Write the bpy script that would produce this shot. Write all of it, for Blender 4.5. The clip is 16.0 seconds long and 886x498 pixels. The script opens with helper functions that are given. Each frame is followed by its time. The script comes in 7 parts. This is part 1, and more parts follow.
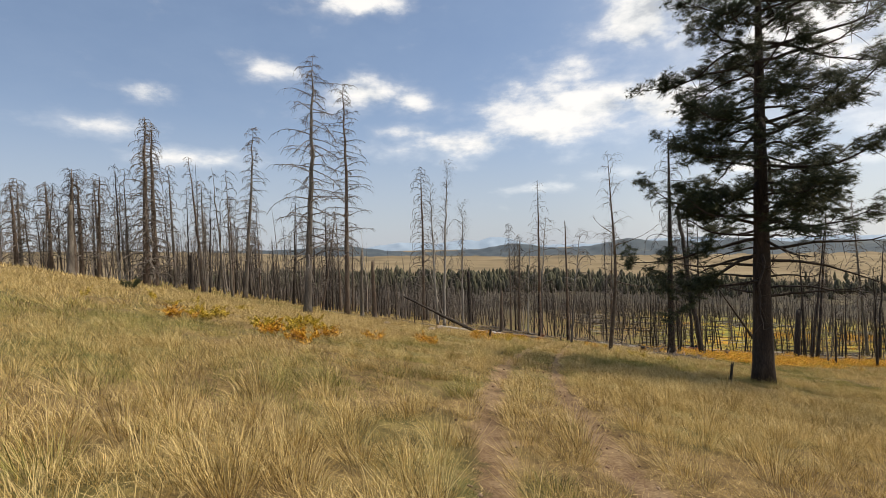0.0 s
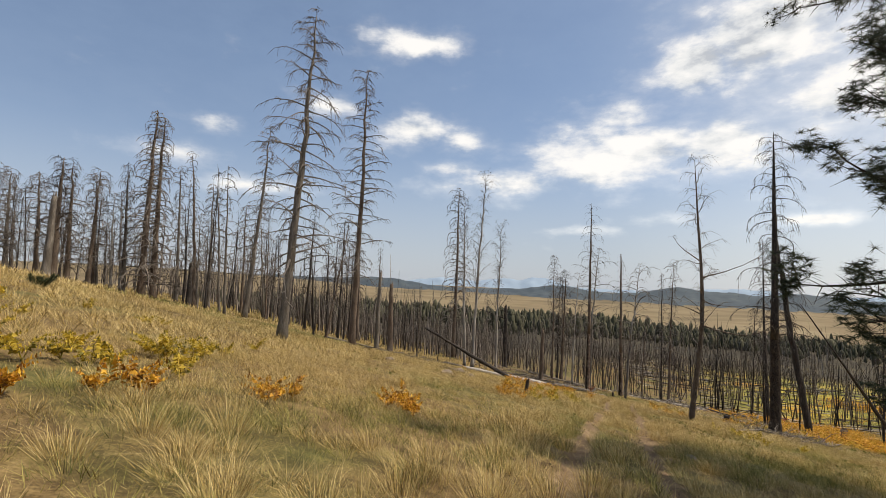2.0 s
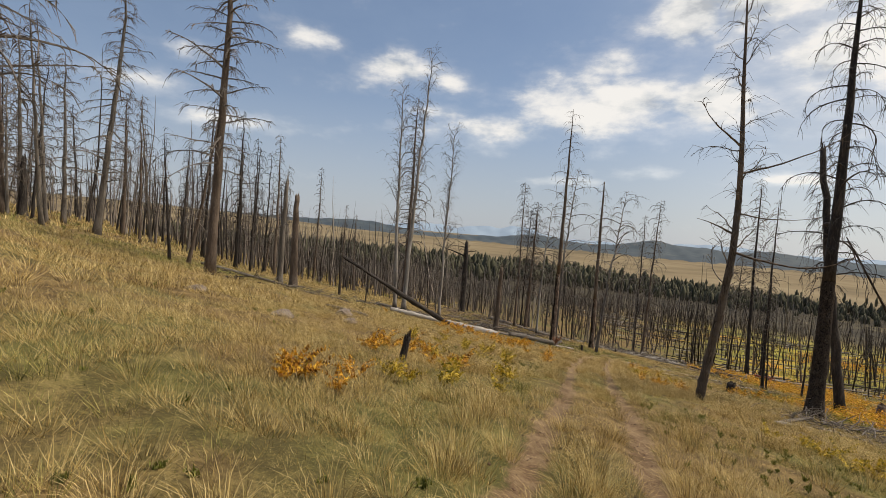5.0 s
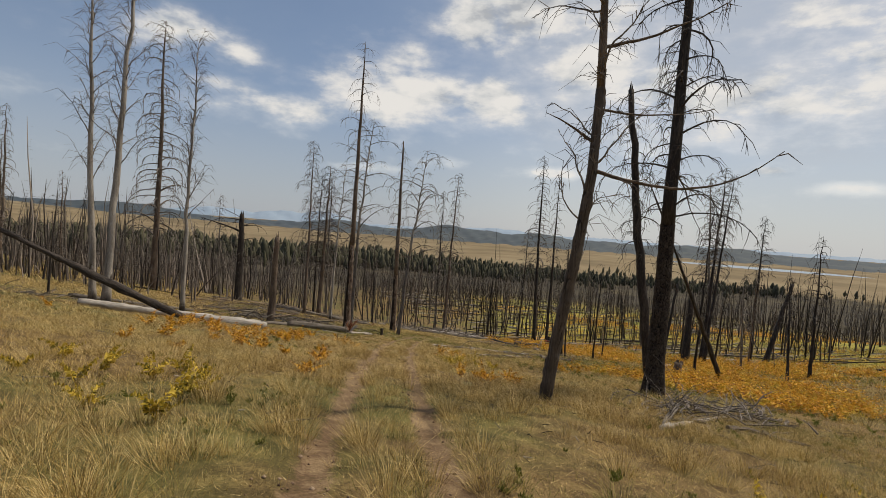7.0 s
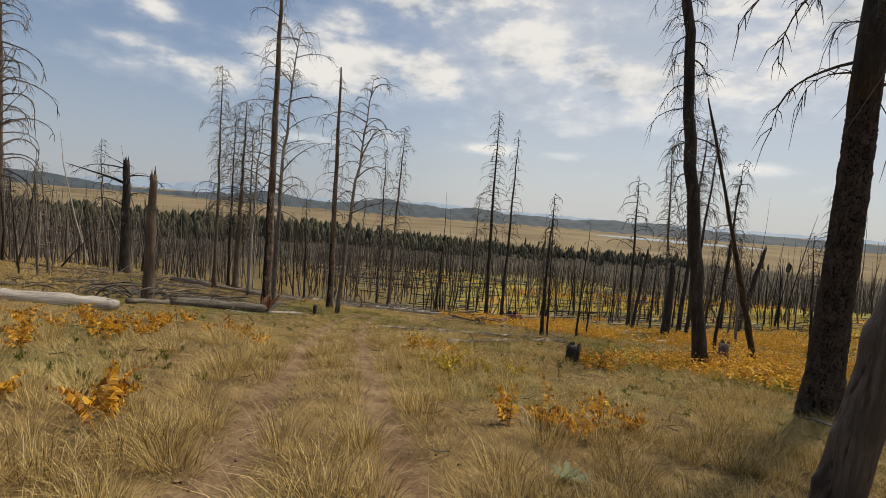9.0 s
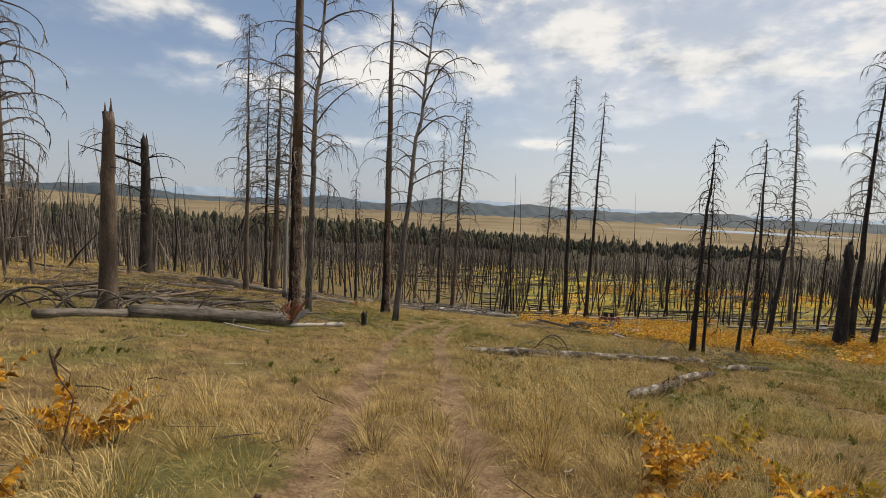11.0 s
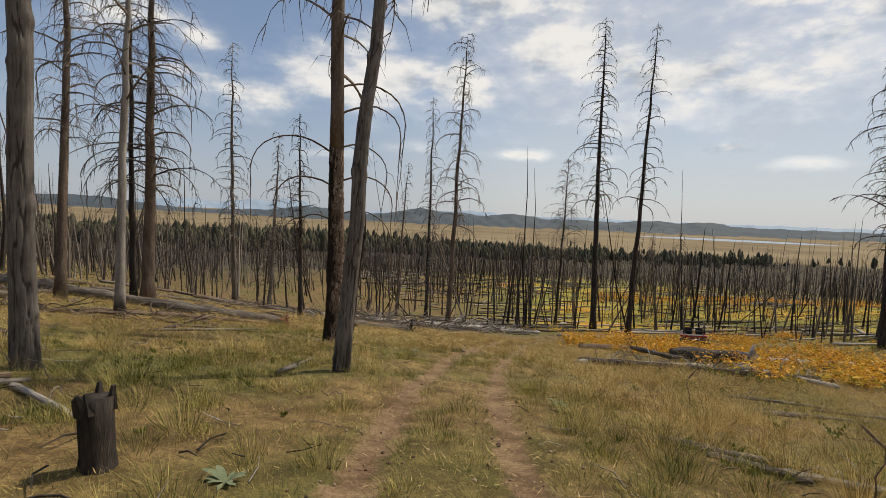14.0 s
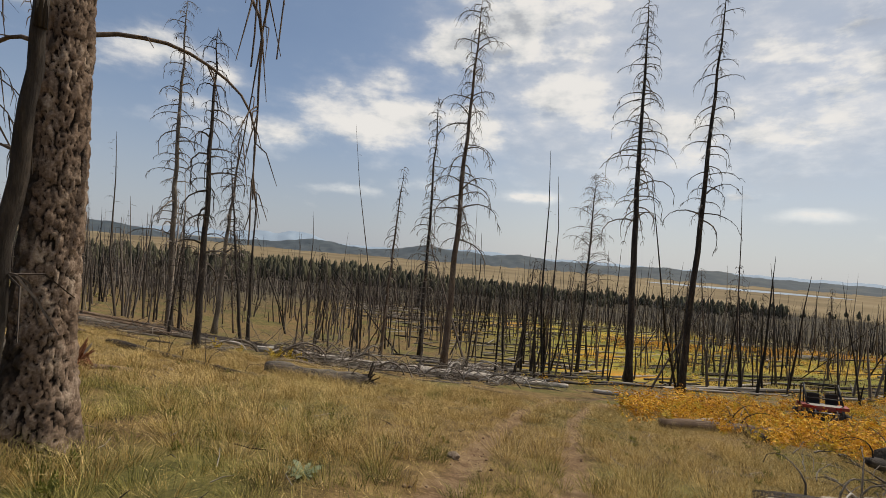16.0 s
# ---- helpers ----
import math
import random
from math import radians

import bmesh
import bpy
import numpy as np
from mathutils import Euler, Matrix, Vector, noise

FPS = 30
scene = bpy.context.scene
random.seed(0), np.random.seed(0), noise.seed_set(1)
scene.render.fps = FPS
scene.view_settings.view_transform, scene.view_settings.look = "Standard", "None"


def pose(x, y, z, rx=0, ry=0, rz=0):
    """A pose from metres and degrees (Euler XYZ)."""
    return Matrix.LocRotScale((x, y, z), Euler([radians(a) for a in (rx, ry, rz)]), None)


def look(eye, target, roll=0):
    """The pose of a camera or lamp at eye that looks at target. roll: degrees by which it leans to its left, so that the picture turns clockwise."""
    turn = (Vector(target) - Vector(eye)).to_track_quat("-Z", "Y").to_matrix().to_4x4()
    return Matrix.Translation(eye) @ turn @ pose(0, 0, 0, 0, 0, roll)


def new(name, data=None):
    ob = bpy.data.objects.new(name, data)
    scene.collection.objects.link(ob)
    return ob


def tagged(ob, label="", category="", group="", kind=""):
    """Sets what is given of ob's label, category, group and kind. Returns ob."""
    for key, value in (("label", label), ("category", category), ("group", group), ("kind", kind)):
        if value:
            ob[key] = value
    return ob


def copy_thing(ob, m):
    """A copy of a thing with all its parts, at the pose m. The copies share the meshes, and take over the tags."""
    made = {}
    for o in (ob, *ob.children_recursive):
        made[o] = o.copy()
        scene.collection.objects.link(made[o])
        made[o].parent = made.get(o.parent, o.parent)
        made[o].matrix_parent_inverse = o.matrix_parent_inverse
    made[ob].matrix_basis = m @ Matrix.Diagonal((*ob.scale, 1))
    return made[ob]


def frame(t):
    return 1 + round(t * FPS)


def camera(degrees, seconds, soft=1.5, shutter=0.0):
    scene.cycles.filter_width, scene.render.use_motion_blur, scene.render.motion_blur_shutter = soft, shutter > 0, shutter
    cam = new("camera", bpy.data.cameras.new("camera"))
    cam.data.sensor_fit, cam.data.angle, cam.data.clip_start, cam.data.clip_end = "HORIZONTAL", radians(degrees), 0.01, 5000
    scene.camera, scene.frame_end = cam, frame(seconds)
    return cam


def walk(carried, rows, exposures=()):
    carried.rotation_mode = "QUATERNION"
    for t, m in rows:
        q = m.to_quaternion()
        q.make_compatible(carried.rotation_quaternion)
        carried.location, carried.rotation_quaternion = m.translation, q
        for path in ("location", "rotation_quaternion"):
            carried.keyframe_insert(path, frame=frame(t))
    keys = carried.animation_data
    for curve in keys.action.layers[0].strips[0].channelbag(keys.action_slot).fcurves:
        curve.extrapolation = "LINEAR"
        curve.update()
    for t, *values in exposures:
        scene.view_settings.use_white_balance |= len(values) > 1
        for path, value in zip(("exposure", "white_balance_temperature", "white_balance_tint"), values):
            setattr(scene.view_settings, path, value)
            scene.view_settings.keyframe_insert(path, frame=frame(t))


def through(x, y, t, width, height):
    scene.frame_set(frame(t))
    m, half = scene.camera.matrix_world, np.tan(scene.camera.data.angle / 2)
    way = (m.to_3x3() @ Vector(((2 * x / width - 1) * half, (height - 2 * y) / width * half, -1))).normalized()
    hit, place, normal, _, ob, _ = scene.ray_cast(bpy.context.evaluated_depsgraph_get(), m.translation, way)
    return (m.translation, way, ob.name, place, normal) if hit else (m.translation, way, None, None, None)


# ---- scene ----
cam = camera(86.5, 16.0, soft=0.5)
PATH = [
    (0, (-0.017, 2.473, 2.165), (0.179, 4.463, 2.144), -1.8),
    (0.5, (0.204, 4.7, 1.933), (0.317, 6.696, 1.949), -1.3),
    (1, (0.583, 6.924, 1.602), (0.646, 8.921, 1.688), -0.5),
    (1.5, (1.103, 9.16, 1.213), (1.139, 11.156, 1.329), 1.4),
    (2, (1.729, 11.344, 0.874), (1.749, 13.339, 1.006), 1.8),
    (2.5, (2.537, 13.529, 0.445), (2.465, 15.523, 0.583), 3.0),
    (3, (3.272, 15.601, 0.156), (3.126, 17.591, 0.287), 3.4),
    (3.2, (3.652, 16.438, 0.031), (3.461, 18.423, 0.18), 4.0),
    (5.3, (6.843, 24.894, -1.56), (7.062, 26.879, -1.669), 4.0),
    (5.5, (7.218, 25.752, -1.754), (7.518, 27.726, -1.861), 4.0),
    (6, (8.114, 27.939, -2.184), (8.659, 29.86, -2.297), 4.3),
    (6.5, (9.056, 30.081, -2.687), (9.777, 31.944, -2.781), 4.3),
    (7, (9.984, 32.302, -3.119), (10.886, 34.085, -3.219), 3.8),
    (7.5, (10.911, 34.529, -3.624), (11.956, 36.232, -3.721), 3.8),
    (8, (11.731, 36.657, -4.152), (12.908, 38.27, -4.253), 3.9),
    (8.5, (12.54, 38.871, -4.669), (13.736, 40.467, -4.816), 4.0),
    (9, (13.319, 41.043, -5.165), (14.452, 42.681, -5.354), 4.3),
    (9.5, (14.215, 43.319, -5.628), (15.263, 45.009, -5.841), 4.3),
    (10, (15.099, 45.517, -6.126), (16.097, 47.237, -6.346), 3.9),
    (10.2, (15.435, 46.379, -6.3), (16.418, 48.108, -6.513), 3.4),
    (12.3, (19.795, 56.737, -8.684), (20.705, 58.506, -8.889), 2.1),
    (12.5, (20.217, 57.661, -8.92), (21.156, 59.415, -9.125), 2.6),
    (13, (21.435, 60.123, -9.48), (22.394, 61.861, -9.723), 2.5),
    (13.5, (22.625, 62.508, -10.027), (23.619, 64.231, -10.237), 2.6),
    (14, (23.849, 64.821, -10.564), (24.85, 66.545, -10.724), 2.0),
    (14.5, (25.168, 67.095, -11.043), (26.162, 68.828, -11.145), 2.3),
    (15, (26.51, 69.206, -11.539), (27.46, 70.966, -11.561), 3.4),
    (15.5, (28.004, 71.368, -12.114), (28.914, 73.149, -12.092), 4.3),
    (16, (29.483, 73.309, -12.681), (30.459, 75.054, -12.68), 4.2),
]
walk(cam, [(t, look(eye, target, roll)) for t, eye, target, roll in PATH],
     exposures=[(0, .0, 6900, 10), (3, -.07, 6920, 10), (5.5, -.25, 7000, 10), (8, -.45, 7050, 10), (10, -.23, 7020, 10), (13.5, -.27, 6960, 10), (16, -.35, 6980, 10)])

# ---- world, sun ----
SUN_BEARING, SUN_HEIGHT = 79.0, 59.0      # degrees clockwise from +y, degrees up
sun_data = bpy.data.lights.new("sun", "SUN")
sun_data.energy, sun_data.angle, sun_data.color = 4.2, radians(0.6), (1.0, 0.91, 0.78)
sun = new("sun", sun_data)
sb, sh = radians(SUN_BEARING), radians(SUN_HEIGHT)
SUN_WAY = Vector((math.sin(sb) * math.cos(sh), math.cos(sb) * math.cos(sh), math.sin(sh)))
sun.matrix_world = look(SUN_WAY * 60, (0, 0, 0))


def link(nt, a, b):
    nt.links.new(a, b)


def node(nt, kind, **settings):
    n = nt.nodes.new(kind)
    for key, value in settings.items():
        setattr(n, key, value)
    return n


def math_node(nt, op, a, b=None, clamp=False):
    n = node(nt, "ShaderNodeMath", operation=op, use_clamp=clamp)
    for i, v in enumerate((a, b)):
        if v is None:
            continue
        if isinstance(v, (int, float)):
            n.inputs[i].default_value = v
        else:
            link(nt, v, n.inputs[i])
    return n.outputs[0]


def ramp(nt, fac, stops):
    n = node(nt, "ShaderNodeValToRGB")
    els = n.color_ramp.elements
    while len(els) < len(stops):
        els.new(0.5)
    for el, (p, c) in zip(els, stops):
        el.position, el.color = p, (*c, 1)
    link(nt, fac, n.inputs[0])
    return n.outputs[0]


def noise_tex(nt, vec, scale, detail=4.0, rough=0.55):
    n = node(nt, "ShaderNodeTexNoise")
    n.inputs["Scale"].default_value, n.inputs["Detail"].default_value, n.inputs["Roughness"].default_value = scale, detail, rough
    if vec is not None:
        link(nt, vec, n.inputs["Vector"])
    return n.outputs["Fac"]


def mix_rgb(nt, fac, a, b, mode="MIX"):
    n = node(nt, "ShaderNodeMix", data_type="RGBA", blend_type=mode)
    for sock, v in ((n.inputs[0], fac), (n.inputs[6], a), (n.inputs[7], b)):
        if isinstance(v, (int, float)):
            sock.default_value = v
        elif isinstance(v, tuple):
            sock.default_value = (*v, 1)
        else:
            link(nt, v, sock)
    return n.outputs[2]


# cumulus: bearing, height, half width, half height in degrees, weight
CLOUDS = [(-4, 27, 7, 1.8, 1.0), (-13.7, 19.8, 4.2, 1.4, .85), (-25.5, 16.2, 3.2, 1.1, .85), (-29.7, 12.5, 4.4, 1.3, .85), (-20.5, 10.0, 7.5, 1.2, .8), (-9, 15.5, 5, 1.2, .6),
          (-3.5, 17.6, 5.5, 2.0, 1.0), (2, 16.8, 3.2, 1.8, .9), (20.5, 14.8, 11, 3.8, 1.1), (22, 19.0, 5, 1.8, .95), (8, 11.8, 11, 2.0, .85), (2, 13.2, 5, 1.4, .75),
          (32, 14.5, 7, 3.6, 1.0), (28.5, 23.3, 5, 3.6, 1.1), (36, 25, 9, 5.0, 1.1), (43, 18.5, 9, 4.6, 1.1), (55, 14.5, 9, 3.0, .95), (39.2, 6.9, 3.6, .75, .95),
          (60.9, 7.4, 4, .85, .95), (67.3, 5.9, 3.4, .75, .95), (47.5, 6.7, 3, .6, .7), (17, 6.3, 5, .7, .7), (24.5, 7.3, 4, .8, .7)]


def spread_of(nt, value, lo, hi, a=0.0, b=1.0):
    n = node(nt, "ShaderNodeMapRange", interpolation_type="SMOOTHSTEP")
    n.inputs[1].default_value, n.inputs[2].default_value, n.inputs[3].default_value, n.inputs[4].default_value = lo, hi, a, b
    link(nt, value, n.inputs[0])
    return n.outputs[0]


world = bpy.data.worlds.new("world")
scene.world = world
world.use_nodes = True
wt = world.node_tree
wt.nodes.clear()
wout = node(wt, "ShaderNodeOutputWorld")
sky = node(wt, "ShaderNodeTexSky", sky_type="NISHITA", sun_disc=False)
sky.sun_elevation, sky.sun_rotation, sky.altitude, sky.air_density, sky.dust_density = sh, sb, 2000, 1.0, 2.6
bg_sky = node(wt, "ShaderNodeBackground")
bg_sky.inputs[1].default_value = 0.135
link(wt, sky.outputs[0], bg_sky.inputs[0])
gen = node(wt, "ShaderNodeTexCoord").outputs["Generated"]
sep = node(wt, "ShaderNodeSeparateXYZ")
link(wt, gen, sep.inputs[0])
dx, dy, dz = sep.outputs
bearing = math_node(wt, "MULTIPLY", math_node(wt, "ARCTAN2", dx, dy), 57.2958)
height = math_node(wt, "MULTIPLY", math_node(wt, "ARCSINE", dz), 57.2958)


def sky_plane(up_shift, side_shift):
    """Bearing and height as a flat plane for the clouds' noise."""
    c = node(wt, "ShaderNodeCombineXYZ")
    link(wt, math_node(wt, "MULTIPLY", math_node(wt, "ADD", bearing, side_shift), 0.15), c.inputs[0])
    link(wt, math_node(wt, "MULTIPLY", math_node(wt, "ADD", height, up_shift), 0.30), c.inputs[1])
    return c.outputs[0]


flat = sky_plane(0.0, 0.0)
billow = noise_tex(wt, flat, 1.15, 12.0, 0.57)
billow_sunward = noise_tex(wt, sky_plane(1.2, 1.0), 1.15, 5.0, 0.55)
mass = noise_tex(wt, sky_plane(4.0, 31.0), 0.42, 10.0, 0.55)
wisp = noise_tex(wt, flat, 0.55, 8.0, 0.62)
heap = None
for cb, ch, cw, chh, weight in CLOUDS:
    u = math_node(wt, "DIVIDE", math_node(wt, "SUBTRACT", bearing, cb), cw)
    v = math_node(wt, "DIVIDE", math_node(wt, "SUBTRACT", height, ch), chh)
    d2 = math_node(wt, "ADD", math_node(wt, "MULTIPLY", u, u), math_node(wt, "MULTIPLY", v, v))
    g = math_node(wt, "MULTIPLY", math_node(wt, "EXPONENT", math_node(wt, "MULTIPLY", d2, -0.8)), weight)
    heap = g if heap is None else math_node(wt, "MAXIMUM", heap, g)
# broken cloud deck towards the sun's side and overhead
side = spread_of(wt, bearing, 14, 46, 0.0, 0.80)
up = spread_of(wt, height, 5, 14)
deck = math_node(wt, "MULTIPLY", math_node(wt, "MULTIPLY", side, up), spread_of(wt, mass, 0.36, 0.58, 0.25, 1.15))
cover = math_node(wt, "ADD", math_node(wt, "MAXIMUM", heap, deck), math_node(wt, "MULTIPLY", math_node(wt, "SUBTRACT", billow, 0.5), 1.7))
mask = spread_of(wt, cover, 0.16, 1.06)
haze = spread_of(wt, height, -2, 26, 0.90, 0.0)
veil = math_node(wt, "ADD", math_node(wt, "MULTIPLY", wisp, 0.50), 0.08)
thin = math_node(wt, "MAXIMUM", haze, math_node(wt, "ADD", veil, math_node(wt, "MULTIPLY", side, 0.42)))
fac = math_node(wt, "MAXIMUM", math_node(wt, "MULTIPLY", mask, 0.93), thin, True)
# sunward flanks are white, bellies and thick parts grey
relief = math_node(wt, "MULTIPLY", math_node(wt, "SUBTRACT", billow, billow_sunward), 1.5)
belly = math_node(wt, "MULTIPLY", math_node(wt, "SUBTRACT", noise_tex(wt, flat, 0.50, 6.0, 0.55), 0.5), 2.0)
tone = math_node(wt, "ADD", math_node(wt, "ADD", relief, belly), math_node(wt, "SUBTRACT", 0.62, math_node(wt, "MULTIPLY", side, 0.12)))
shade = ramp(wt, tone, [(0.08, (0.56, 0.60, 0.66)), (0.34, (0.86, 0.89, 0.92)), (0.62, (1.06, 1.06, 1.06))])
bg_cloud = node(wt, "ShaderNodeBackground")
bg_cloud.inputs[1].default_value = 1.0
veilcol = mix_rgb(wt, haze, mix_rgb(wt, side, (0.305, 0.43, 0.645), (0.74, 0.80, 0.88)), mix_rgb(wt, side, (0.505, 0.555, 0.635), (0.71, 0.75, 0.80)))
hazecol = mix_rgb(wt, mask, veilcol, shade)
link(wt, hazecol, bg_cloud.inputs[0])
wmix = node(wt, "ShaderNodeMixShader")
link(wt, fac, wmix.inputs[0])
link(wt, bg_sky.outputs[0], wmix.inputs[1])
link(wt, bg_cloud.outputs[0], wmix.inputs[2])
link(wt, wmix.outputs[0], wout.inputs[0])


# ---- materials ----
def material(name, stops, scale=3.0, fine=25.0, rough=0.85, bump=0.3, coords="Object", stretch=(1, 1, 1), island=0.0, spec=0.3, metal=0.0, bump_scale=None, through=0.0, char=0.0):
    """Colour from two scales of noise, with a fine relief."""
    m = bpy.data.materials.new(name)
    m.use_nodes = True
    nt = m.node_tree
    b = nt.nodes["Principled BSDF"]
    tc = node(nt, "ShaderNodeTexCoord")
    mp = node(nt, "ShaderNodeMapping")
    mp.inputs["Scale"].default_value = stretch
    link(nt, tc.outputs[coords], mp.inputs[0])
    big = noise_tex(nt, mp.outputs[0], scale, 4.0)
    small = noise_tex(nt, mp.outputs[0], fine, 5.0, 0.65)
    f = math_node(nt, "ADD", math_node(nt, "MULTIPLY", big, 0.55), math_node(nt, "MULTIPLY", small, 0.45))
    if island:
        geo = node(nt, "ShaderNodeNewGeometry")
        f = math_node(nt, "ADD", math_node(nt, "MULTIPLY", f, 1 - island), math_node(nt, "MULTIPLY", geo.outputs["Random Per Island"], island))
    col = ramp(nt, f, stops)
    if char:
        foot = node(nt, "ShaderNodeSeparateXYZ")
        link(nt, tc.outputs["Object"], foot.inputs[0])
        reach = math_node(nt, "SUBTRACT", math_node(nt, "MULTIPLY", noise_tex(nt, mp.outputs[0], .8, 5, .65), char * 2.2), foot.outputs[2])
        edge = node(nt, "ShaderNodeMapRange", interpolation_type="SMOOTHSTEP")
        edge.inputs[1].default_value, edge.inputs[2].default_value, edge.inputs[4].default_value = -.15, .5, .85
        link(nt, reach, edge.inputs[0])
        col = mix_rgb(nt, edge.outputs[0], col, (.022, .018, .015))
    link(nt, col, b.inputs["Base Color"])
    b.inputs["Roughness"].default_value, b.inputs["Metallic"].default_value = rough, metal
    b.inputs["Specular IOR Level"].default_value = spec
    if bump:
        bp = node(nt, "ShaderNodeBump")
        bp.inputs["Strength"].default_value, bp.inputs["Distance"].default_value = bump, 0.03
        link(nt, noise_tex(nt, mp.outputs[0], bump_scale or fine, 6.0, 0.7), bp.inputs["Height"])
        link(nt, bp.outputs[0], b.inputs["Normal"])
    if through:
        tr = node(nt, "ShaderNodeBsdfTranslucent")
        link(nt, b.inputs["Base Color"].links[0].from_socket, tr.inputs[0])
        mx = node(nt, "ShaderNodeMixShader")
        mx.inputs[0].default_value = through
        out = nt.nodes["Material Output"]
        link(nt, b.outputs[0], mx.inputs[1])
        link(nt, tr.outputs[0], mx.inputs[2])
        link(nt, mx.outputs[0], out.inputs[0])
    return m


M_GREY = material("weathered_bark", [(.30, (.035, .028, .022)), (.48, (.145, .122, .098)), (.70, (.36, .315, .27))], 1.4, 16, stretch=(3, 3, .5), bump=.8)
M_CHAR = material("charred_bark", [(.32, (.012, .011, .010)), (.52, (.045, .036, .030)), (.72, (.14, .11, .085))], 1.4, 8, stretch=(3, 3, .6), bump=.9)
M_BROWN = material("scorched_brown_bark", [(.30, (.034, .025, .019)), (.50, (.135, .098, .072)), (.72, (.31, .24, .18))], 1.3, 14, stretch=(3, 3, .6), bump=.9)
M_TWIG = material("dead_twig", [(.30, (.075, .062, .052)), (.55, (.19, .16, .135)), (.75, (.36, .32, .28))], 1.0, 6, bump=0)
M_DARKTWIG = material("scorched_twig", [(.30, (.025, .020, .017)), (.55, (.075, .06, .05)), (.75, (.16, .13, .11))], 1.0, 6, bump=0)
M_SILVER = material("bleached_wood", [(.30, (.10, .09, .08)), (.47, (.34, .315, .285)), (.70, (.60, .57, .53))], 1.5, 14, stretch=(1, 1, 1), bump=.6)
M_ASPEN = material("pale_grey_bark", [(.32, (.055, .046, .038)), (.47, (.265, .237, .205)), (.70, (.55, .51, .46))], 1.6, 22, stretch=(3, 3, .3), bump=.6, char=.8)
M_RED = material("splintered_red_wood", [(.30, (.09, .032, .017)), (.50, (.25, .098, .048)), (.72, (.44, .25, .14))], 4, 30, stretch=(1, 1, .3), bump=.9)
M_NEEDLE = material("pine_needles", [(.25, (.022, .030, .012)), (.50, (.052, .062, .024)), (.80, (.12, .118, .042))], .7, 4, bump=0, island=.45, rough=.6, through=.25)
M_PINEBARK = material("dark_pine_bark", [(.30, (.018, .014, .011)), (.50, (.050, .036, .027)), (.72, (.11, .08, .06))], 1.5, 9, stretch=(3, 3, .7), bump=.9)
M_STRAW = material("straw_grass", [(.37, (.15, .098, .032)), (.48, (.50, .345, .108)), (.60, (.80, .62, .29))], .45, 2.2, bump=0, island=.38, rough=.7, through=.18)
M_GREENGRASS = material("green_grass", [(.36, (.060, .070, .017)), (.50, (.235, .226, .056)), (.64, (.56, .47, .16))], .45, 2.2, bump=0, island=.38, rough=.7, through=.18)
M_FERN = material("orange_fern", [(.25, (.19, .080, .013)), (.48, (.62, .295, .025)), (.75, (.82, .52, .065))], .5, 3, bump=0, island=.5, rough=.65, through=.3)
M_FERNY = material("yellow_fern", [(.25, (.15, .13, .020)), (.48, (.48, .33, .030)), (.75, (.70, .52, .08))], .5, 3, bump=0, island=.5, rough=.65, through=.3)
M_WEED = material("green_weed", [(.25, (.07, .085, .018)), (.50, (.17, .18, .035)), (.78, (.30, .29, .08))], .6, 4, bump=0, island=.5, rough=.7, through=.3)
M_WOOLLY = material("woolly_leaf", [(.3, (.11, .14, .08)), (.5, (.20, .24, .14)), (.7, (.32, .35, .22))], 6, 40, bump=.3, rough=.9, through=.2)
M_FOREST = material("forest_conifer", [(.25, (.036, .036, .021)), (.50, (.068, .066, .037)), (.80, (.115, .105, .060))], .05, .4, bump=0, island=.5)
M_FARTRUNK = material("burnt_trunks", [(.25, (.035, .028, .023)), (.50, (.125, .102, .085)), (.80, (.31, .265, .225))], .05, .6, bump=0, island=.6)
M_NEARTRUNK = material("charred_thin_trunks", [(.25, (.018, .015, .012)), (.50, (.060, .046, .038)), (.85, (.20, .16, .13))], .08, .8, bump=0, island=.6)
M_POLES = material("dead_poles", [(.25, (.03, .025, .022)), (.50, (.13, .11, .09)), (.80, (.42, .38, .33))], .3, 3, bump=0, island=.6)
M_LOGSILVER = material("bleached_log_wood", [(.32, (.11, .095, .08)), (.45, (.36, .325, .285)), (.68, (.62, .58, .53))], 1.6, 5, stretch=(.5, 7, 7), bump=1.0)
M_LOGGREY = material("weathered_log_wood", [(.32, (.024, .019, .015)), (.47, (.115, .096, .078)), (.70, (.31, .275, .235))], 1.6, 5, stretch=(.5, 7, 7), bump=1.0)
M_LOGCHAR = material("charred_log_wood", [(.30, (.012, .010, .009)), (.50, (.045, .036, .03)), (.74, (.17, .14, .115))], 1.6, 5, stretch=(.8, 6, 6), bump=1.0)
M_LOGPATCH = material("peeling_log_bark", [(.40, (.020, .016, .013)), (.50, (.085, .066, .053)), (.545, (.13, .105, .088)), (.575, (.36, .325, .285)), (.68, (.58, .54, .49))], 3.0, 14, stretch=(.8, 1.8, 1.8), bump=1.0)
M_LOGBROWN = material("brown_log_wood", [(.32, (.04, .026, .018)), (.47, (.15, .10, .068)), (.70, (.32, .24, .18))], 1.6, 5, stretch=(.5, 7, 7), bump=1.0)
M_ROCK = material("lichen_rock", [(.30, (.10, .07, .055)), (.50, (.22, .17, .13)), (.72, (.36, .32, .27))], 4, 22, bump=.8)
M_CLOD = material("reddish_clods", [(.30, (.07, .04, .028)), (.50, (.18, .11, .072)), (.72, (.34, .25, .17))], 3, 30, bump=.4, island=.5)
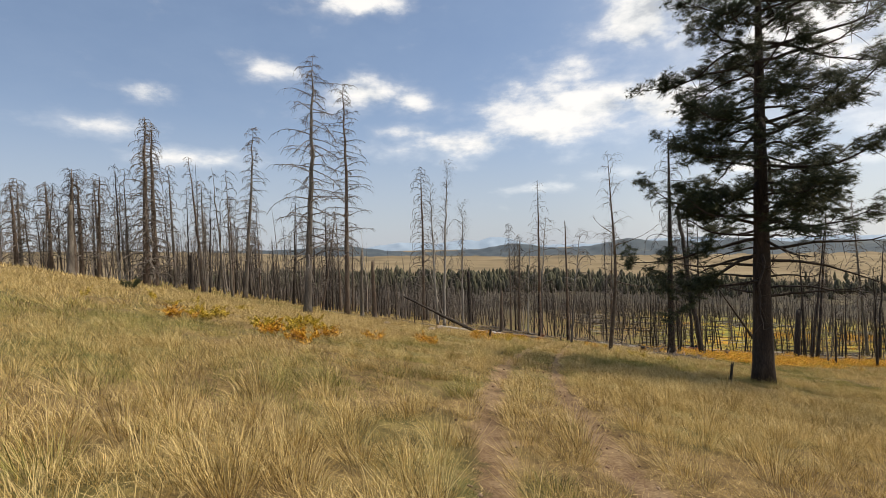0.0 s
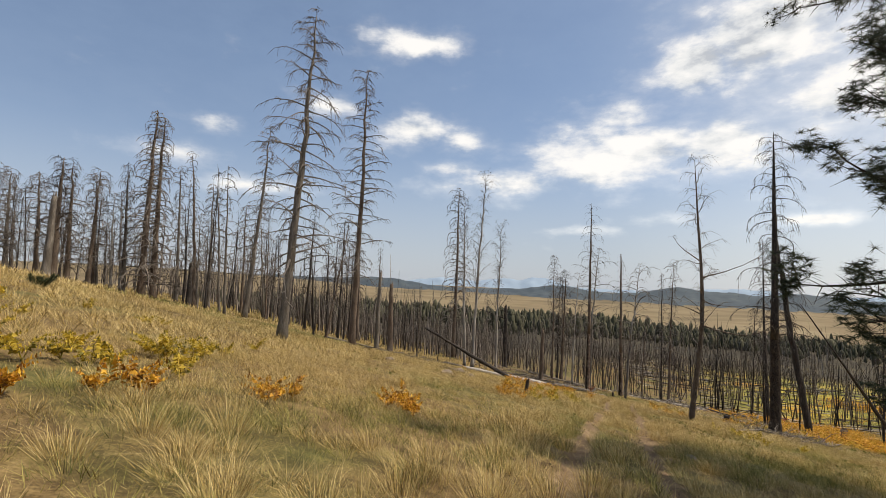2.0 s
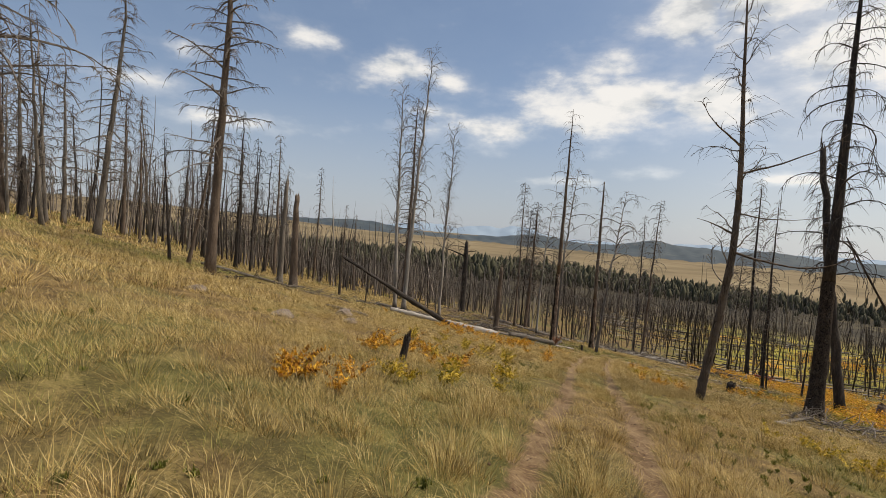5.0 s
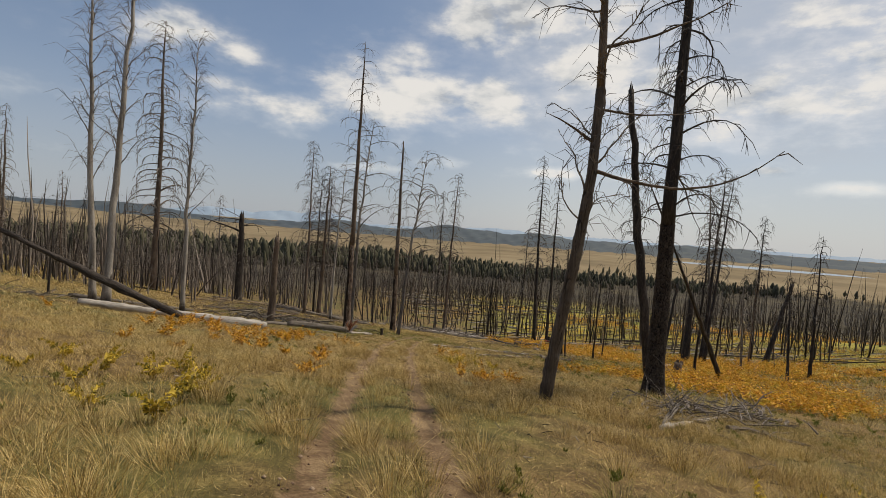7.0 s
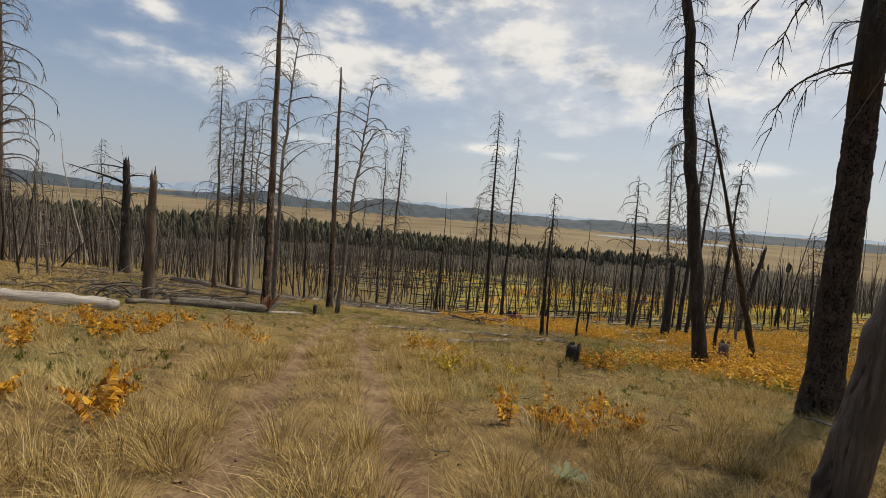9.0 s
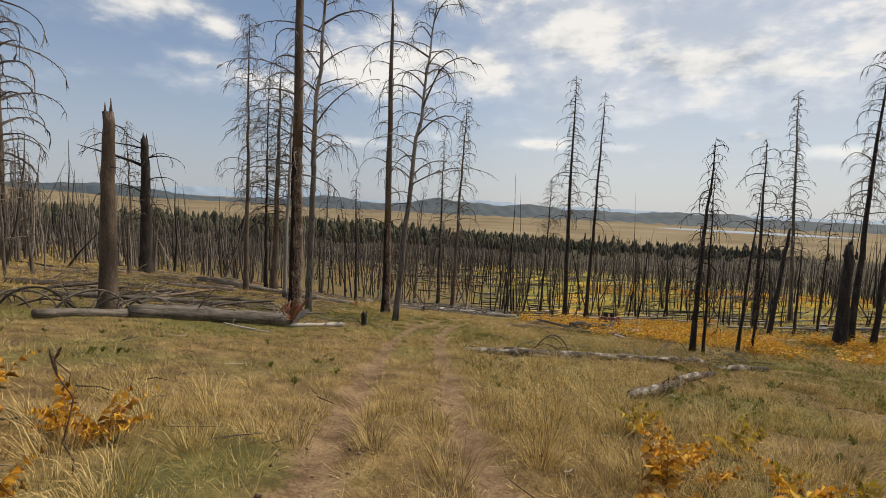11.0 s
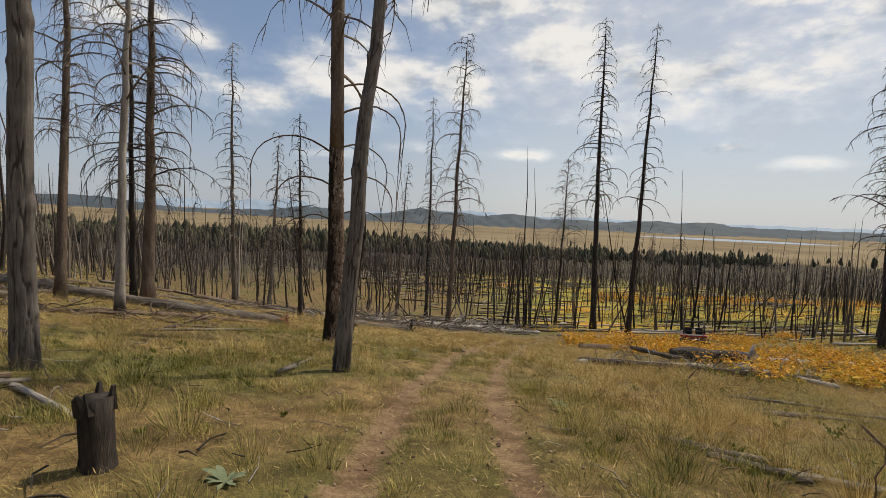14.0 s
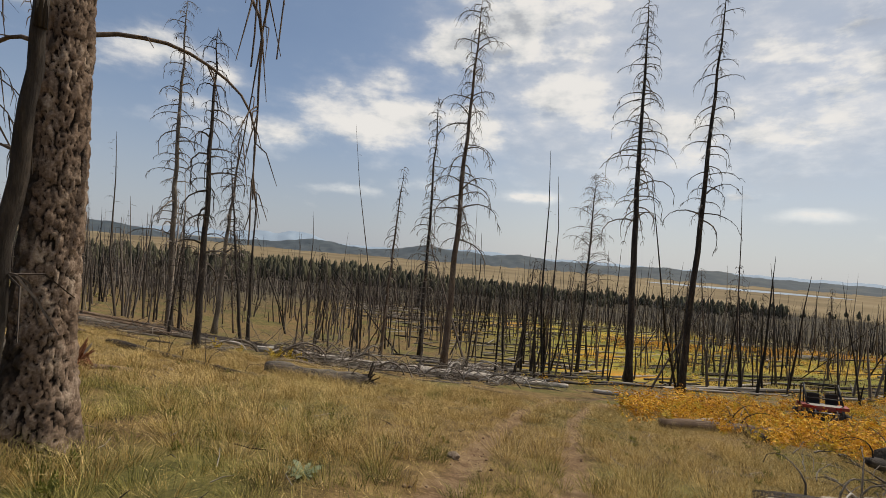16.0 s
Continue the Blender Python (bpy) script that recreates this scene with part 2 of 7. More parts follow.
M_REDPAINT = material("red_plastic_panel", [(.3, (.26, .115, .075)), (.45, (.27, .045, .034)), (.7, (.36, .035, .028))], 3, 30, rough=.45, bump=.05, spec=.5)
M_BLACK = material("black_plastic", [(.3, (.012, .012, .013)), (.7, (.032, .031, .03))], 3, 30, rough=.5, bump=.1, spec=.5)
M_TYRE = material("dusty_tyre_rubber", [(.3, (.022, .020, .018)), (.7, (.07, .058, .045))], 5, 30, rough=.9, bump=.4)
M_STEEL = material("dusty_grey_metal", [(.3, (.22, .22, .22)), (.7, (.45, .44, .42))], 5, 30, rough=.4, bump=.1, metal=.7)
M_GLASSY = material("red_tail_lamp", [(.3, (.45, .01, .01)), (.7, (.55, .02, .02))], 5, 30, rough=.15, bump=0, spec=.6)
# pale blue base colour stands in for the sky reflected in the lake
M_WATER = material("sky_tinted_lake_water", [(.3, (.27, .34, .42)), (.7, (.34, .41, .48))], .01, .05, rough=.6, bump=0, spec=.1)


def plate_material(name, plates, cracks):
    """Bark whose raised plates and deep cracks follow the relief of the trunk."""
    m = bpy.data.materials.new(name)
    m.use_nodes = True
    nt = m.node_tree
    b = nt.nodes["Principled BSDF"]
    tc = node(nt, "ShaderNodeTexCoord").outputs["Object"]
    grain, blotch = noise_tex(nt, tc, 38, 5, .7), noise_tex(nt, tc, 3.0, 4)
    cell = node(nt, "ShaderNodeAttribute", attribute_name="tone").outputs["Fac"]
    tone = ramp(nt, math_node(nt, "ADD", math_node(nt, "MULTIPLY", grain, .40), math_node(nt, "ADD", math_node(nt, "MULTIPLY", blotch, .40), math_node(nt, "MULTIPLY", cell, .20))), plates)
    high = node(nt, "ShaderNodeAttribute", attribute_name="plate").outputs["Fac"]
    edge = math_node(nt, "ADD", high, math_node(nt, "MULTIPLY", math_node(nt, "SUBTRACT", grain, .5), .5))
    col = mix_rgb(nt, ramp(nt, edge, [(.10, (0, 0, 0)), (.50, (1, 1, 1))]), cracks, tone)
    # blackens the bark where shade is painted on the trunk's sunless side
    scorched = node(nt, "ShaderNodeMapRange", interpolation_type="SMOOTHSTEP")
    scorched.inputs[1].default_value, scorched.inputs[2].default_value, scorched.inputs[4].default_value = .25, .65, .88
    link(nt, node(nt, "ShaderNodeAttribute", attribute_name="side_shade").outputs["Fac"], scorched.inputs[0])
    col = mix_rgb(nt, scorched.outputs[0], col, (.016, .013, .011))
    link(nt, col, b.inputs["Base Color"])
    b.inputs["Roughness"].default_value, b.inputs["Specular IOR Level"].default_value = .9, .2
    bp = node(nt, "ShaderNodeBump")
    bp.inputs["Strength"].default_value, bp.inputs["Distance"].default_value = .7, .012
    link(nt, grain, bp.inputs["Height"])
    link(nt, bp.outputs[0], b.inputs["Normal"])
    return m


M_PLATES = plate_material("plated_pine_bark", [(.34, (.060, .042, .032)), (.50, (.215, .152, .112)), (.66, (.50, .405, .32))], (.016, .011, .009))
M_CHARPLATES = plate_material("charred_plated_bark", [(.30, (.020, .016, .013)), (.50, (.066, .050, .039)), (.74, (.16, .125, .095))], (.010, .008, .007))


def barkless_material(name, wood, cracks):
    """Silvery wood, streaked along the grain, dark in its cracks and scorched where the fire licked it."""
    m = bpy.data.materials.new(name)
    m.use_nodes = True
    nt = m.node_tree
    b = nt.nodes["Principled BSDF"]
    tc = node(nt, "ShaderNodeTexCoord").outputs["Object"]
    mp = node(nt, "ShaderNodeMapping")
    mp.inputs["Scale"].default_value = (1, 1, .06)
    link(nt, tc, mp.inputs[0])
    streak, grain = noise_tex(nt, mp.outputs[0], 22, 6, .7), noise_tex(nt, mp.outputs[0], 90, 3, .6)
    blotch = noise_tex(nt, tc, 2.2, 5, .65)
    f = math_node(nt, "ADD", math_node(nt, "MULTIPLY", streak, .45), math_node(nt, "ADD", math_node(nt, "MULTIPLY", blotch, .35), math_node(nt, "MULTIPLY", grain, .20)))
    col = ramp(nt, f, wood)
    crack = node(nt, "ShaderNodeAttribute", attribute_name="crack").outputs["Fac"]
    col = mix_rgb(nt, spread_of(nt, crack, .25, .9, 0, .85), col, cracks)
    burn = node(nt, "ShaderNodeAttribute", attribute_name="burn").outputs["Fac"]
    col = mix_rgb(nt, spread_of(nt, burn, .35, .75, 0, .9), col, (.02, .017, .015))
    link(nt, col, b.inputs["Base Color"])
    b.inputs["Roughness"].default_value, b.inputs["Specular IOR Level"].default_value = .72, .3
    bp = node(nt, "ShaderNodeBump")
    bp.inputs["Strength"].default_value, bp.inputs["Distance"].default_value = .6, .008
    link(nt, streak, bp.inputs["Height"])
    link(nt, bp.outputs[0], b.inputs["Normal"])
    return m


M_BARELOG = barkless_material("barkless_grey_wood", [(.30, (.050, .042, .036)), (.48, (.135, .117, .102)), (.68, (.31, .28, .25))], (.030, .024, .020))
M_BAREBROWN = barkless_material("barkless_brown_wood", [(.30, (.040, .030, .023)), (.48, (.095, .074, .058)), (.68, (.20, .165, .135))], (.022, .017, .014))


# ---- building helpers ----
def mesh_from(name, verts, faces, mat=None, smooth=False):
    me = bpy.data.meshes.new(name)
    me.from_pydata([tuple(v) for v in verts], [], faces)
    if mat:
        me.materials.append(mat)
    if smooth:
        me.shade_smooth()
    me.update()
    return me


def mesh_np(name, verts, tris, mat):
    """A mesh of triangles from two arrays."""
    me = bpy.data.meshes.new(name)
    n, k = len(verts), len(tris)
    me.vertices.add(n)
    me.vertices.foreach_set("co", np.asarray(verts, dtype=np.float32).ravel())
    me.loops.add(3 * k)
    me.loops.foreach_set("vertex_index", np.asarray(tris, dtype=np.int32).ravel())
    me.polygons.add(k)
    me.polygons.foreach_set("loop_start", np.arange(0, 3 * k, 3, dtype=np.int32))
    me.materials.append(mat)
    me.update(calc_edges=True)
    return me


def thing(name, label, category, group="", kind="", at=(0, 0, 0)):
    e = new(name)
    e.empty_display_size = 0.2
    e.location = at
    return tagged(e, label, category, group, kind)


def part(name, me, parent, label=""):
    ob = new(name, me)
    ob.parent = parent
    if label:
        tagged(ob, label)
    return ob


class Soup:
    """Collects tubes, boxes and leaves for one mesh."""

    def __init__(self):
        self.v, self.f = [], []

    def tube(self, pts, radii, sides=6, cap=True, rough=0.0, rnd=None, flare=None):
        pts = [Vector(p) for p in pts]
        base = len(self.v)
        ref = None
        for i, p in enumerate(pts):
            d = (pts[min(i + 1, len(pts) - 1)] - pts[max(i - 1, 0)]).normalized()
            if ref is None:
                ref = d.orthogonal().normalized()
            ref = (ref - d * ref.dot(d)).normalized()
            other = d.cross(ref)
            for k in range(sides):
                a = 2 * math.pi * k / sides
                r = radii[i] * (1 + (rnd.uniform(-rough, rough) if rnd else 0))
                self.v.append(p + (ref * math.cos(a) + other * math.sin(a)) * r)
        for i in range(len(pts) - 1):
            for k in range(sides):
                a, b = base + i * sides + k, base + i * sides + (k + 1) % sides
                self.f.append((a, b, b + sides, a + sides))
        if cap:
            self.f.append(tuple(base + k for k in reversed(range(sides))))
            self.f.append(tuple(base + (len(pts) - 1) * sides + k for k in range(sides)))

    def tri(self, a, b, c):
        n = len(self.v)
        self.v += [a, b, c]
        self.f.append((n, n + 1, n + 2))

    def box(self, c, s, turn=None):
        n = len(self.v)
        m = turn or Matrix.Identity(3)
        for z in (-1, 1):
            for x, y in ((-1, -1), (1, -1), (1, 1), (-1, 1)):
                self.v.append(Vector(c) + m @ Vector((x * s[0] / 2, y * s[1] / 2, z * s[2] / 2)))
        for q in ((3, 2, 1, 0), (4, 5, 6, 7), (0, 1, 5, 4), (1, 2, 6, 5), (2, 3, 7, 6), (3, 0, 4, 7)):
            self.f.append(tuple(n + i for i in q))

    def mesh(self, name, mat, smooth=False):
        return mesh_from(name, self.v, self.f, mat, smooth)


# ---- the lie of the land ----
SLOPE = (-4.202, -9.27, -7.257, 1.779, -.523, -.799, .271, -.266, -.179, .578)


def smooth01(t):
    t = np.clip(t, 0, 1)
    return t * t * (3 - 2 * t)


def land(x, y):
    """Height of the hillside near the track, falling to the wide valley plain."""
    x, y = np.asarray(x, dtype=float), np.asarray(y, dtype=float)
    cx, cy = np.clip(x, -110, 140), np.clip(y, -90, 190)
    u, v = cx / 50, (cy - 40) / 50
    near = sum(c * b for c, b in zip(SLOPE, (1, u, v, u * u, u * v, v * v, u ** 3, u * u * v, u * v * v, v ** 3)))
    r = np.hypot(x - 20, y - 50)
    b = np.arctan2(x - 20, y - 50)
    depth = 24 + 32 * np.cos(b - radians(45))
    far = -8 - depth * (1 - np.exp(-r / 300))
    w = smooth01((r - 70) / 100)
    z = near * (1 - w) + far * w
    # grassy rise beyond the valley on the uphill side
    rise = 62 * np.exp(-(((np.degrees(b) + 38) / 26) ** 2)) * smooth01((r - 900) / 1600)
    swell = 1.25 * np.exp(-((x - 16) / 16) ** 2 - ((y - 102) / 20) ** 2)
    # the crest on the uphill side falls away behind its edge
    back = 2.5 * smooth01((np.hypot(x - 1, y - 9) - 38) / 42) * smooth01((-np.degrees(np.arctan2(x - 1, y - 9)) - 20) / 24)
    return z + rise + swell - back * (y > 9)


def gz(x, y):
    return float(land(x, y))


TRACK = [(.6, -12.0), (.9, -4.0), (1.2, 2.5), (1.6, 7.0), (2.5, 11.4), (3.7, 15.7), (5.2, 20.3), (7.3, 25.7), (9.05, 30.1), (10.9, 34.5), (12.5, 38.9), (14.2, 43.3),
         (15.4, 46.4), (17.6, 51.5), (19.9, 56.7), (22.7, 62.5), (25.2, 67.1), (28.0, 71.5), (31.5, 76.0), (35.4, 80.0), (39.5, 84.0), (44.0, 87.5), (50, 90), (58, 91), (68, 90)]
TRACK_NP = np.array(TRACK)


def track_offset(x, y):
    """Signed distance from the middle of the track."""
    x, y = np.asarray(x, dtype=float), np.asarray(y, dtype=float)
    best, sign = np.full(x.shape, 1e9), np.ones(x.shape)
    for (ax, ay), (bx, by) in zip(TRACK[:-1], TRACK[1:]):
        ex, ey = bx - ax, by - ay
        t = np.clip(((x - ax) * ex + (y - ay) * ey) / (ex * ex + ey * ey), 0, 1)
        qx, qy = x - ax - t * ex, y - ay - t * ey
        d = np.hypot(qx, qy)
        s = np.sign(ex * (y - ay) - ey * (x - ax))
        closer = d < best
        best, sign = np.where(closer, d, best), np.where(closer, -s, sign)
    return best * np.where(sign == 0, 1, sign)


def rut_amount(x, y):
    d = np.abs(track_offset(x, y))
    return np.exp(-((d - .76) / .25) ** 2)


def soft_noise(x, y, scale, seed=0.0):
    """Smooth cheap noise, about -1 to 1, for uneven ground and patches."""
    x, y = np.asarray(x, dtype=float) * scale + seed, np.asarray(y, dtype=float) * scale - seed * 1.7
    return (np.sin(x + 1.3 * np.sin(y * .83 + seed)) + np.sin(y * 1.31 + 1.7 * np.sin(x * .71)) + np.sin((x + y) * .77 + 1.1 * np.sin(x * 1.9 - y * 1.3))) / 3


def axis(fine_lo, fine_hi, step, growth, reach):
    out = list(np.arange(fine_lo, fine_hi + step / 2, step))
    s, p = step, out[-1]
    while p < reach:
        s *= growth
        p += s
        out.append(p)
    s, p, low = step, out[0], []
    while p > -reach:
        s *= growth
        p -= s
        low.append(p)
    return np.array(low[::-1] + out)


def build_ground():
    su, ss = axis(-9, 9, .2, 1.10, 4300), axis(-8, 98, .28, 1.10, 4300)
    U, S = np.meshgrid(su, ss, indexing="ij")
    a = radians(21.5)                         # the fine strip runs along the track
    X, Y = S * math.sin(a) + U * math.cos(a), S * math.cos(a) - U * math.sin(a)
    Z = land(X, Y)
    rut = rut_amount(X, Y)
    near = np.exp(-(np.hypot(X - 20, Y - 45) / 120) ** 2)
    Z = Z - .075 * rut + near * (.07 * soft_noise(X, Y, 1.1, 3) + .025 * soft_noise(X, Y, 4.3, 8))
    nu, ns = X.shape
    idx = np.arange(nu * ns).reshape(nu, ns)
    a0, a1, a2, a3 = idx[:-1, :-1].ravel(), idx[1:, :-1].ravel(), idx[1:, 1:].ravel(), idx[:-1, 1:].ravel()
    tris = np.concatenate([np.stack([a0, a1, a2], 1), np.stack([a0, a2, a3], 1)])
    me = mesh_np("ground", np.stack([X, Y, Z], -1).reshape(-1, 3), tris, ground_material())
    at = me.attributes.new("rut", "FLOAT", "POINT")
    at.data.foreach_set("value", rut.ravel().astype(np.float32))
    dist = np.hypot(X - 20, Y - 45)
    plain = smooth01((dist + 30 * soft_noise(X, Y, .02, 1) - 640) / 70)
    at = me.attributes.new("plain", "FLOAT", "POINT")
    at.data.foreach_set("value", plain.ravel().astype(np.float32))
    off, way = track_offset(X, Y), np.degrees(np.arctan2(X - 20, Y - 45))
    side = np.maximum(smooth01((off - 3) / 18) * (Y < 90), smooth01((way - 24) / 16) * smooth01((way + 60) / 20) * smooth01((np.abs(off) - 8) / 10) * smooth01((dist - 58) / 22))
    below = smooth01((dist - 40) / 35) * (1 - smooth01((dist - 150) / 110)) * np.where(np.abs(way) < 125, side, 0)
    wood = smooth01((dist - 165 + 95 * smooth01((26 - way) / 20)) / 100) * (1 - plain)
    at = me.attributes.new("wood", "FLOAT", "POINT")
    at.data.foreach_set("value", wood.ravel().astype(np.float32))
    at = me.attributes.new("valley", "FLOAT", "POINT")
    at.data.foreach_set("value", below.ravel().astype(np.float32))
    me.shade_smooth()
    return tagged(new("ground", me), "dry grassy hillside with two worn reddish wheel ruts", "ground", kind="structure")


def ground_material():
    m = bpy.data.materials.new("dry_hillside")
    m.use_nodes = True
    nt = m.node_tree
    b = nt.nodes["Principled BSDF"]
    tc = node(nt, "ShaderNodeTexCoord").outputs["Object"]
    big, mid, small = noise_tex(nt, tc, .22, 4), noise_tex(nt, tc, 1.9, 6, .7), noise_tex(nt, tc, 26, 6, .75)
    f = math_node(nt, "ADD", math_node(nt, "MULTIPLY", mid, .5), math_node(nt, "MULTIPLY", small, .5))
    litter = ramp(nt, f, [(.28, (.022, .015, .009)), (.46, (.115, .075, .033)), (.66, (.36, .25, .105))])
    greenish = ramp(nt, f, [(.28, (.022, .024, .009)), (.48, (.095, .088, .028)), (.68, (.29, .24, .080))])
    cover = mix_rgb(nt, ramp(nt, big, [(.47, (0, 0, 0)), (.62, (1, 1, 1))]), litter, greenish)
    dirt = ramp(nt, f, [(.30, (.042, .025, .015)), (.47, (.150, .094, .053)), (.66, (.36, .260, .145))])
    rut = node(nt, "ShaderNodeAttribute", attribute_name="rut").outputs["Fac"]
    edge = math_node(nt, "ADD", rut, math_node(nt, "MULTIPLY", math_node(nt, "SUBTRACT", mid, .5), 2.4))
    worn = node(nt, "ShaderNodeMapRange", interpolation_type="SMOOTHSTEP")
    worn.inputs[1].default_value, worn.inputs[2].default_value = .28, .75
    link(nt, edge, worn.inputs[0])
    col = mix_rgb(nt, worn.outputs[0], cover, dirt)
    far = ramp(nt, noise_tex(nt, tc, .006, 6, .6), [(.30, (.125, .096, .056)), (.50, (.215, .163, .092)), (.72, (.28, .225, .135))])
    plain = node(nt, "ShaderNodeAttribute", attribute_name="plain").outputs["Fac"]
    col = mix_rgb(nt, plain, col, far)
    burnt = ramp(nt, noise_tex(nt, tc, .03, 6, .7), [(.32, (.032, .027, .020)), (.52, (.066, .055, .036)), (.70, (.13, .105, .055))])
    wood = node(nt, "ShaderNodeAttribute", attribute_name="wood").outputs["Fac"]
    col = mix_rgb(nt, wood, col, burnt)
    herb = ramp(nt, noise_tex(nt, tc, .045, 8, .68), [(.34, (.055, .060, .022)), (.45, (.16, .158, .038)), (.53, (.30, .258, .048)), (.59, (.40, .27, .045)), (.66, (.52, .25, .032))])
    valley = node(nt, "ShaderNodeAttribute", attribute_name="valley").outputs["Fac"]
    col = mix_rgb(nt, valley, col, herb)
    link(nt, col, b.inputs["Base Color"])
    b.inputs["Roughness"].default_value, b.inputs["Specular IOR Level"].default_value = .95, .15
    bp = node(nt, "ShaderNodeBump")
    bp.inputs["Strength"].default_value, bp.inputs["Distance"].default_value = .8, .04
    link(nt, f, bp.inputs["Height"])
    link(nt, bp.outputs[0], b.inputs["Normal"])
    return m


build_ground()


# ---- far distance: wooded hills, lake, pine forest ----
def hill_range(name, label, reach, floor_z, peaks, low, mat, lo=-75, hi=112, depth=520, seed=1):
    """A long ridge round the horizon. peaks: bearing, height in degrees above eye level, half width in degrees."""
    rnd = random.Random(seed)
    phase = [rnd.uniform(0, 6) for _ in range(5)]
    verts, tris, rows = [], [], 6
    n = int((hi - lo) / .25)
    for i in range(n + 1):
        b = lo + (hi - lo) * i / n
        top = low(b)
        for pb, ph, pw in peaks:
            top = max(top, low(b) + (ph - low(b)) * math.exp(-abs((b - pb) / pw) ** 2.2))
        top += .035 * (math.sin(b * 2.3 + phase[0]) + math.sin(b * 5.1 + phase[1]) * .6 + math.sin(b * 11.7 + phase[2]) * .4)
        crest = -9 + reach * math.tan(radians(top))
        for k in range(rows):
            t = k / (rows - 1)
            r = reach - depth * (1 - t) + 30 * math.sin(b * 1.3 + k + phase[3])
            h = floor_z + (crest - floor_z) * (t * t * (3 - 2 * t)) + (k not in (0, rows - 1)) * 3 * math.sin(b * 3.1 + k * 2 + phase[4])
            verts.append((20 + r * math.sin(radians(b)), 50 + r * math.cos(radians(b)), h))
    for i in range(n):
        for k in range(rows - 1):
            a = i * rows + k
            tris += [(a, a + rows, a + rows + 1), (a, a + rows + 1, a + 1)]
    me = mesh_np(name, np.array(verts), np.array(tris), mat)
    me.shade_smooth()
    return tagged(new(name, me), label, "hills", kind="structure")


# the blue of distant haze is put into the hills' base colour
M_HILL = material("hazed_wooded_hill", [(.34, (.036, .052, .066)), (.52, (.052, .070, .084)), (.74, (.115, .120, .108))], .004, .03, bump=0)
# pale blue paints in the haze over the farthest mountains
M_FARHILL = material("haze_blue_mountain", [(.3, (.24, .32, .42)), (.7, (.30, .38, .47))], .002, .01, bump=0)
hill_range("backdrop_mountains", "mountain range on the horizon, coloured pale haze blue", 4700, -75, [(8, .55, 4), (12, .80, 3), (1, .45, 5), (33, .12, 5), (46, -.2, 4)],
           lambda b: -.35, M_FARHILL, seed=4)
hill_range("backdrop_hills", "low dark wooded hills beyond the plain, tinted haze blue", 2650, -68,
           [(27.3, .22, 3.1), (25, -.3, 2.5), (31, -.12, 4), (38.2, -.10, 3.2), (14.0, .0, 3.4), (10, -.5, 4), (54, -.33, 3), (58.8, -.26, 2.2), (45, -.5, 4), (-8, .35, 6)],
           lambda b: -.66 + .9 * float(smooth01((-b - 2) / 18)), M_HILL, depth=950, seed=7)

lake = Soup()
for k in range(24):
    b0, b1 = 52 + k * .75, 52 + (k + 1) * .75
    w0, w1 = (75 * math.sin(math.pi * min(1, max(0, (b - 52) / 18))) ** .6 for b in (b0, b1))
    q = [(20 + r * math.sin(radians(b)), 50 + r * math.cos(radians(b)), max(gz(20 + 1480 * math.sin(radians(b)), 50 + 1480 * math.cos(radians(b))), -90) + .7)
         for b, r in ((b0, 1480 - w0), (b0, 1480 + w0), (b1, 1480 + w1), (b1, 1480 - w1))]
    n = len(lake.v)
    lake.v += q
    lake.f.append((n, n + 3, n + 2, n + 1))
tagged(new("water", lake.mesh("water", M_WATER)), "long pale blue lake far out on the plain", "lake", kind="structure")


def scatter_polar(rng, count, r0, r1, b0, b1, power=1.0):
    r = r0 + (r1 - r0) * rng.random(count) ** power
    b = np.radians(b0 + (b1 - b0) * rng.random(count))
    return 20 + r * np.sin(b), 50 + r * np.cos(b), r


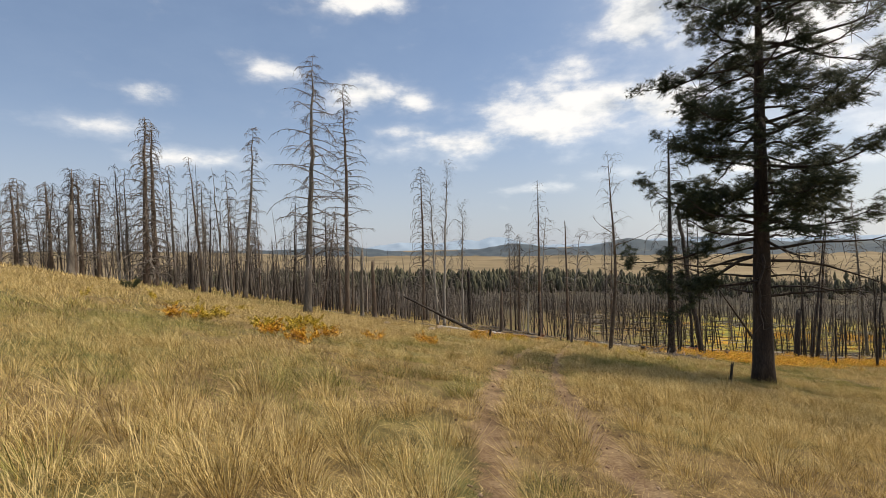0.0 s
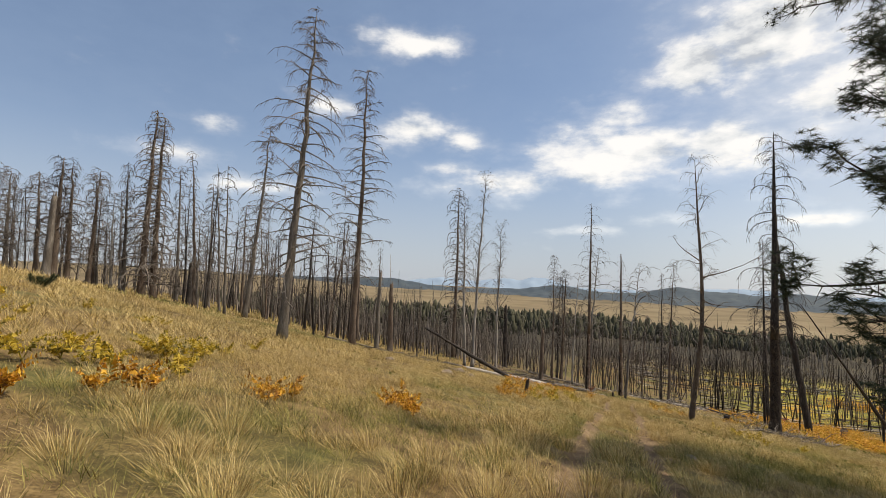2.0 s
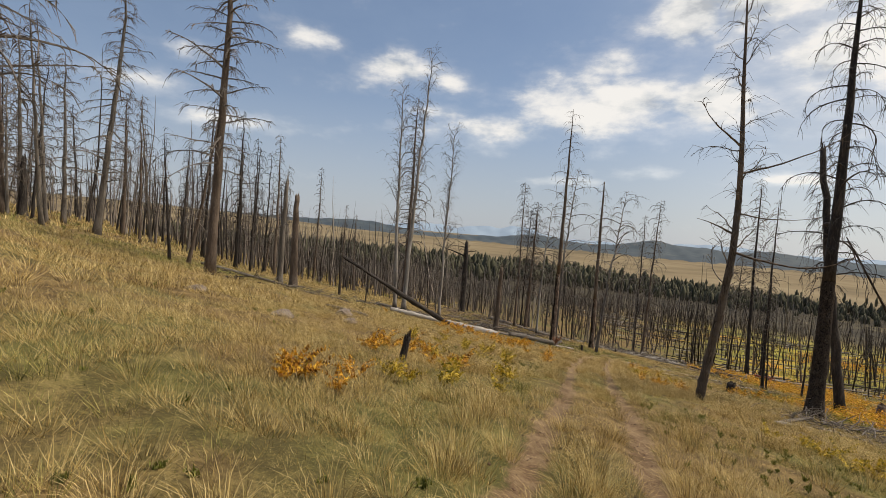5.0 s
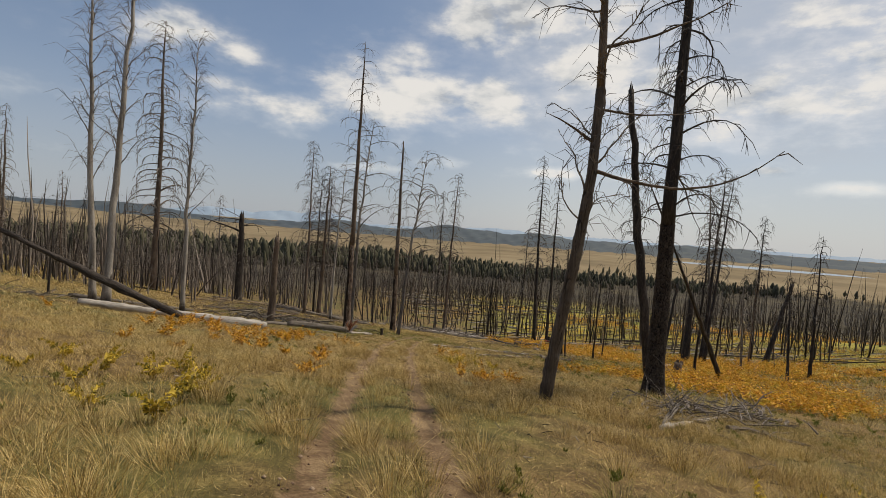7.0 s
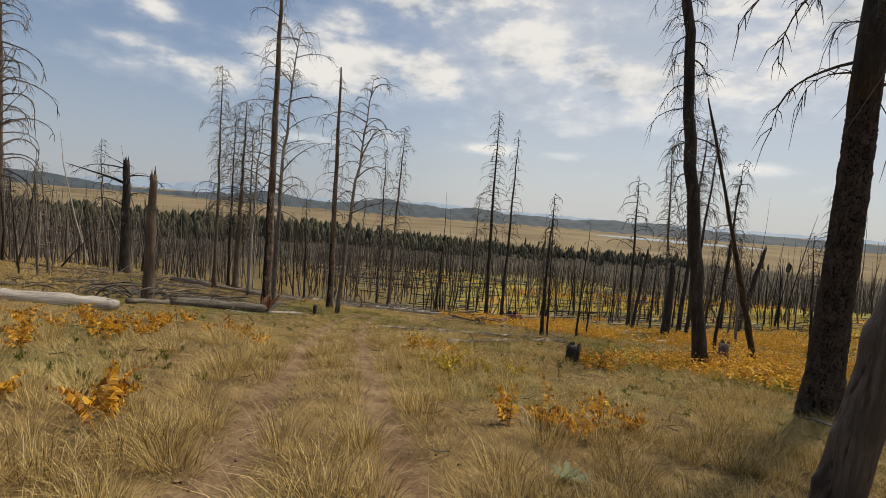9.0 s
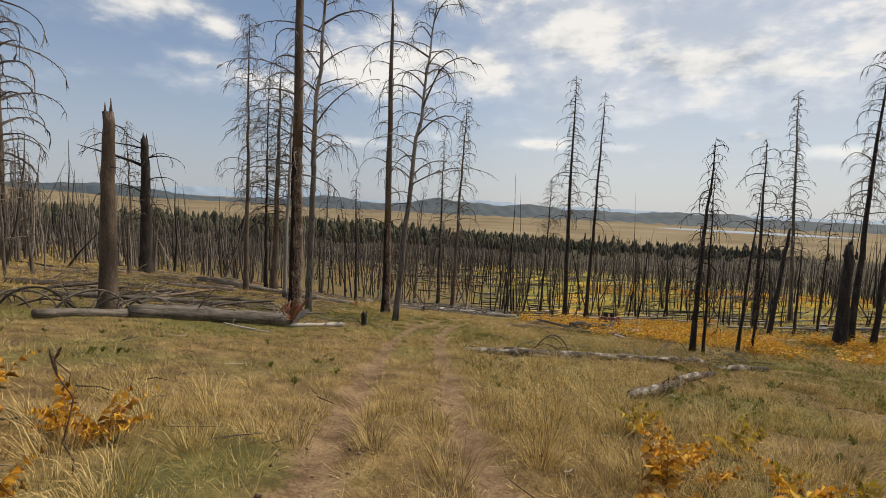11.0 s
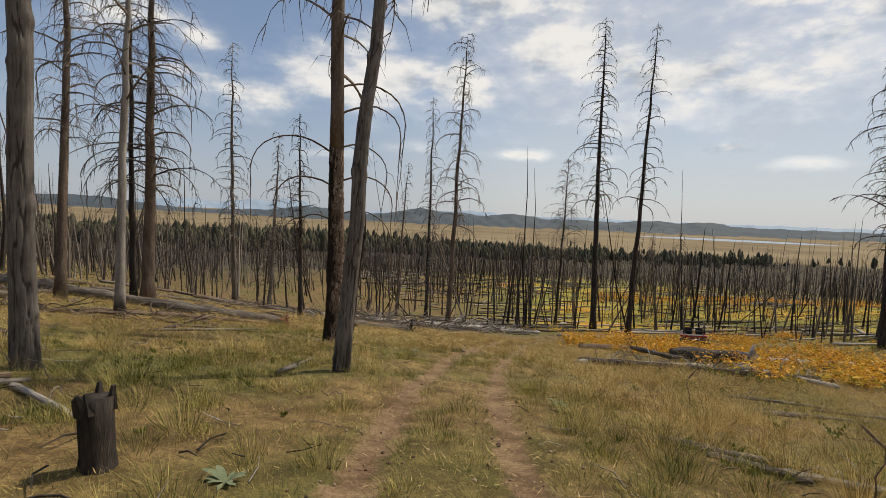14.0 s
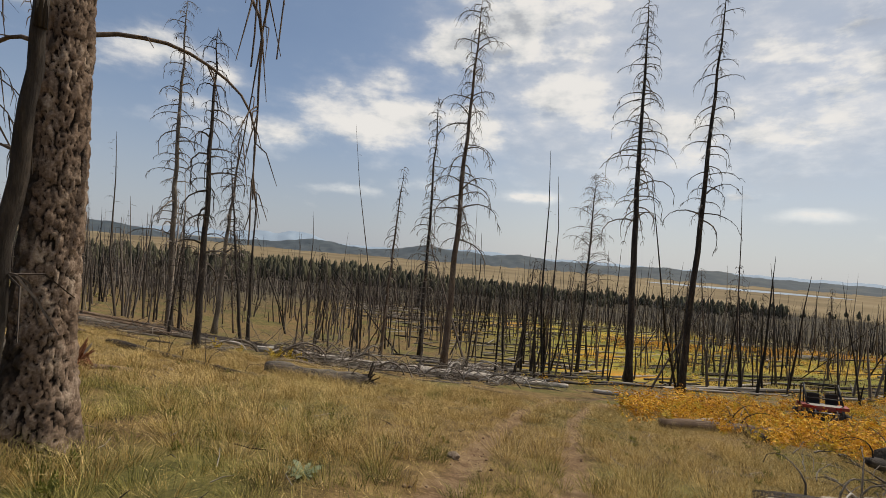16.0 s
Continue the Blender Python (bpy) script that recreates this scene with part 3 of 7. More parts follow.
def conifer_stand(count=15000):
    """Small dark conifers with ragged, blunt crowns."""
    rng = np.random.default_rng(5)
    x, y, r = scatter_polar(rng, count, 330, 720, -32, 92, .9)
    bear = np.degrees(np.arctan2(x - 20, y - 50))
    keep = (soft_noise(x, y, .012, 2) + rng.random(count) * 1.1 + np.minimum((r - 480) / 110, 1) + .7 * soft_noise(x, y, .035, 6) - np.clip((bear - 42) / 14, 0, 3)) > -.02
    # the far edge is ragged, with a few stragglers out on the plain
    keep &= (r < 625 + 50 * soft_noise(x, y, .018, 3) + 22 * soft_noise(x, y, .06, 8)) | (rng.random(count) < .07)
    x, y, bear = x[keep], y[keep], bear[keep]
    n, sides = len(x), 5
    z, h = land(x, y), rng.uniform(3.0, 9.5, n) * np.where(rng.random(n) < .2, 1.5, 1) * (1 + .5 * smooth01((34 - bear) / 14))
    turn = rng.random(n)[:, None] * 6.28 + np.arange(sides)[None] * 6.283 / sides
    broad = rng.uniform(.55, 1.45, (n, 1))
    V = []
    for t, w in ((.08, .09), (.32, .20), (.60, .155), (.85, .075)):
        rad = h[:, None] * w * broad * rng.uniform(.45, 1.5, (n, sides))
        V.append(np.stack([x[:, None] + np.cos(turn) * rad, y[:, None] + np.sin(turn) * rad, (z + h * t)[:, None] + h[:, None] * rng.uniform(-.09, .09, (n, sides))], -1))
    V.append(np.stack([x + rng.normal(0, .3, n), y, z + h], -1)[:, None])
    V = np.concatenate(V, 1)
    m = V.shape[1]
    base, T = np.arange(n) * m, []
    for i in range(3):
        for k in range(sides):
            a, b = base + i * sides + k, base + i * sides + (k + 1) % sides
            T += [np.stack([a, b, b + sides], 1), np.stack([a, b + sides, a + sides], 1)]
    for k in range(sides):
        T.append(np.stack([base + 15 + k, base + 15 + (k + 1) % sides, base + 20], 1))
    V = [V.reshape(-1, 3)]
    me = mesh_np("conifer_forest", np.concatenate(V), np.concatenate(T), M_FOREST)
    tagged(new("conifer_forest", me), "dark green conifer forest at the foot of the slope", "forest", kind="stuff")


conifer_stand()


def burnt_forest(name, label, count, r0, r1, b0, b1, rad, high, seed, mat, twigs=0, power=1.0, keep=None):
    """Many bare tapered poles, some with stubs, as one stand."""
    rng = np.random.default_rng(seed)
    x, y, r = scatter_polar(rng, count, r0, r1, b0, b1, power)
    ok = np.abs(track_offset(x, y)) > 4
    if keep is not None:
        ok &= keep(x, y, rng)
    x, y = x[ok], y[ok]
    n = len(x)
    z = land(x, y) - .2
    h = rng.uniform(*high, n) * np.where(rng.random(n) < .35, rng.uniform(.2, .8, n), np.where(rng.random(n) < .14, 1.45, 1)) * (1 + .28 * soft_noise(x, y, .05, 9))
    ra = rng.uniform(*rad, n)
    lean = rng.normal(0, .075, (n, 2))
    steep = rng.random(n) < .07
    lean[steep] *= 7
    V, T = [], []
    rings = ((0, 1.25), (.35, .85), (.75, .5), (1, .16))
    base = np.arange(n) * (4 * 3)
    for t, w in rings:
        for k in range(3):
            a = 2.094 * k + x
            bend = .02 * np.sin(t * 5 + y) * h
            V.append(np.stack([x + lean[:, 0] * h * t + bend + np.cos(a) * ra * w, y + lean[:, 1] * h * t + np.sin(a) * ra * w, z + h * t], -1))
    V = np.stack(V, 1).reshape(-1, 3)
    for i in range(3):
        for k in range(3):
            a, b = base + i * 3 + k, base + i * 3 + (k + 1) % 3
            T += [np.stack([a, b, b + 3], 1), np.stack([a, b + 3, a + 3], 1)]
    off = len(V)
    if twigs:
        t = rng.uniform(.3, .97, (n, twigs))
        ang = rng.random((n, twigs)) * 6.283
        ln = rng.uniform(.5, 1.7, (n, twigs)) * (1.15 - t)
        px, py = x[:, None] + lean[:, :1] * h[:, None] * t, y[:, None] + lean[:, 1:] * h[:, None] * t
        pz = z[:, None] + h[:, None] * t
        w = .006 + .00010 * r[ok][:, None]
        mx, my, mz = px + np.cos(ang) * ln * .6, py + np.sin(ang) * ln * .6, pz + .12 * ln
        q = np.stack([np.stack([px, py, pz - w], -1), np.stack([px, py, pz + w], -1), np.stack([mx, my, mz + w * .6], -1), np.stack([mx, my, mz - w * .6], -1),
                      np.stack([px + np.cos(ang) * ln, py + np.sin(ang) * ln, pz - .3 * ln], -1)], 2).reshape(-1, 3)
        b5 = off + np.arange(n * twigs) * 5
        V = np.concatenate([V, q])
        T += [np.stack([b5, b5 + 3, b5 + 2], 1), np.stack([b5, b5 + 2, b5 + 1], 1), np.stack([b5 + 3, b5 + 4, b5 + 2], 1)]
    me = mesh_np(name, V, np.concatenate(T), mat)
    return tagged(new(name, me), label, "forest", kind="stuff")


burnt_forest("burnt_forest", "dense stand of thin fire-killed trunks down the slope", 10500, 150, 640, -42, 92, (.07, .14), (5, 13.0), 11, M_FARTRUNK, 3, .8,
             keep=lambda x, y, g: soft_noise(x, y, .035, 4) + .6 * soft_noise(x, y, .11, 7) + g.random(len(x)) * 1.6 > .15)
burnt_forest("burnt_forest", "open stand of thin blackened fire-killed trunks", 2900, 60, 240, 16, 97, (.05, .13), (3, 13), 12, M_NEARTRUNK, 4, .85,
             keep=lambda x, y, g: soft_noise(x, y, .06, 6) + .7 * soft_noise(x, y, .17, 2) + g.random(len(x)) * 1.5 > .15 + .9 * smooth01((38 - np.degrees(np.arctan2(x - 20, y - 50))) / 14) * (np.hypot(x - 20, y - 50) < 105))
burnt_forest("burnt_forest", "stand of thin grey fire-killed trunks beyond the track", 1050, 84, 240, -8, 36, (.05, .12), (4, 12), 14, M_NEARTRUNK, 8, .85,
             keep=lambda x, y, g: (np.abs(track_offset(x, y)) > 9) & (soft_noise(x, y, .07, 3) + g.random(len(x)) * 1.3 > .2))
burnt_forest("burnt_forest", "stand of thin fire-killed trunks along the crest", 900, 45, 190, -62, 6, (.06, .13), (4, 13), 13, M_FARTRUNK, 24, .9,
             keep=lambda x, y, g: (y > 34 + .1 * x) & (y > 58 - .5 * (x + 10)))

burnt_forest("burnt_forest", "dense thicket of thin brown fire-killed trunks above the track", 900, 58, 140, -50, 9, (.05, .11), (4, 11), 16, M_FARTRUNK, 12, .8,
             keep=lambda x, y, g: (track_offset(x, y) < -12) & (y > 62 - .35 * (x + 10)) & (soft_noise(x, y, .11, 3) + g.random(len(x)) * 1.4 > .3))


burnt_forest("burnt_forest", "thin brown fire-killed trunks on the shoulder of the slope", 520, 36, 75, -62, -8, (.05, .11), (4, 10), 18, M_FARTRUNK, 14, .8,
             keep=lambda x, y, g: (y > 84) & (soft_noise(x, y, .09, 5) + g.random(len(x)) * 1.5 > .2))


def fallen_poles(count, seed):
    """Thin dead trunks lying criss-cross on the valley floor."""
    rng = np.random.default_rng(seed)
    x, y, r = scatter_polar(rng, count, 58, 210, 18, 95, .8)
    ok = (np.abs(track_offset(x, y)) > 6) & (soft_noise(x, y, .05, 4) + rng.random(count) > .35)
    x, y = x[ok], y[ok]
    n = len(x)
    a, ln, w = rng.normal(-.5, .6, n), rng.uniform(3, 11, n), rng.uniform(.06, .15, n)
    V, T = [], []
    for t, taper in ((0, 1.0), (.5, .8), (1, .45)):
        px, py = x + np.cos(a) * ln * t, y + np.sin(a) * ln * t
        pz = land(px, py) + .12 + rng.uniform(0, .35, n) * t
        for k in range(4):
            g = 1.571 * k
            V.append(np.stack([px - np.sin(a) * w * taper * math.cos(g), py + np.cos(a) * w * taper * math.cos(g), pz + w * taper * math.sin(g)], -1))
    V = np.stack(V, 1).reshape(-1, 3)
    base = np.arange(n) * 12
    for i in range(2):
        for k in range(4):
            p, q = base + i * 4 + k, base + i * 4 + (k + 1) % 4
            T += [np.stack([p, q, q + 4], 1), np.stack([p, q + 4, p + 4], 1)]
    tagged(new("fallen_poles", mesh_np("fallen_poles", V, np.concatenate(T), M_POLES)), "grey and charred poles lying criss-cross on the valley floor", "logs", kind="stuff")


fallen_poles(2200, 15)


# ---- dead trees ----
def limb(s, rnd, start, out, length, radius, droop, rise=.15, seg=6, twigs=5, twig_len=.5, curl=0.0, sides=4, stout=1.0):
    """One arching, crooked limb that droops towards its tip, with hanging twigs."""
    out = Vector(out).normalized()
    up = Vector((0, 0, 1))
    side = out.cross(up).normalized()
    p, pts, step = Vector(start), [Vector(start)], length / seg
    ang = math.atan(rise) + rnd.uniform(-.22, .22)
    droop *= rnd.uniform(.72, 1.2)
    sway = rnd.uniform(-.2, .2)
    for i in range(seg):
        t = (i + 1) / seg
        ang -= droop * (t ** (1.1 if droop < 2.6 else .6)) / seg * 2
        ang = max(ang, -1.62)
        sway += rnd.uniform(-.13, .13) + curl * rnd.uniform(-.6, .6)
        ang += curl * rnd.uniform(-.55, .55)
        d = out * math.cos(ang) + up * (math.sin(ang) + rnd.uniform(-.06, .06)) + side * sway
        p = p + d.normalized() * step
        pts.append(p.copy())
    s.tube(pts, [max(.009, radius * (1 - .86 * (i / seg) ** .8)) * stout for i in range(seg + 1)], sides, cap=False)
    for k in range(twigs):
        i = rnd.randrange(2, seg + 1)
        a = pts[i].lerp(pts[i - 1], rnd.random())
        way = (pts[i] - pts[i - 1]).normalized()
        w = (side * rnd.choice((-1, 1)) * rnd.uniform(.3, 1) + way * rnd.uniform(.3, 1.2) + up * rnd.uniform(-.5, .35)).normalized()
        ln = twig_len * rnd.uniform(.3, 1.5)
        b = a + w * ln * .45
        w = (w * .8 + Vector((rnd.uniform(-.3, .3), rnd.uniform(-.3, .3), -rnd.uniform(.3, .9)))).normalized()
        c = b + (w + Vector((0, 0, -.3))).normalized() * ln * .6
        s.tube([a, b, c], [max(.009, radius * .34) * stout, max(.008, radius * .26) * stout, .004 * stout], 3, cap=False)


def trunk_points(height, lean, rnd, bend=.02, seg=12):
    ph = rnd.uniform(0, 6)
    pts = []
    for i in range(seg + 1):
        t = i / seg
        off = bend * height * (math.sin(t * 3.0 + ph) - math.sin(ph)) * .35
        pts.append(Vector((lean[0] * t + off, lean[1] * t + off * .6 * math.cos(ph), height * t)))
    return pts


def along(pts, t):
    f = t * (len(pts) - 1)
    i = min(int(f), len(pts) - 2)
    return pts[i].lerp(pts[i + 1], f - i)


def plated_trunk(pts, radii, seed, mat, shade_side=None):
    """A trunk with deeply split bark: plates stand proud of the cracks, which show in the outline."""
    sides, rows = 104, int(pts[-1].z / .028)
    verts, vals, tones, side_shade = [], [], [], []
    shift = Vector((seed * 3.7, seed * 1.3, 0))
    for i in range(rows + 1):
        t = i / rows
        c = along(pts, t)
        f = t * (len(radii) - 1)
        k = min(int(f), len(radii) - 2)
        r = radii[k] + (radii[k + 1] - radii[k]) * (f - k)
        for j in range(sides):
            a = 2 * math.pi * j / sides
            q = Vector((math.cos(a) * r * 23, math.sin(a) * r * 23, c.z * 6.0)) + shift
            q += Vector((noise.noise(q * .9), noise.noise(q * .9 + Vector((9, 0, 0))), 0)) * .8
            d, cells = noise.voronoi(q)
            tones.append(noise.noise(cells[0] * 5.3) * .5 + .5)
            # painted shade: strongest on the side turned away from the sun, ragged by noise
            side_shade.append(math.cos(a - shade_side) + .55 * noise.noise(q * .16) + .5 * noise.noise(q * .5) if shade_side is not None else -1)
            h = min(1.0, max(0.0, (d[1] - d[0]) * 8.0 - .12 + .45 * noise.noise(q * .7)))
            h = h * (.72 + .30 * noise.noise(q * 2.3) + .35 * noise.noise(q * .6))
            root = 1 + .16 * math.exp(-c.z / .5) * math.cos(a * 5 + seed)
            rr = r * root - .036 + .050 * h + .018 * noise.noise(q * .3)
            verts.append((c.x + math.cos(a) * rr, c.y + math.sin(a) * rr, c.z))
            vals.append(h)
    faces = [(i * sides + j, i * sides + (j + 1) % sides, (i + 1) * sides + (j + 1) % sides, (i + 1) * sides + j) for i in range(rows) for j in range(sides)]
    me = mesh_from("lower_trunk", verts, faces, mat, True)
    for key, data in (("plate", vals), ("tone", tones), ("side_shade", side_shade)):
        me.attributes.new(key, "FLOAT", "POINT").data.foreach_set("value", data)
    return me


def barkless_trunk(pts, radii, seed, mat):
    """A smooth weathered trunk with long cracks, hollows and the swellings of lost branches."""
    rnd = random.Random(seed)
    sides, top = 64, pts[-1].z
    rows = int(top / .035)
    knots = [(rnd.uniform(.3, top), rnd.uniform(0, 6.283), rnd.uniform(.02, .045), rnd.uniform(.05, .10)) for _ in range(int(top * 2.6))]
    verts, crack, burn = [], [], []
    shift = Vector((seed * 1.7, seed * .9, 0))
    for i in range(rows + 1):
        t = i / rows
        c = along(pts, t)
        f = t * (len(radii) - 1)
        k = min(int(f), len(radii) - 2)
        r = radii[k] + (radii[k + 1] - radii[k]) * (f - k)
        near = [kn for kn in knots if abs(kn[0] - c.z) < .3]
        for j in range(sides):
            a = 2 * math.pi * j / sides
            tw = a + c.z * .12
            q = Vector((math.cos(tw) * r * 9, math.sin(tw) * r * 9, c.z * .9)) + shift
            fissure = max(0.0, 1 - abs(noise.noise(q * 1.5)) * 9) * max(0.0, min(1.0, noise.noise(q * .45) * 2.5 + .55))
            fine = max(0.0, 1 - abs(noise.noise(Vector((q.x * 4, q.y * 4, q.z * .7)))) * 7)
            swell = sum(h * math.exp(-((kz - c.z) / (w * 1.3)) ** 2 - (((a - ka + math.pi) % 6.2832 - math.pi) * r / w) ** 2) for kz, ka, h, w in near)
            root = 1 + .10 * math.exp(-c.z / .35) * math.cos(a * 4 + seed)
            rr = r * root * (1 + .05 * noise.noise(q * .5)) - .022 * fissure - .004 * fine + swell
            verts.append((c.x + math.cos(a) * rr, c.y + math.sin(a) * rr, c.z))
            crack.append(min(1.0, fissure + .45 * fine))
            burn.append(.75 - c.z * .5 + .55 * noise.noise(q * .6) + .3 * noise.noise(q * 1.7))
    faces = [(i * sides + j, i * sides + (j + 1) % sides, (i + 1) * sides + (j + 1) % sides, (i + 1) * sides + j) for i in range(rows) for j in range(sides)]
    me = mesh_from("lower_trunk", verts, faces, mat, True)
    for key, data in (("crack", crack), ("burn", burn)):
        me.attributes.new(key, "FLOAT", "POINT").data.foreach_set("value", data)
    return me


def dead_tree(x, y, height, radius, style, label, lean=(0, 0), seed=0, bark=None, twig=None, limbs=46, start=.25, length=2.2, broken=False, sink=.25, group="standing dead trees", thick_limbs=(), top_w=None, spine=None, plates=None, spare=1.0, shade_side=None, bare=None, stout=1.0, twiggy=1.0):
    """Trunk and bare crown. style: droop, fine, upright, snag."""
    rnd = random.Random(seed)
    tree = thing("dead_tree", label, "dead tree", group, at=(x, y, gz(x, y) - sink))
    h = height + sink
    seg = 16
    pts = trunk_points(h, lean, rnd, 0 if plates else .03 if style == "upright" else .014, seg)
    for i in range(2, seg + 1):
        pts[i] += Vector((rnd.gauss(0, 1), rnd.gauss(0, 1), 0)) * (.018 + .035 * i / seg) * (.4 if plates else min(1, h / 16))
    if spine:
        pts = [Vector(along([Vector(q) for q in spine], i / seg)) for i in range(seg + 1)]
        pts[0].z -= sink
    end = .55 if broken else .05
    if top_w is not None:
        end = top_w
    radii = []
    for i in range(seg + 1):
        t = i / seg
        flare = .14 * math.exp(-t * h / .4) if bare else .45 * math.exp(-t * h / .55) if radius > .12 else .2 * math.exp(-t * h / .4)
        radii.append(radius * ((1 - t) ** .75 * (1 - end) + end + flare))
    s = Soup()
    cut = 0
    if plates:
        cut = next(i for i in range(seg + 1) if pts[i].z > 6.4)
        part("lower_trunk", plated_trunk(pts[:cut + 1], radii[:cut + 1], seed, plates, shade_side), tree, "thick bark split into raised plates")
    if bare:
        cut = next(i for i in range(seg + 1) if pts[i].z > 7.5)
        part("lower_trunk", barkless_trunk(pts[:cut + 1], radii[:cut + 1], seed, bare), tree, "smooth grey wood with cracks and a scorched foot")
    s.tube(pts[cut:], radii[cut:], 12 if radius > .15 else 7, True, .06, rnd)
    if broken:
        for k in range(5):
            a = rnd.uniform(0, 6.28)
            w = pts[-1] + Vector((math.cos(a), math.sin(a), 0)) * radii[-1] * .6
            s.tube([w - Vector((0, 0, .2)), w + Vector((0, 0, rnd.uniform(.1, .55)))], [radii[-1] * .45, .01], 4)
    part("trunk", s.mesh("trunk", bark or M_GREY, True), tree)
    c = Soup()
    for k in range(limbs):
        t = start + (1 - start) * ((k + rnd.random()) / max(1, limbs)) * (.93 if broken else 1)
        p = along(pts, min(t, .995))
        a = k * 2.4 + rnd.uniform(-.5, .5)
        o = (math.cos(a), math.sin(a), 0)
        q = 1 - t
        stub = .3 if rnd.random() < .16 else 1
        if style == "fine":
            ln = length * (.26 + .9 * q) * rnd.uniform(.45, 1.2) * stub
            limb(c, rnd, p, o, ln, .016 + .012 * ln, rnd.uniform(1.0, 2.2), rnd.uniform(-.2, .5), 6 if spare == 1 else 4, int(8 * spare), .45, 0, 4 if spare == 1 else 3, stout)
        elif style == "upright":
            ln = length * (.45 + .8 * math.sin(math.pi * min(1, .15 + .85 * q))) * rnd.uniform(.45, 1.25) * stub
            limb(c, rnd, p, o, ln, .013 + .0095 * ln, rnd.uniform(1.0, 2.7), rnd.uniform(.2, 1.3), 9, 11, .75)
        elif style == "bristle":
            ln = length * (.22 + 1.0 * q ** .8) * rnd.uniform(.5, 1.2) * stub
            limb(c, rnd, p, o, ln, .013 + .010 * ln, rnd.uniform(.1, 1.1), rnd.uniform(-.25, .45), 9, 15, .6, .12, 4, stout)
        elif style == "curly":
            ln = length * (.5 + .7 * q) * rnd.uniform(.5, 1.25) * stub
            limb(c, rnd, p, o, ln, .014 + .009 * ln, rnd.uniform(-.6, .8), rnd.uniform(.1, 1.9), 12, 9, .8, .75)
        elif style == "ascend":
            ln = length * (.35 + 1.0 * q) * rnd.uniform(.5, 1.25) * stub
            limb(c, rnd, p, o, ln, .014 + .011 * ln, rnd.uniform(-.35, .30), rnd.uniform(1.0, 3.2), 8, 9, .8, .25)
        elif style == "snag":
            ln = length * rnd.uniform(.2, 1.0)
            limb(c, rnd, p, o, ln, .018 + .014 * ln, rnd.uniform(.3, 2.2), rnd.uniform(-.3, .9), 8, 5, .5, .22)
        else:
            ln = length * (.30 + .95 * q ** .7) * rnd.uniform(.4, 1.3) * stub
            limb(c, rnd, p, o, ln, .014 + .010 * ln, rnd.uniform(1.5, 2.7), rnd.uniform(-.05, .75), 9 if spare == 1 else 5, int(12 * spare * twiggy), .7, 0, 4 if spare == 1 else 3, stout)
    if limbs:
        part("crown", c.mesh("crown", twig or M_TWIG), tree, "bare brittle grey branches")
    for t, bearing, ln, rad, droop, rise in thick_limbs:
        c = Soup()
        b = radians(bearing)
        limb(c, rnd, along(pts, t), (math.sin(b), math.cos(b), 0), ln, rad, droop, rise, 16, 7, ln * .15, .06, 6)
        part("limb", c.mesh("limb", bark or M_GREY, True), tree)
    return tree


# trees that stand out, by place: x, y, height, trunk radius, style, lean of the tip
dead_tree(-6.5, 36.8, 18.4, .26, "bristle", "tall weathered grey dead pine with drooping bare limbs", (1.0, .7), 21, limbs=84, length=3.9, start=.22, stout=1.35)
dead_tree(-5.2, 50.8, 23.6, .27, "bristle", "tall weathered dead pine beside a twin on the crest", (.2, .2), 22, M_BROWN, limbs=90, length=3.8, start=.25, stout=1.5)
dead_tree(-38.4, 54.3, 9.3, 0.24, "fine", "burnt conifer skeleton on the crest", (-0.2, -0.2), 201, M_BROWN, limbs=90, length=3.0, start=0.15, stout=1.4)
dead_tree(-40.5, 57.8, 10.5, 0.22, "droop", "burnt pine skeleton on the crest", (-0.2, -0.2), 202, M_GREY, limbs=60, length=3.0, start=0.2, stout=1.4)
dead_tree(-37.4, 57.7, 10.5, 0.24, "droop", "burnt pine skeleton on the crest", (-0.2, -0.2), 203, M_BROWN, limbs=70, length=3.2, start=0.25, stout=1.4)
dead_tree(-33.3, 54.6, 11.4, 0.36, "droop", "thick dark leaning dead pine on the crest", (0.2, 0.1), 204, M_BROWN, M_DARKTWIG, limbs=60, length=3.0, start=0.35, stout=1.4)
dead_tree(-32.4, 52.8, 7.3, 0.34, "snag", "pale barkless broken trunk on the crest", (0.2, 0.1), 205, M_GREY, limbs=7, length=1.2, start=0.4, broken=True)
dead_tree(-34.3, 57.6, 11.9, 0.26, "fine", "burnt conifer skeleton on the crest", (-0.2, -0.1), 206, M_BROWN, limbs=90, length=3.2, start=0.15, stout=1.4)
dead_tree(-34.1, 60.2, 12.4, 0.25, "droop", "leaning burnt pine skeleton on the crest", (0.3, 0.2), 207, M_BROWN, limbs=60, length=3.2, start=0.2, stout=1.4)
dead_tree(-35.5, 62.9, 12.7, 0.22, "droop", "burnt pine skeleton on the crest", (-0.2, -0.2), 208, M_BROWN, limbs=60, length=2.8, start=0.2, stout=1.4)
dead_tree(-32.5, 61.3, 10.4, 0.16, "upright", "slim pale dead tree on the crest", (-0.2, -0.2), 209, M_ASPEN, limbs=40, length=2.0, start=0.2, stout=1.5)
dead_tree(-32.9, 63.4, 11.3, 0.16, "upright", "slim pale dead tree on the crest", (-0.3, -0.2), 210, M_ASPEN, limbs=40, length=2.0, start=0.2, stout=1.5)
dead_tree(-30.2, 62.7, 20.6, 0.40, "fine", "dense brown skeleton of a burnt conifer in a close pair", (0.3, 0.2), 211, M_BROWN, limbs=190, length=4.6, start=0.08, stout=1.5)
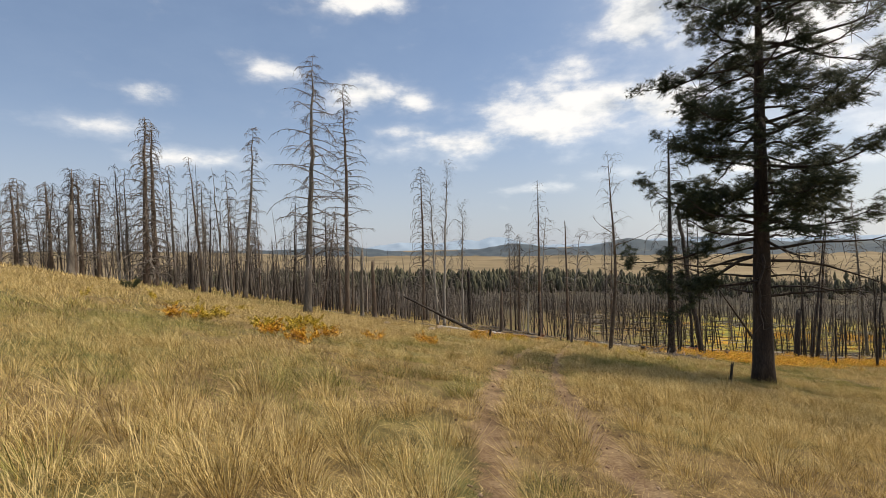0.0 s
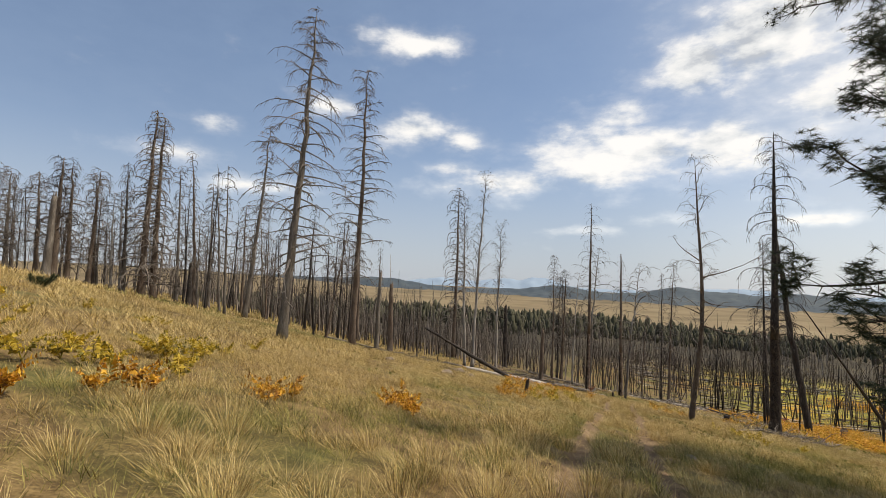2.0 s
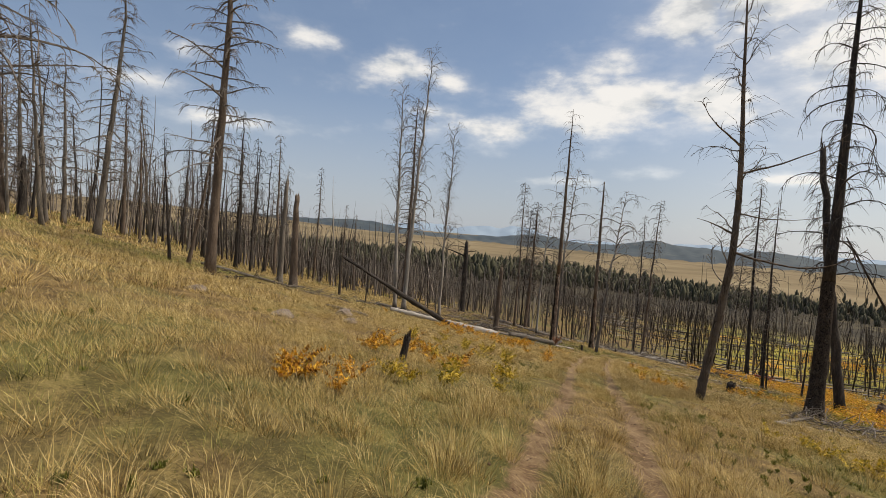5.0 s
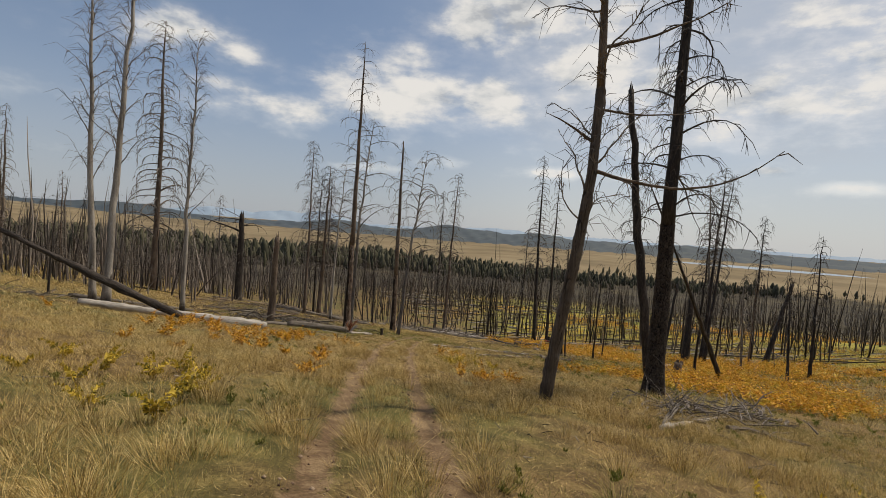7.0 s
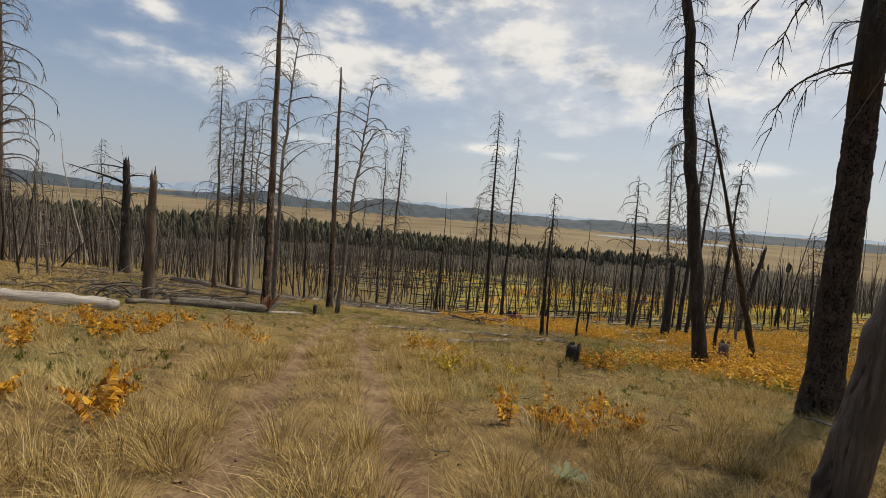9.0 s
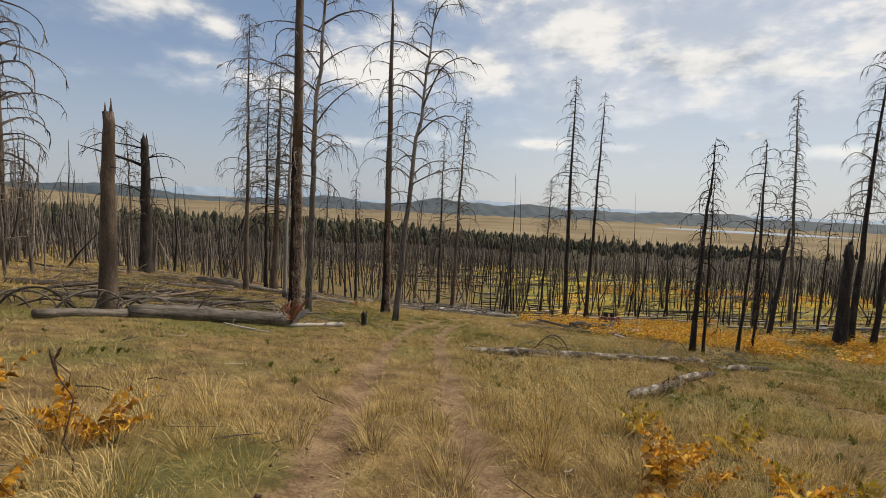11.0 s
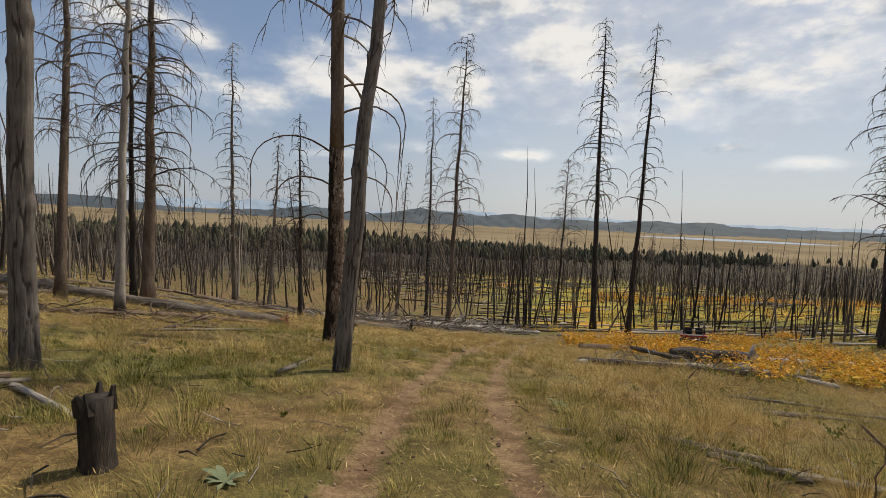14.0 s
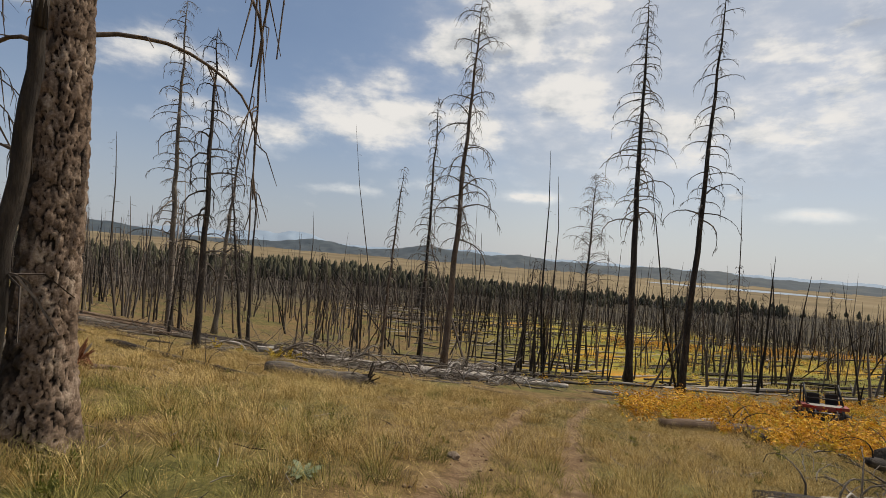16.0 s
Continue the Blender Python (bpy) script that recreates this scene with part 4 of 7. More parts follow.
dead_tree(-29.8, 64.1, 20.5, 0.38, "fine", "dense dark skeleton of a burnt conifer in a close pair", (0.1, 0.1), 212, M_BROWN, limbs=170, length=4.4, start=0.08, stout=1.5)
dead_tree(-29.2, 67.8, 16.4, 0.22, "fine", "burnt conifer skeleton on the crest", (-0.2, -0.1), 213, M_GREY, limbs=90, length=3.4, start=0.1, stout=1.4)
dead_tree(-25.2, 63.1, 4.5, 0.30, "snag", "short black broken trunk on the crest", (-0.0, -0.0), 214, M_CHAR, M_DARKTWIG, limbs=6, length=0.9, start=0.4, broken=True)
dead_tree(-25.2, 67.5, 14.9, 0.20, "bristle", "slim dead pine with short limbs", (-0.2, -0.1), 215, M_GREY, limbs=60, length=2.0, start=0.15, stout=1.6)
dead_tree(-19.5, 58.0, 14.6, 0.13, "bristle", "thin curved dead pole on the crest", (-1.0, -0.4), 216, M_GREY, M_DARKTWIG, limbs=14, length=0.9, start=0.2, stout=1.4)
dead_tree(-18.5, 61.6, 20.9, 0.26, "bristle", "slim leaning dead pine with short limbs", (1.4, 0.5), 217, M_GREY, limbs=80, length=3.0, start=0.2, stout=1.6)
dead_tree(-24.0, 74.0, 14.5, .2, "droop", "dead pine among others on the crest", (0, 0), 28, M_BROWN, limbs=54, length=2.4, stout=1.4)
# beside the track
dead_tree(18.4, 42.28, 17.0, .175, "curly", "leaning brown dead tree with twisted curling limbs", (1.6, .3), 31, M_BROWN, bare=M_BAREBROWN, limbs=30, length=2.4, start=.26,
          thick_limbs=((.38, 138, 4.3, .055, -1.25, -.12), (.47, 150, 2.6, .035, -.5, -.1), (.56, 115, 3.8, .05, -.4, .45), (.42, -60, 1.6, .05, .3, .3), (.62, 250, 2.6, .05, -.6, .3)),
          spine=[(0, 0, 0), (.12, -.25, 2.1), (.22, -.60, 4.3), (.27, -.88, 6.4), (.25, -.96, 8.5), (.20, -.92, 10.6), (.10, -.82, 12.8), (.05, -.72, 15.0), (0, -.6, 17.2)])
dead_tree(25.33, 44.25, 21.4, .33, "droop", "tall charred pine trunk with drooping dead limbs", (.4, .3), 32, M_CHAR, M_DARKTWIG, limbs=72, length=3.3, start=.32, plates=M_CHARPLATES)
dead_tree(32.4, 50.0, 16.2, .27, "droop", "charred trunk with a broken top", (-1.3, 2.0), 33, M_CHAR, M_DARKTWIG, limbs=34, length=2.4, start=.4, broken=True)
dead_tree(20.8, 70.6, 23.6, .265, "droop", "thick dead pine with flaking plates of bark", (.1, -.6), 34, M_BROWN, limbs=52, length=2.8, start=.26, plates=M_PLATES, shade_side=3.0, twiggy=.5)
dead_tree(22.0, 73.6, 19.0, .17, "upright", "smooth grey dead trunk leaning beside thicker trees", (.8, -.8), 35, M_ASPEN, bare=M_BARELOG, limbs=34, length=3.4, start=.4,
          thick_limbs=((.55, 110, 2.6, .04, .9, .6),))
dead_tree(28.35, 79.3, 20.4, .275, "droop", "thick dead pine with flaking plates of bark", (0, .2), 36, M_BROWN, limbs=34, length=3.6, start=.42, top_w=.22, plates=M_PLATES, shade_side=3.0, twiggy=.4,
          thick_limbs=((.26, 112, 4.2, .034, 3.9, .5), (.31, 84, 4.8, .034, 3.9, .7), (.25, 290, 4.2, .034, 3.9, .6), (.20, 300, 3.4, .030, 3.9, .5), (.36, 118, 5.2, .036, 3.8, .6), (.30, 270, 4.6, .034, 3.9, .7),
                       (.40, 98, 5.6, .036, 3.8, .6), (.21, 70, 3.6, .028, 3.9, .5)))
dead_tree(28.3, 77.8, 3.5, .075, "snag", "charred black broken sapling against a thick pine", (.30, -.40), 40, M_CHAR, M_DARKTWIG, limbs=2, length=.5, broken=True)
dead_tree(26.83, 73.97, 17.8, .175, "upright", "smooth grey leaning dead trunk beside the track", (1.5, -.3), 37, M_ASPEN, bare=M_BARELOG, limbs=38, length=3.6, start=.42,
          thick_limbs=((.62, 120, 2.8, .04, 1.2, .9), (.55, 290, 2.6, .04, 1.8, .7)))
dead_tree(22.3, 91.3, 17.5, .15, "droop", "blackened slim dead pine in a close pair", (.1, -.6), 38, M_CHAR, M_DARKTWIG, limbs=46, length=2.4, start=.3)
dead_tree(22.85, 91.0, 18.5, .28, "droop", "blackened dead pine with heavy drooping limbs in a close pair", (.5, -.7), 49, M_BROWN, M_DARKTWIG, limbs=84, length=3.2, start=.28,
          thick_limbs=((.30, 105, 3.0, .045, 3.2, .3), (.36, 130, 3.4, .045, 3.2, .4), (.42, 95, 3.6, .05, 3.2, .5), (.47, 120, 3.6, .05, 3.0, .5), (.52, 100, 3.4, .05, 2.9, .6),
                       (.40, 285, 3.8, .05, 1.2, .1), (.50, 300, 3.6, .05, 1.4, .3), (.45, 275, 4.0, .05, 2.4, .4), (.55, 280, 3.8, .05, 2.6, .5), (.60, 110, 3.4, .05, 2.8, .5), (.34, 290, 3.4, .045, 2.8, .2)))
dead_tree(22.4, 82.9, 17.0, .145, "upright", "slim pale grey dead trunk with few limbs", (1.0, 0), 50, M_ASPEN, limbs=26, length=2.6, start=.4)
dead_tree(20.3, 86.6, 20.0, .17, "droop", "dead pine with a thin dense crown", (.7, 1.8), 39, M_BROWN, limbs=84, length=2.7, start=.3)
dead_tree(29.2, 113.9, 24.0, .24, "fine", "slim dead pine with short drooping limbs", (-.4, -1.0), 58, M_GREY, limbs=80, length=3.6, start=.25, stout=1.4)
dead_tree(32.2, 113.1, 17.0, .2, "fine", "slim leaning dead pine with short limbs", (1.2, .6), 59, M_GREY, limbs=60, length=3.2, start=.25, stout=1.4)
dead_tree(4.9, 61.9, 18.0, .17, "ascend", "slender pale dead tree in a small clump", (-.3, 0), 41, M_ASPEN, limbs=36, length=2.4, start=.35)
dead_tree(5.6, 60.9, 20.6, .19, "ascend", "slender pale dead tree in a small clump", (.9, .6), 42, M_ASPEN, limbs=46, length=2.5, start=.35)
dead_tree(4.8, 94.5, 30.0, .36, "droop", "tall thick dead pine with drooping limbs", (.4, 0), 43, M_BROWN, limbs=110, length=4.6, start=.2, stout=1.5)
dead_tree(8.8, 66.8, 17.5, .15, "ascend", "slender pale dead tree in a small clump", (.5, 0), 44, M_ASPEN, limbs=46, length=2.7, start=.35)
dead_tree(14.5, 68.6, 6.3, .27, "snag", "thick flaking snag with a ragged broken top", (.25, 0), 45, M_BROWN, M_DARKTWIG, limbs=9, length=1.0, start=.3, broken=True, plates=None)
dead_tree(13.7, 93.2, 10.4, .44, "snag", "thick broken snag with one crooked limb", (0, .4), 46, M_CHAR, M_DARKTWIG, limbs=26, length=3.2, start=.40, broken=True,
          thick_limbs=((.80, -80, 5.2, .15, .2, .55), (.93, -100, 4.6, .08, 1.0, .3), (.86, 95, 3.4, .07, 1.5, .5), (.6, -70, 3.0, .07, 1.8, .4), (.7, 110, 2.6, .06, 2.2, .3)))
dead_tree(-2.9, 60.2, 7.0, .30, "snag", "thick broken snag with a splintered head", (0, 0), 47, M_BROWN, M_DARKTWIG, limbs=8, length=1.2, start=.4, broken=True)
dead_tree(-4.6, 62.5, 8.2, .24, "snag", "pale broken trunk on the crest", (.2, 0), 48, M_GREY, limbs=4, length=.8, start=.4, broken=True)
dead_tree(46.8, 103.0, 27.4, .26, "droop", "very tall slim dead pine with short drooping limbs", (1.2, -.2), 51, M_BROWN, limbs=74, length=4.0, start=.35, stout=1.3)
dead_tree(53.5, 119.9, 29.0, .25, "fine", "slim dead pine with short drooping limbs", (-.1, -.2), 52, M_CHAR, limbs=80, length=3.5, start=.35, stout=1.5)
dead_tree(65.0, 101.4, 34.3, .34, "fine", "very tall slim dead pine with drooping twigs", (-.5, .5), 53, M_CHAR, limbs=110, length=6.0, start=.42, stout=1.25)
dead_tree(62.3, 94.7, 28.4, .26, "fine", "very tall slim dead pine with a hooked tip", (-2.0, -2.5), 54, M_CHAR, limbs=64, length=4.0, start=.45, stout=1.25)
dead_tree(88.0, 83.0, 30.4, .28, "fine", "tall dead pine hung with fine drooping twigs", (-1.2, 1.6), 55, M_GREY, limbs=140, length=4.6, start=.28, stout=1.5)
dead_tree(70.8, 78.4, 20.6, .25, "droop", "charred dead tree over orange ferns", (-.3, .6), 56, M_CHAR, M_DARKTWIG, limbs=30, length=5.2, start=.5, stout=1.4)
dead_tree(61.8, 66.7, 23.0, .25, "droop", "charred leaning dead pine with drooping limbs above ferns", (3.2, 1.1), 66, M_CHAR, limbs=64, length=3.6, start=.42, stout=1.3)
dead_tree(58.5, 64.2, 21.0, .19, "droop", "slim leaning dead pine with sparse limbs above ferns", (3.4, .7), 67, M_CHAR, limbs=40, length=2.6, start=.5, stout=1.3)
dead_tree(73.0, 67.6, 19.0, .20, "droop", "slim leaning dead pine with sparse limbs above ferns", (2.2, 1.1), 68, M_CHAR, M_DARKTWIG, limbs=36, length=2.4, start=.5, stout=1.3)
dead_tree(57.6, 65.7, 7.3, .42, "snag", "thick charred stub standing in orange ferns", (.8, .5), 69, M_CHAR, M_DARKTWIG, limbs=4, length=.7, start=.5, broken=True)
dead_tree(73.4, 66.0, 10.2, .32, "snag", "thick charred trunk leaning over orange ferns", (3.3, -.6), 70, M_CHAR, M_DARKTWIG, limbs=5, length=.8, start=.5, broken=True)
dead_tree(64.5, 73.8, 9.7, .22, "snag", "charred leaning trunk over orange ferns", (2.0, .1), 71, M_CHAR, M_DARKTWIG, limbs=7, length=.9, start=.4, broken=True)
dead_tree(66.4, 72.6, 9.0, .14, "snag", "thin charred trunk over orange ferns", (1.0, .6), 72, M_CHAR, M_DARKTWIG, limbs=6, length=.9, start=.4)
dead_tree(68.0, 110.5, 22.0, .20, "upright", "bushy dead tree on the valley slope", (.9, 0), 57, M_CHAR, limbs=80, length=2.8, start=.4)

# other dead trees, copied from a few patterns
PATTERNS = [dead_tree(-14, 84, 15, .19, "droop", "burnt pine skeleton in the stand on the slope", (.2, 0), 61, M_CHAR, M_DARKTWIG, limbs=50, length=2.5, spare=.4, stout=1.6),
            dead_tree(-9, 96, 17, .18, "fine", "burnt conifer skeleton in the stand on the slope", (.3, .2), 62, M_BROWN, limbs=75, length=2.4, spare=.4, stout=1.6),
            dead_tree(12, 104, 14, .15, "droop", "burnt pine skeleton in the stand on the slope", (-.3, 0), 63, M_GREY, limbs=46, length=2.3, spare=.4, stout=1.6),
            dead_tree(34, 108, 11, .13, "snag", "charred pole with a few stubs in the stand on the slope", (0, .3), 64, M_CHAR, M_DARKTWIG, limbs=10, length=.9),
            dead_tree(74, 74, 13, .12, "droop", "thin burnt skeleton in the stand on the slope", (.5, 0), 65, M_CHAR, M_DARKTWIG, limbs=34, length=1.8, spare=.4, stout=1.5)]
prnd = random.Random(77)


def plant_copies(count, test, spot, scale):
    made = 0
    for _ in range(count * 12):
        if made == count:
            return
        x, y = spot()
        if not test(x, y):
            continue
        pat = prnd.choice(PATTERNS)
        k = prnd.uniform(*scale)
        copy_thing(pat, pose(x, y, gz(x, y) - .25, prnd.gauss(0, 3.2), prnd.gauss(0, 3.2), prnd.uniform(0, 360)) @ Matrix.Diagonal((k, k, k * prnd.uniform(.85, 1.15), 1)))
        made += 1


def clear_of_track(x, y):
    return abs(float(track_offset(x, y))) > 9


# along the crest on the uphill side, behind the clump, and down the burnt slope
plant_copies(84, lambda x, y: y > 52 - .35 * (x + 10), lambda: (prnd.uniform(-66, -6), prnd.uniform(48, 105)), (.55, 1.05))
plant_copies(52, lambda x, y: clear_of_track(x, y) and (x < 10 or y > 98), lambda: (prnd.uniform(-22, 30), prnd.uniform(78, 135)), (.32, .62))
plant_copies(20, lambda x, y: y > 66 - .3 * x, lambda: (prnd.uniform(-18, 6), prnd.uniform(66, 96)), (.30, .52))
plant_copies(44, lambda x, y: clear_of_track(x, y) and not (abs(x - 50) < 8 and abs(y - 82) < 8), lambda: (prnd.uniform(30, 100), prnd.uniform(62, 135)), (.5, .95))
plant_copies(16, clear_of_track, lambda: (prnd.uniform(40, 95), prnd.uniform(40, 66)), (.5, .9))


# ---- the living pine ----
def live_pine(x, y, height, radius, seed=3, limbs=100, clumps=10, pompoms=20, needles=30, extra=()):
    """Ponderosa: wavy limbs that end in dense rounded clumps of long needles. extra: height share, bearing, length, rise of further limbs."""
    rnd = random.Random(seed)
    tree = thing("pine_tree", "living ponderosa pine with dark trunk and ragged green crown", "pine tree", at=(x, y, gz(x, y) - .3))
    pts = trunk_points(height, (.3, 0), rnd, .006, 18)
    s = Soup()
    s.tube(pts, [radius * ((1 - i / 18) ** .8 * .93 + .07 + .35 * math.exp(-i / 18 * height / .7)) for i in range(19)], 18, True, .07, rnd)
    part("trunk", s.mesh("trunk", M_PINEBARK, True), tree)
    needles_v, needles_t = [], []
    wood = Soup()
    up = Vector((0, 0, 1))

    def pompom(p, size):
        for _ in range(needles):
            w = Vector((rnd.gauss(0, 1), rnd.gauss(0, 1), rnd.gauss(.25, .9))).normalized()
            side = w.orthogonal().normalized() * .0105
            k = len(needles_v)
            needles_v.extend((p - side, p + side, p + w * size * rnd.uniform(.6, 1.15) - up * .03))
            needles_t.append((k, k + 1, k + 2))

    def branch(t, a, ln, ang, bare):
        out = Vector((math.cos(a), math.sin(a), 0))
        side = out.cross(up)
        q = along(pts, t)
        bl, sway = [q.copy()], rnd.uniform(-.25, .25)
        for k in range(10):
            ang += rnd.uniform(-.20, .20) + (.10 if k > 5 else -.03)
            q = q + (out * math.cos(ang) + up * math.sin(ang) + side * (sway + rnd.uniform(-.25, .25))).normalized() * ln / 10
            bl.append(q.copy())
        rad = .020 + .013 * ln
        wood.tube(bl, [rad * (1 - .82 * k / 10) for k in range(11)], 5, cap=False)
        for k in range(3, 11):
            for _ in range(2):
                w = (out * rnd.uniform(.0, 1) + side * rnd.uniform(-1.2, 1.2) + up * rnd.uniform(-.6, .6)).normalized()
                tl = rnd.uniform(.25, .9)
                wood.tube([bl[k], bl[k] + w * tl * .5, bl[k] + w * tl + Vector((0, 0, -.06))], [.014, .010, .004], 3, cap=False)
        if bare:
            return
        for c in range(clumps):
            k = 10 if c == 0 else rnd.randrange(4, 11)
            w = (out * rnd.uniform(-.1, 1) + side * rnd.uniform(-1.1, 1.1) + up * rnd.uniform(-.35, .75)).normalized()
            centre = bl[k] + w * rnd.uniform(.25, .95) * (1 if c else .3)
            wood.tube([bl[k], bl[k].lerp(centre, .5) + Vector((0, 0, -.05)), centre], [.018, .013, .006], 4, cap=False)
            big = rnd.uniform(.6, 1.2)
            for _ in range(int(pompoms * big)):
                pompom(centre + Vector((rnd.gauss(0, .20), rnd.gauss(0, .20), rnd.gauss(.05, .17))) * big, .25)

    for i in range(limbs):
        t = .20 + .79 * (i + rnd.random()) / limbs
        ln = (2.0 + 3.6 * math.sin(math.pi * min(1, .28 + .64 * (1 - t))) ** .7) * rnd.uniform(.40, .92)
        branch(t, i * 2.4 + rnd.uniform(-.6, .6), ln, rnd.uniform(-.35, .30) + .5 * max(0, t - .6), t < .33 or (t < .40 and rnd.random() < .5) or rnd.random() < .10)
    for t, way, ln, rise in extra:
        branch(t, radians(90 - way), ln, rise, False)
    part("branch_wood", wood.mesh("branch_wood", M_PINEBARK), tree)
    part("crown", mesh_np("crown", np.array(needles_v), np.array(needles_t), M_NEEDLE), tree, "dark green needle clusters with gaps")


live_pine(15.7, 21.5, 20.0, .40, extra=((.30, 285, 5.2, -.25), (.24, 290, 5.0, -.10), (.33, 300, 5.4, .05), (.36, 280, 5.0, .1), (.38, 265, 4.6, .1)))
def young_pine(x, y, high, seed):
    """A low bushy seedling: short leaders from one foot, all ringed with needles."""
    rnd = random.Random(seed)
    bush = thing("young_pine", "low bushy green pine seedling on the grassy crest", "shrub", at=(x, y, gz(x, y) - .05))
    wood, v, t = Soup(), [], []
    for k in range(13):
        a, ln = k * 2.4 + rnd.uniform(-.3, .3), high * rnd.uniform(.45, 1.05)
        out = Vector((math.cos(a), math.sin(a), 0)) * rnd.uniform(.3, 1.0)
        tip = out * ln + Vector((0, 0, ln * .66))
        mid = tip * .5 + out * ln * .14
        wood.tube([Vector(), mid, tip], [.022, .014, .006], 5, cap=False)
        for q in range(260):
            f = rnd.uniform(.25, 1.0)
            p = Vector().lerp(mid, f * 2) if f < .5 else mid.lerp(tip, f * 2 - 1)
            w = Vector((rnd.gauss(0, 1), rnd.gauss(0, 1), rnd.gauss(.5, .8))).normalized()
            side = w.orthogonal().normalized() * .008
            v.extend((p - side, p + side, p + w * rnd.uniform(.10, .22)))
            t.append((len(v) - 3, len(v) - 2, len(v) - 1))
    part("stems", wood.mesh("stems", M_PINEBARK), bush)
    part("needles", mesh_np("needles", np.array(v), np.array(t), M_NEEDLE), bush, "green needles")


young_pine(-16.4, 33.2, .95, 91)
live_pine(19.4, 12.4, 16.0, .34, 8, 70, 6, 10, 16)


# ---- logs, stumps, brush ----
def shard(rnd, root, start, way, length, width, mat):
    """A flat board torn from a trunk, ending in two or three uneven points."""
    side = way.orthogonal().normalized()
    side = (side * math.cos(rnd.uniform(0, 6.283)) + way.cross(side) * math.sin(rnd.uniform(0, 6.283))).normalized()
    side = (side - way * side.dot(way)).normalized()
    thick = way.cross(side) * width * rnd.uniform(.16, .35)
    n = 4
    teeth = [rnd.uniform(.55, 1.0) for _ in range(n + 1)]
    verts, faces = [], []
    for sign in (-1, 1):
        for row in range(3):
            for k in range(n + 1):
                u = (k / n - .5) * width * (1.0, 1.05, .75)[row]
                base = (root, start, start + way * length * teeth[k])[row]
                wob = rnd.uniform(-.08, .08) * width
                verts.append(base + side * (u + wob) + thick * sign * (1, .9, .25)[row])
    m = 3 * (n + 1)
    for row in range(2):
        for k in range(n):
            a = row * (n + 1) + k
            faces += [(a, a + 1, a + n + 2, a + n + 1), (m + a + n + 1, m + a + n + 2, m + a + 1, m + a)]
    rim = list(range(n + 1)) + [n + (n + 1), 2 * (n + 1) + n] + [2 * (n + 1) + k for k in range(n - 1, -1, -1)] + [n + 1]
    for a, b in zip(rim, rim[1:] + rim[:1]):
        faces.append((b, a, a + m, b + m))
    return mesh_from("splinter", verts, faces, mat)



def fallen_log(p0, p1, r0, r1, label, mat, seed=0, stubs=6, stub_len=.6, ends=0, sink=.15, group="fallen logs", stub_mat=None, end_mat=None):
    """A log between two points of the plan. p: x, y and optionally height above ground."""
    rnd = random.Random(seed)
    a = Vector((p0[0], p0[1], gz(p0[0], p0[1]) + (p0[2] if len(p0) > 2 else r0 - sink * r0)))
    b = Vector((p1[0], p1[1], gz(p1[0], p1[1]) + (p1[2] if len(p1) > 2 else r1 - sink * r1)))
    log = thing("fallen_log", label, "log", group)
    turn = (b - a).to_track_quat("X", "Z").to_matrix().to_4x4()
    log.matrix_world = Matrix.Translation(a) @ turn
    back = turn.inverted()
    mat = {M_SILVER: M_LOGSILVER, M_GREY: M_LOGGREY, M_CHAR: M_LOGCHAR, M_BROWN: M_LOGBROWN}.get(mat, mat)
    n = max(10, min(26, int((b - a).length / .28)))
    pts, radii = [], []
    on_ground = len(p0) < 3 and len(p1) < 3
    for i in range(n + 1):
        t = i / n
        p = a.lerp(b, t)
        r = r0 + (r1 - r0) * t
        if on_ground:
            p.z = gz(p.x, p.y) * .65 + (a.z - r0 + (b.z - r1 - a.z + r0) * t) * .35 + r * (1 - sink)
        p += Vector((rnd.uniform(-1, 1), rnd.uniform(-1, 1), 0)) * r * .22 + Vector((math.sin(t * 4 + seed), math.cos(t * 3 + seed), 0)) * r * .5
        pts.append(back @ (p - a))
        radii.append(r * (rnd.uniform(.84, 1.12) + .10 * math.sin(t * 9 + seed)) * (.72 if i in (0, n) else 1))
    s = Soup()
    s.tube(pts, radii, 12, True, .11, rnd)
    part("trunk", s.mesh("trunk", mat, True), log)
    way, sky_up = Vector((1, 0, 0)), (back @ Vector((0, 0, 1))).normalized()
    flat_side = way.cross(sky_up)
    if stubs:
        for k in range(stubs):
            s = Soup()
            t = rnd.uniform(.1, .97)
            p = along(pts, t)
            ln = stub_len * rnd.uniform(.35, 1.6)
            a0, a1 = rnd.uniform(.9, 1.7), rnd.uniform(-1.4, .6)
            flat_way = (way * rnd.uniform(-.6, 1) + flat_side * rnd.uniform(-.8, .8)).normalized()
            q = [p]
            for m in range(8):
                g = a0 + (a1 - a0) * m / 7 + rnd.uniform(-.16, .16)
                d = flat_way * math.cos(g) + sky_up * math.sin(g) + Vector((rnd.uniform(-.15, .15), rnd.uniform(-.15, .15), 0))
                q.append(q[-1] + d.normalized() * ln / 8)
            s.tube(q, [max(.006, min(.034, r1 * .22) * (1 - .105 * m)) for m in range(9)], 5, cap=False)
            part("branch_stub", s.mesh("branch_stub", stub_mat or mat, True), log)
    if ends:
        e = pts[-1]
        for k in range(30):
            g = rnd.uniform(-math.pi, math.pi)
            tall = max(0.0, math.cos(g - .4)) ** 2
            o = (sky_up * math.cos(g) + flat_side * math.sin(g)) * r1 * rnd.uniform(.35, .98)
            ln = (.10 + rnd.random() ** 2 * .28 + .55 * ends * tall * rnd.uniform(.3, 1) ** 1.5) * (r1 / .3) ** .5
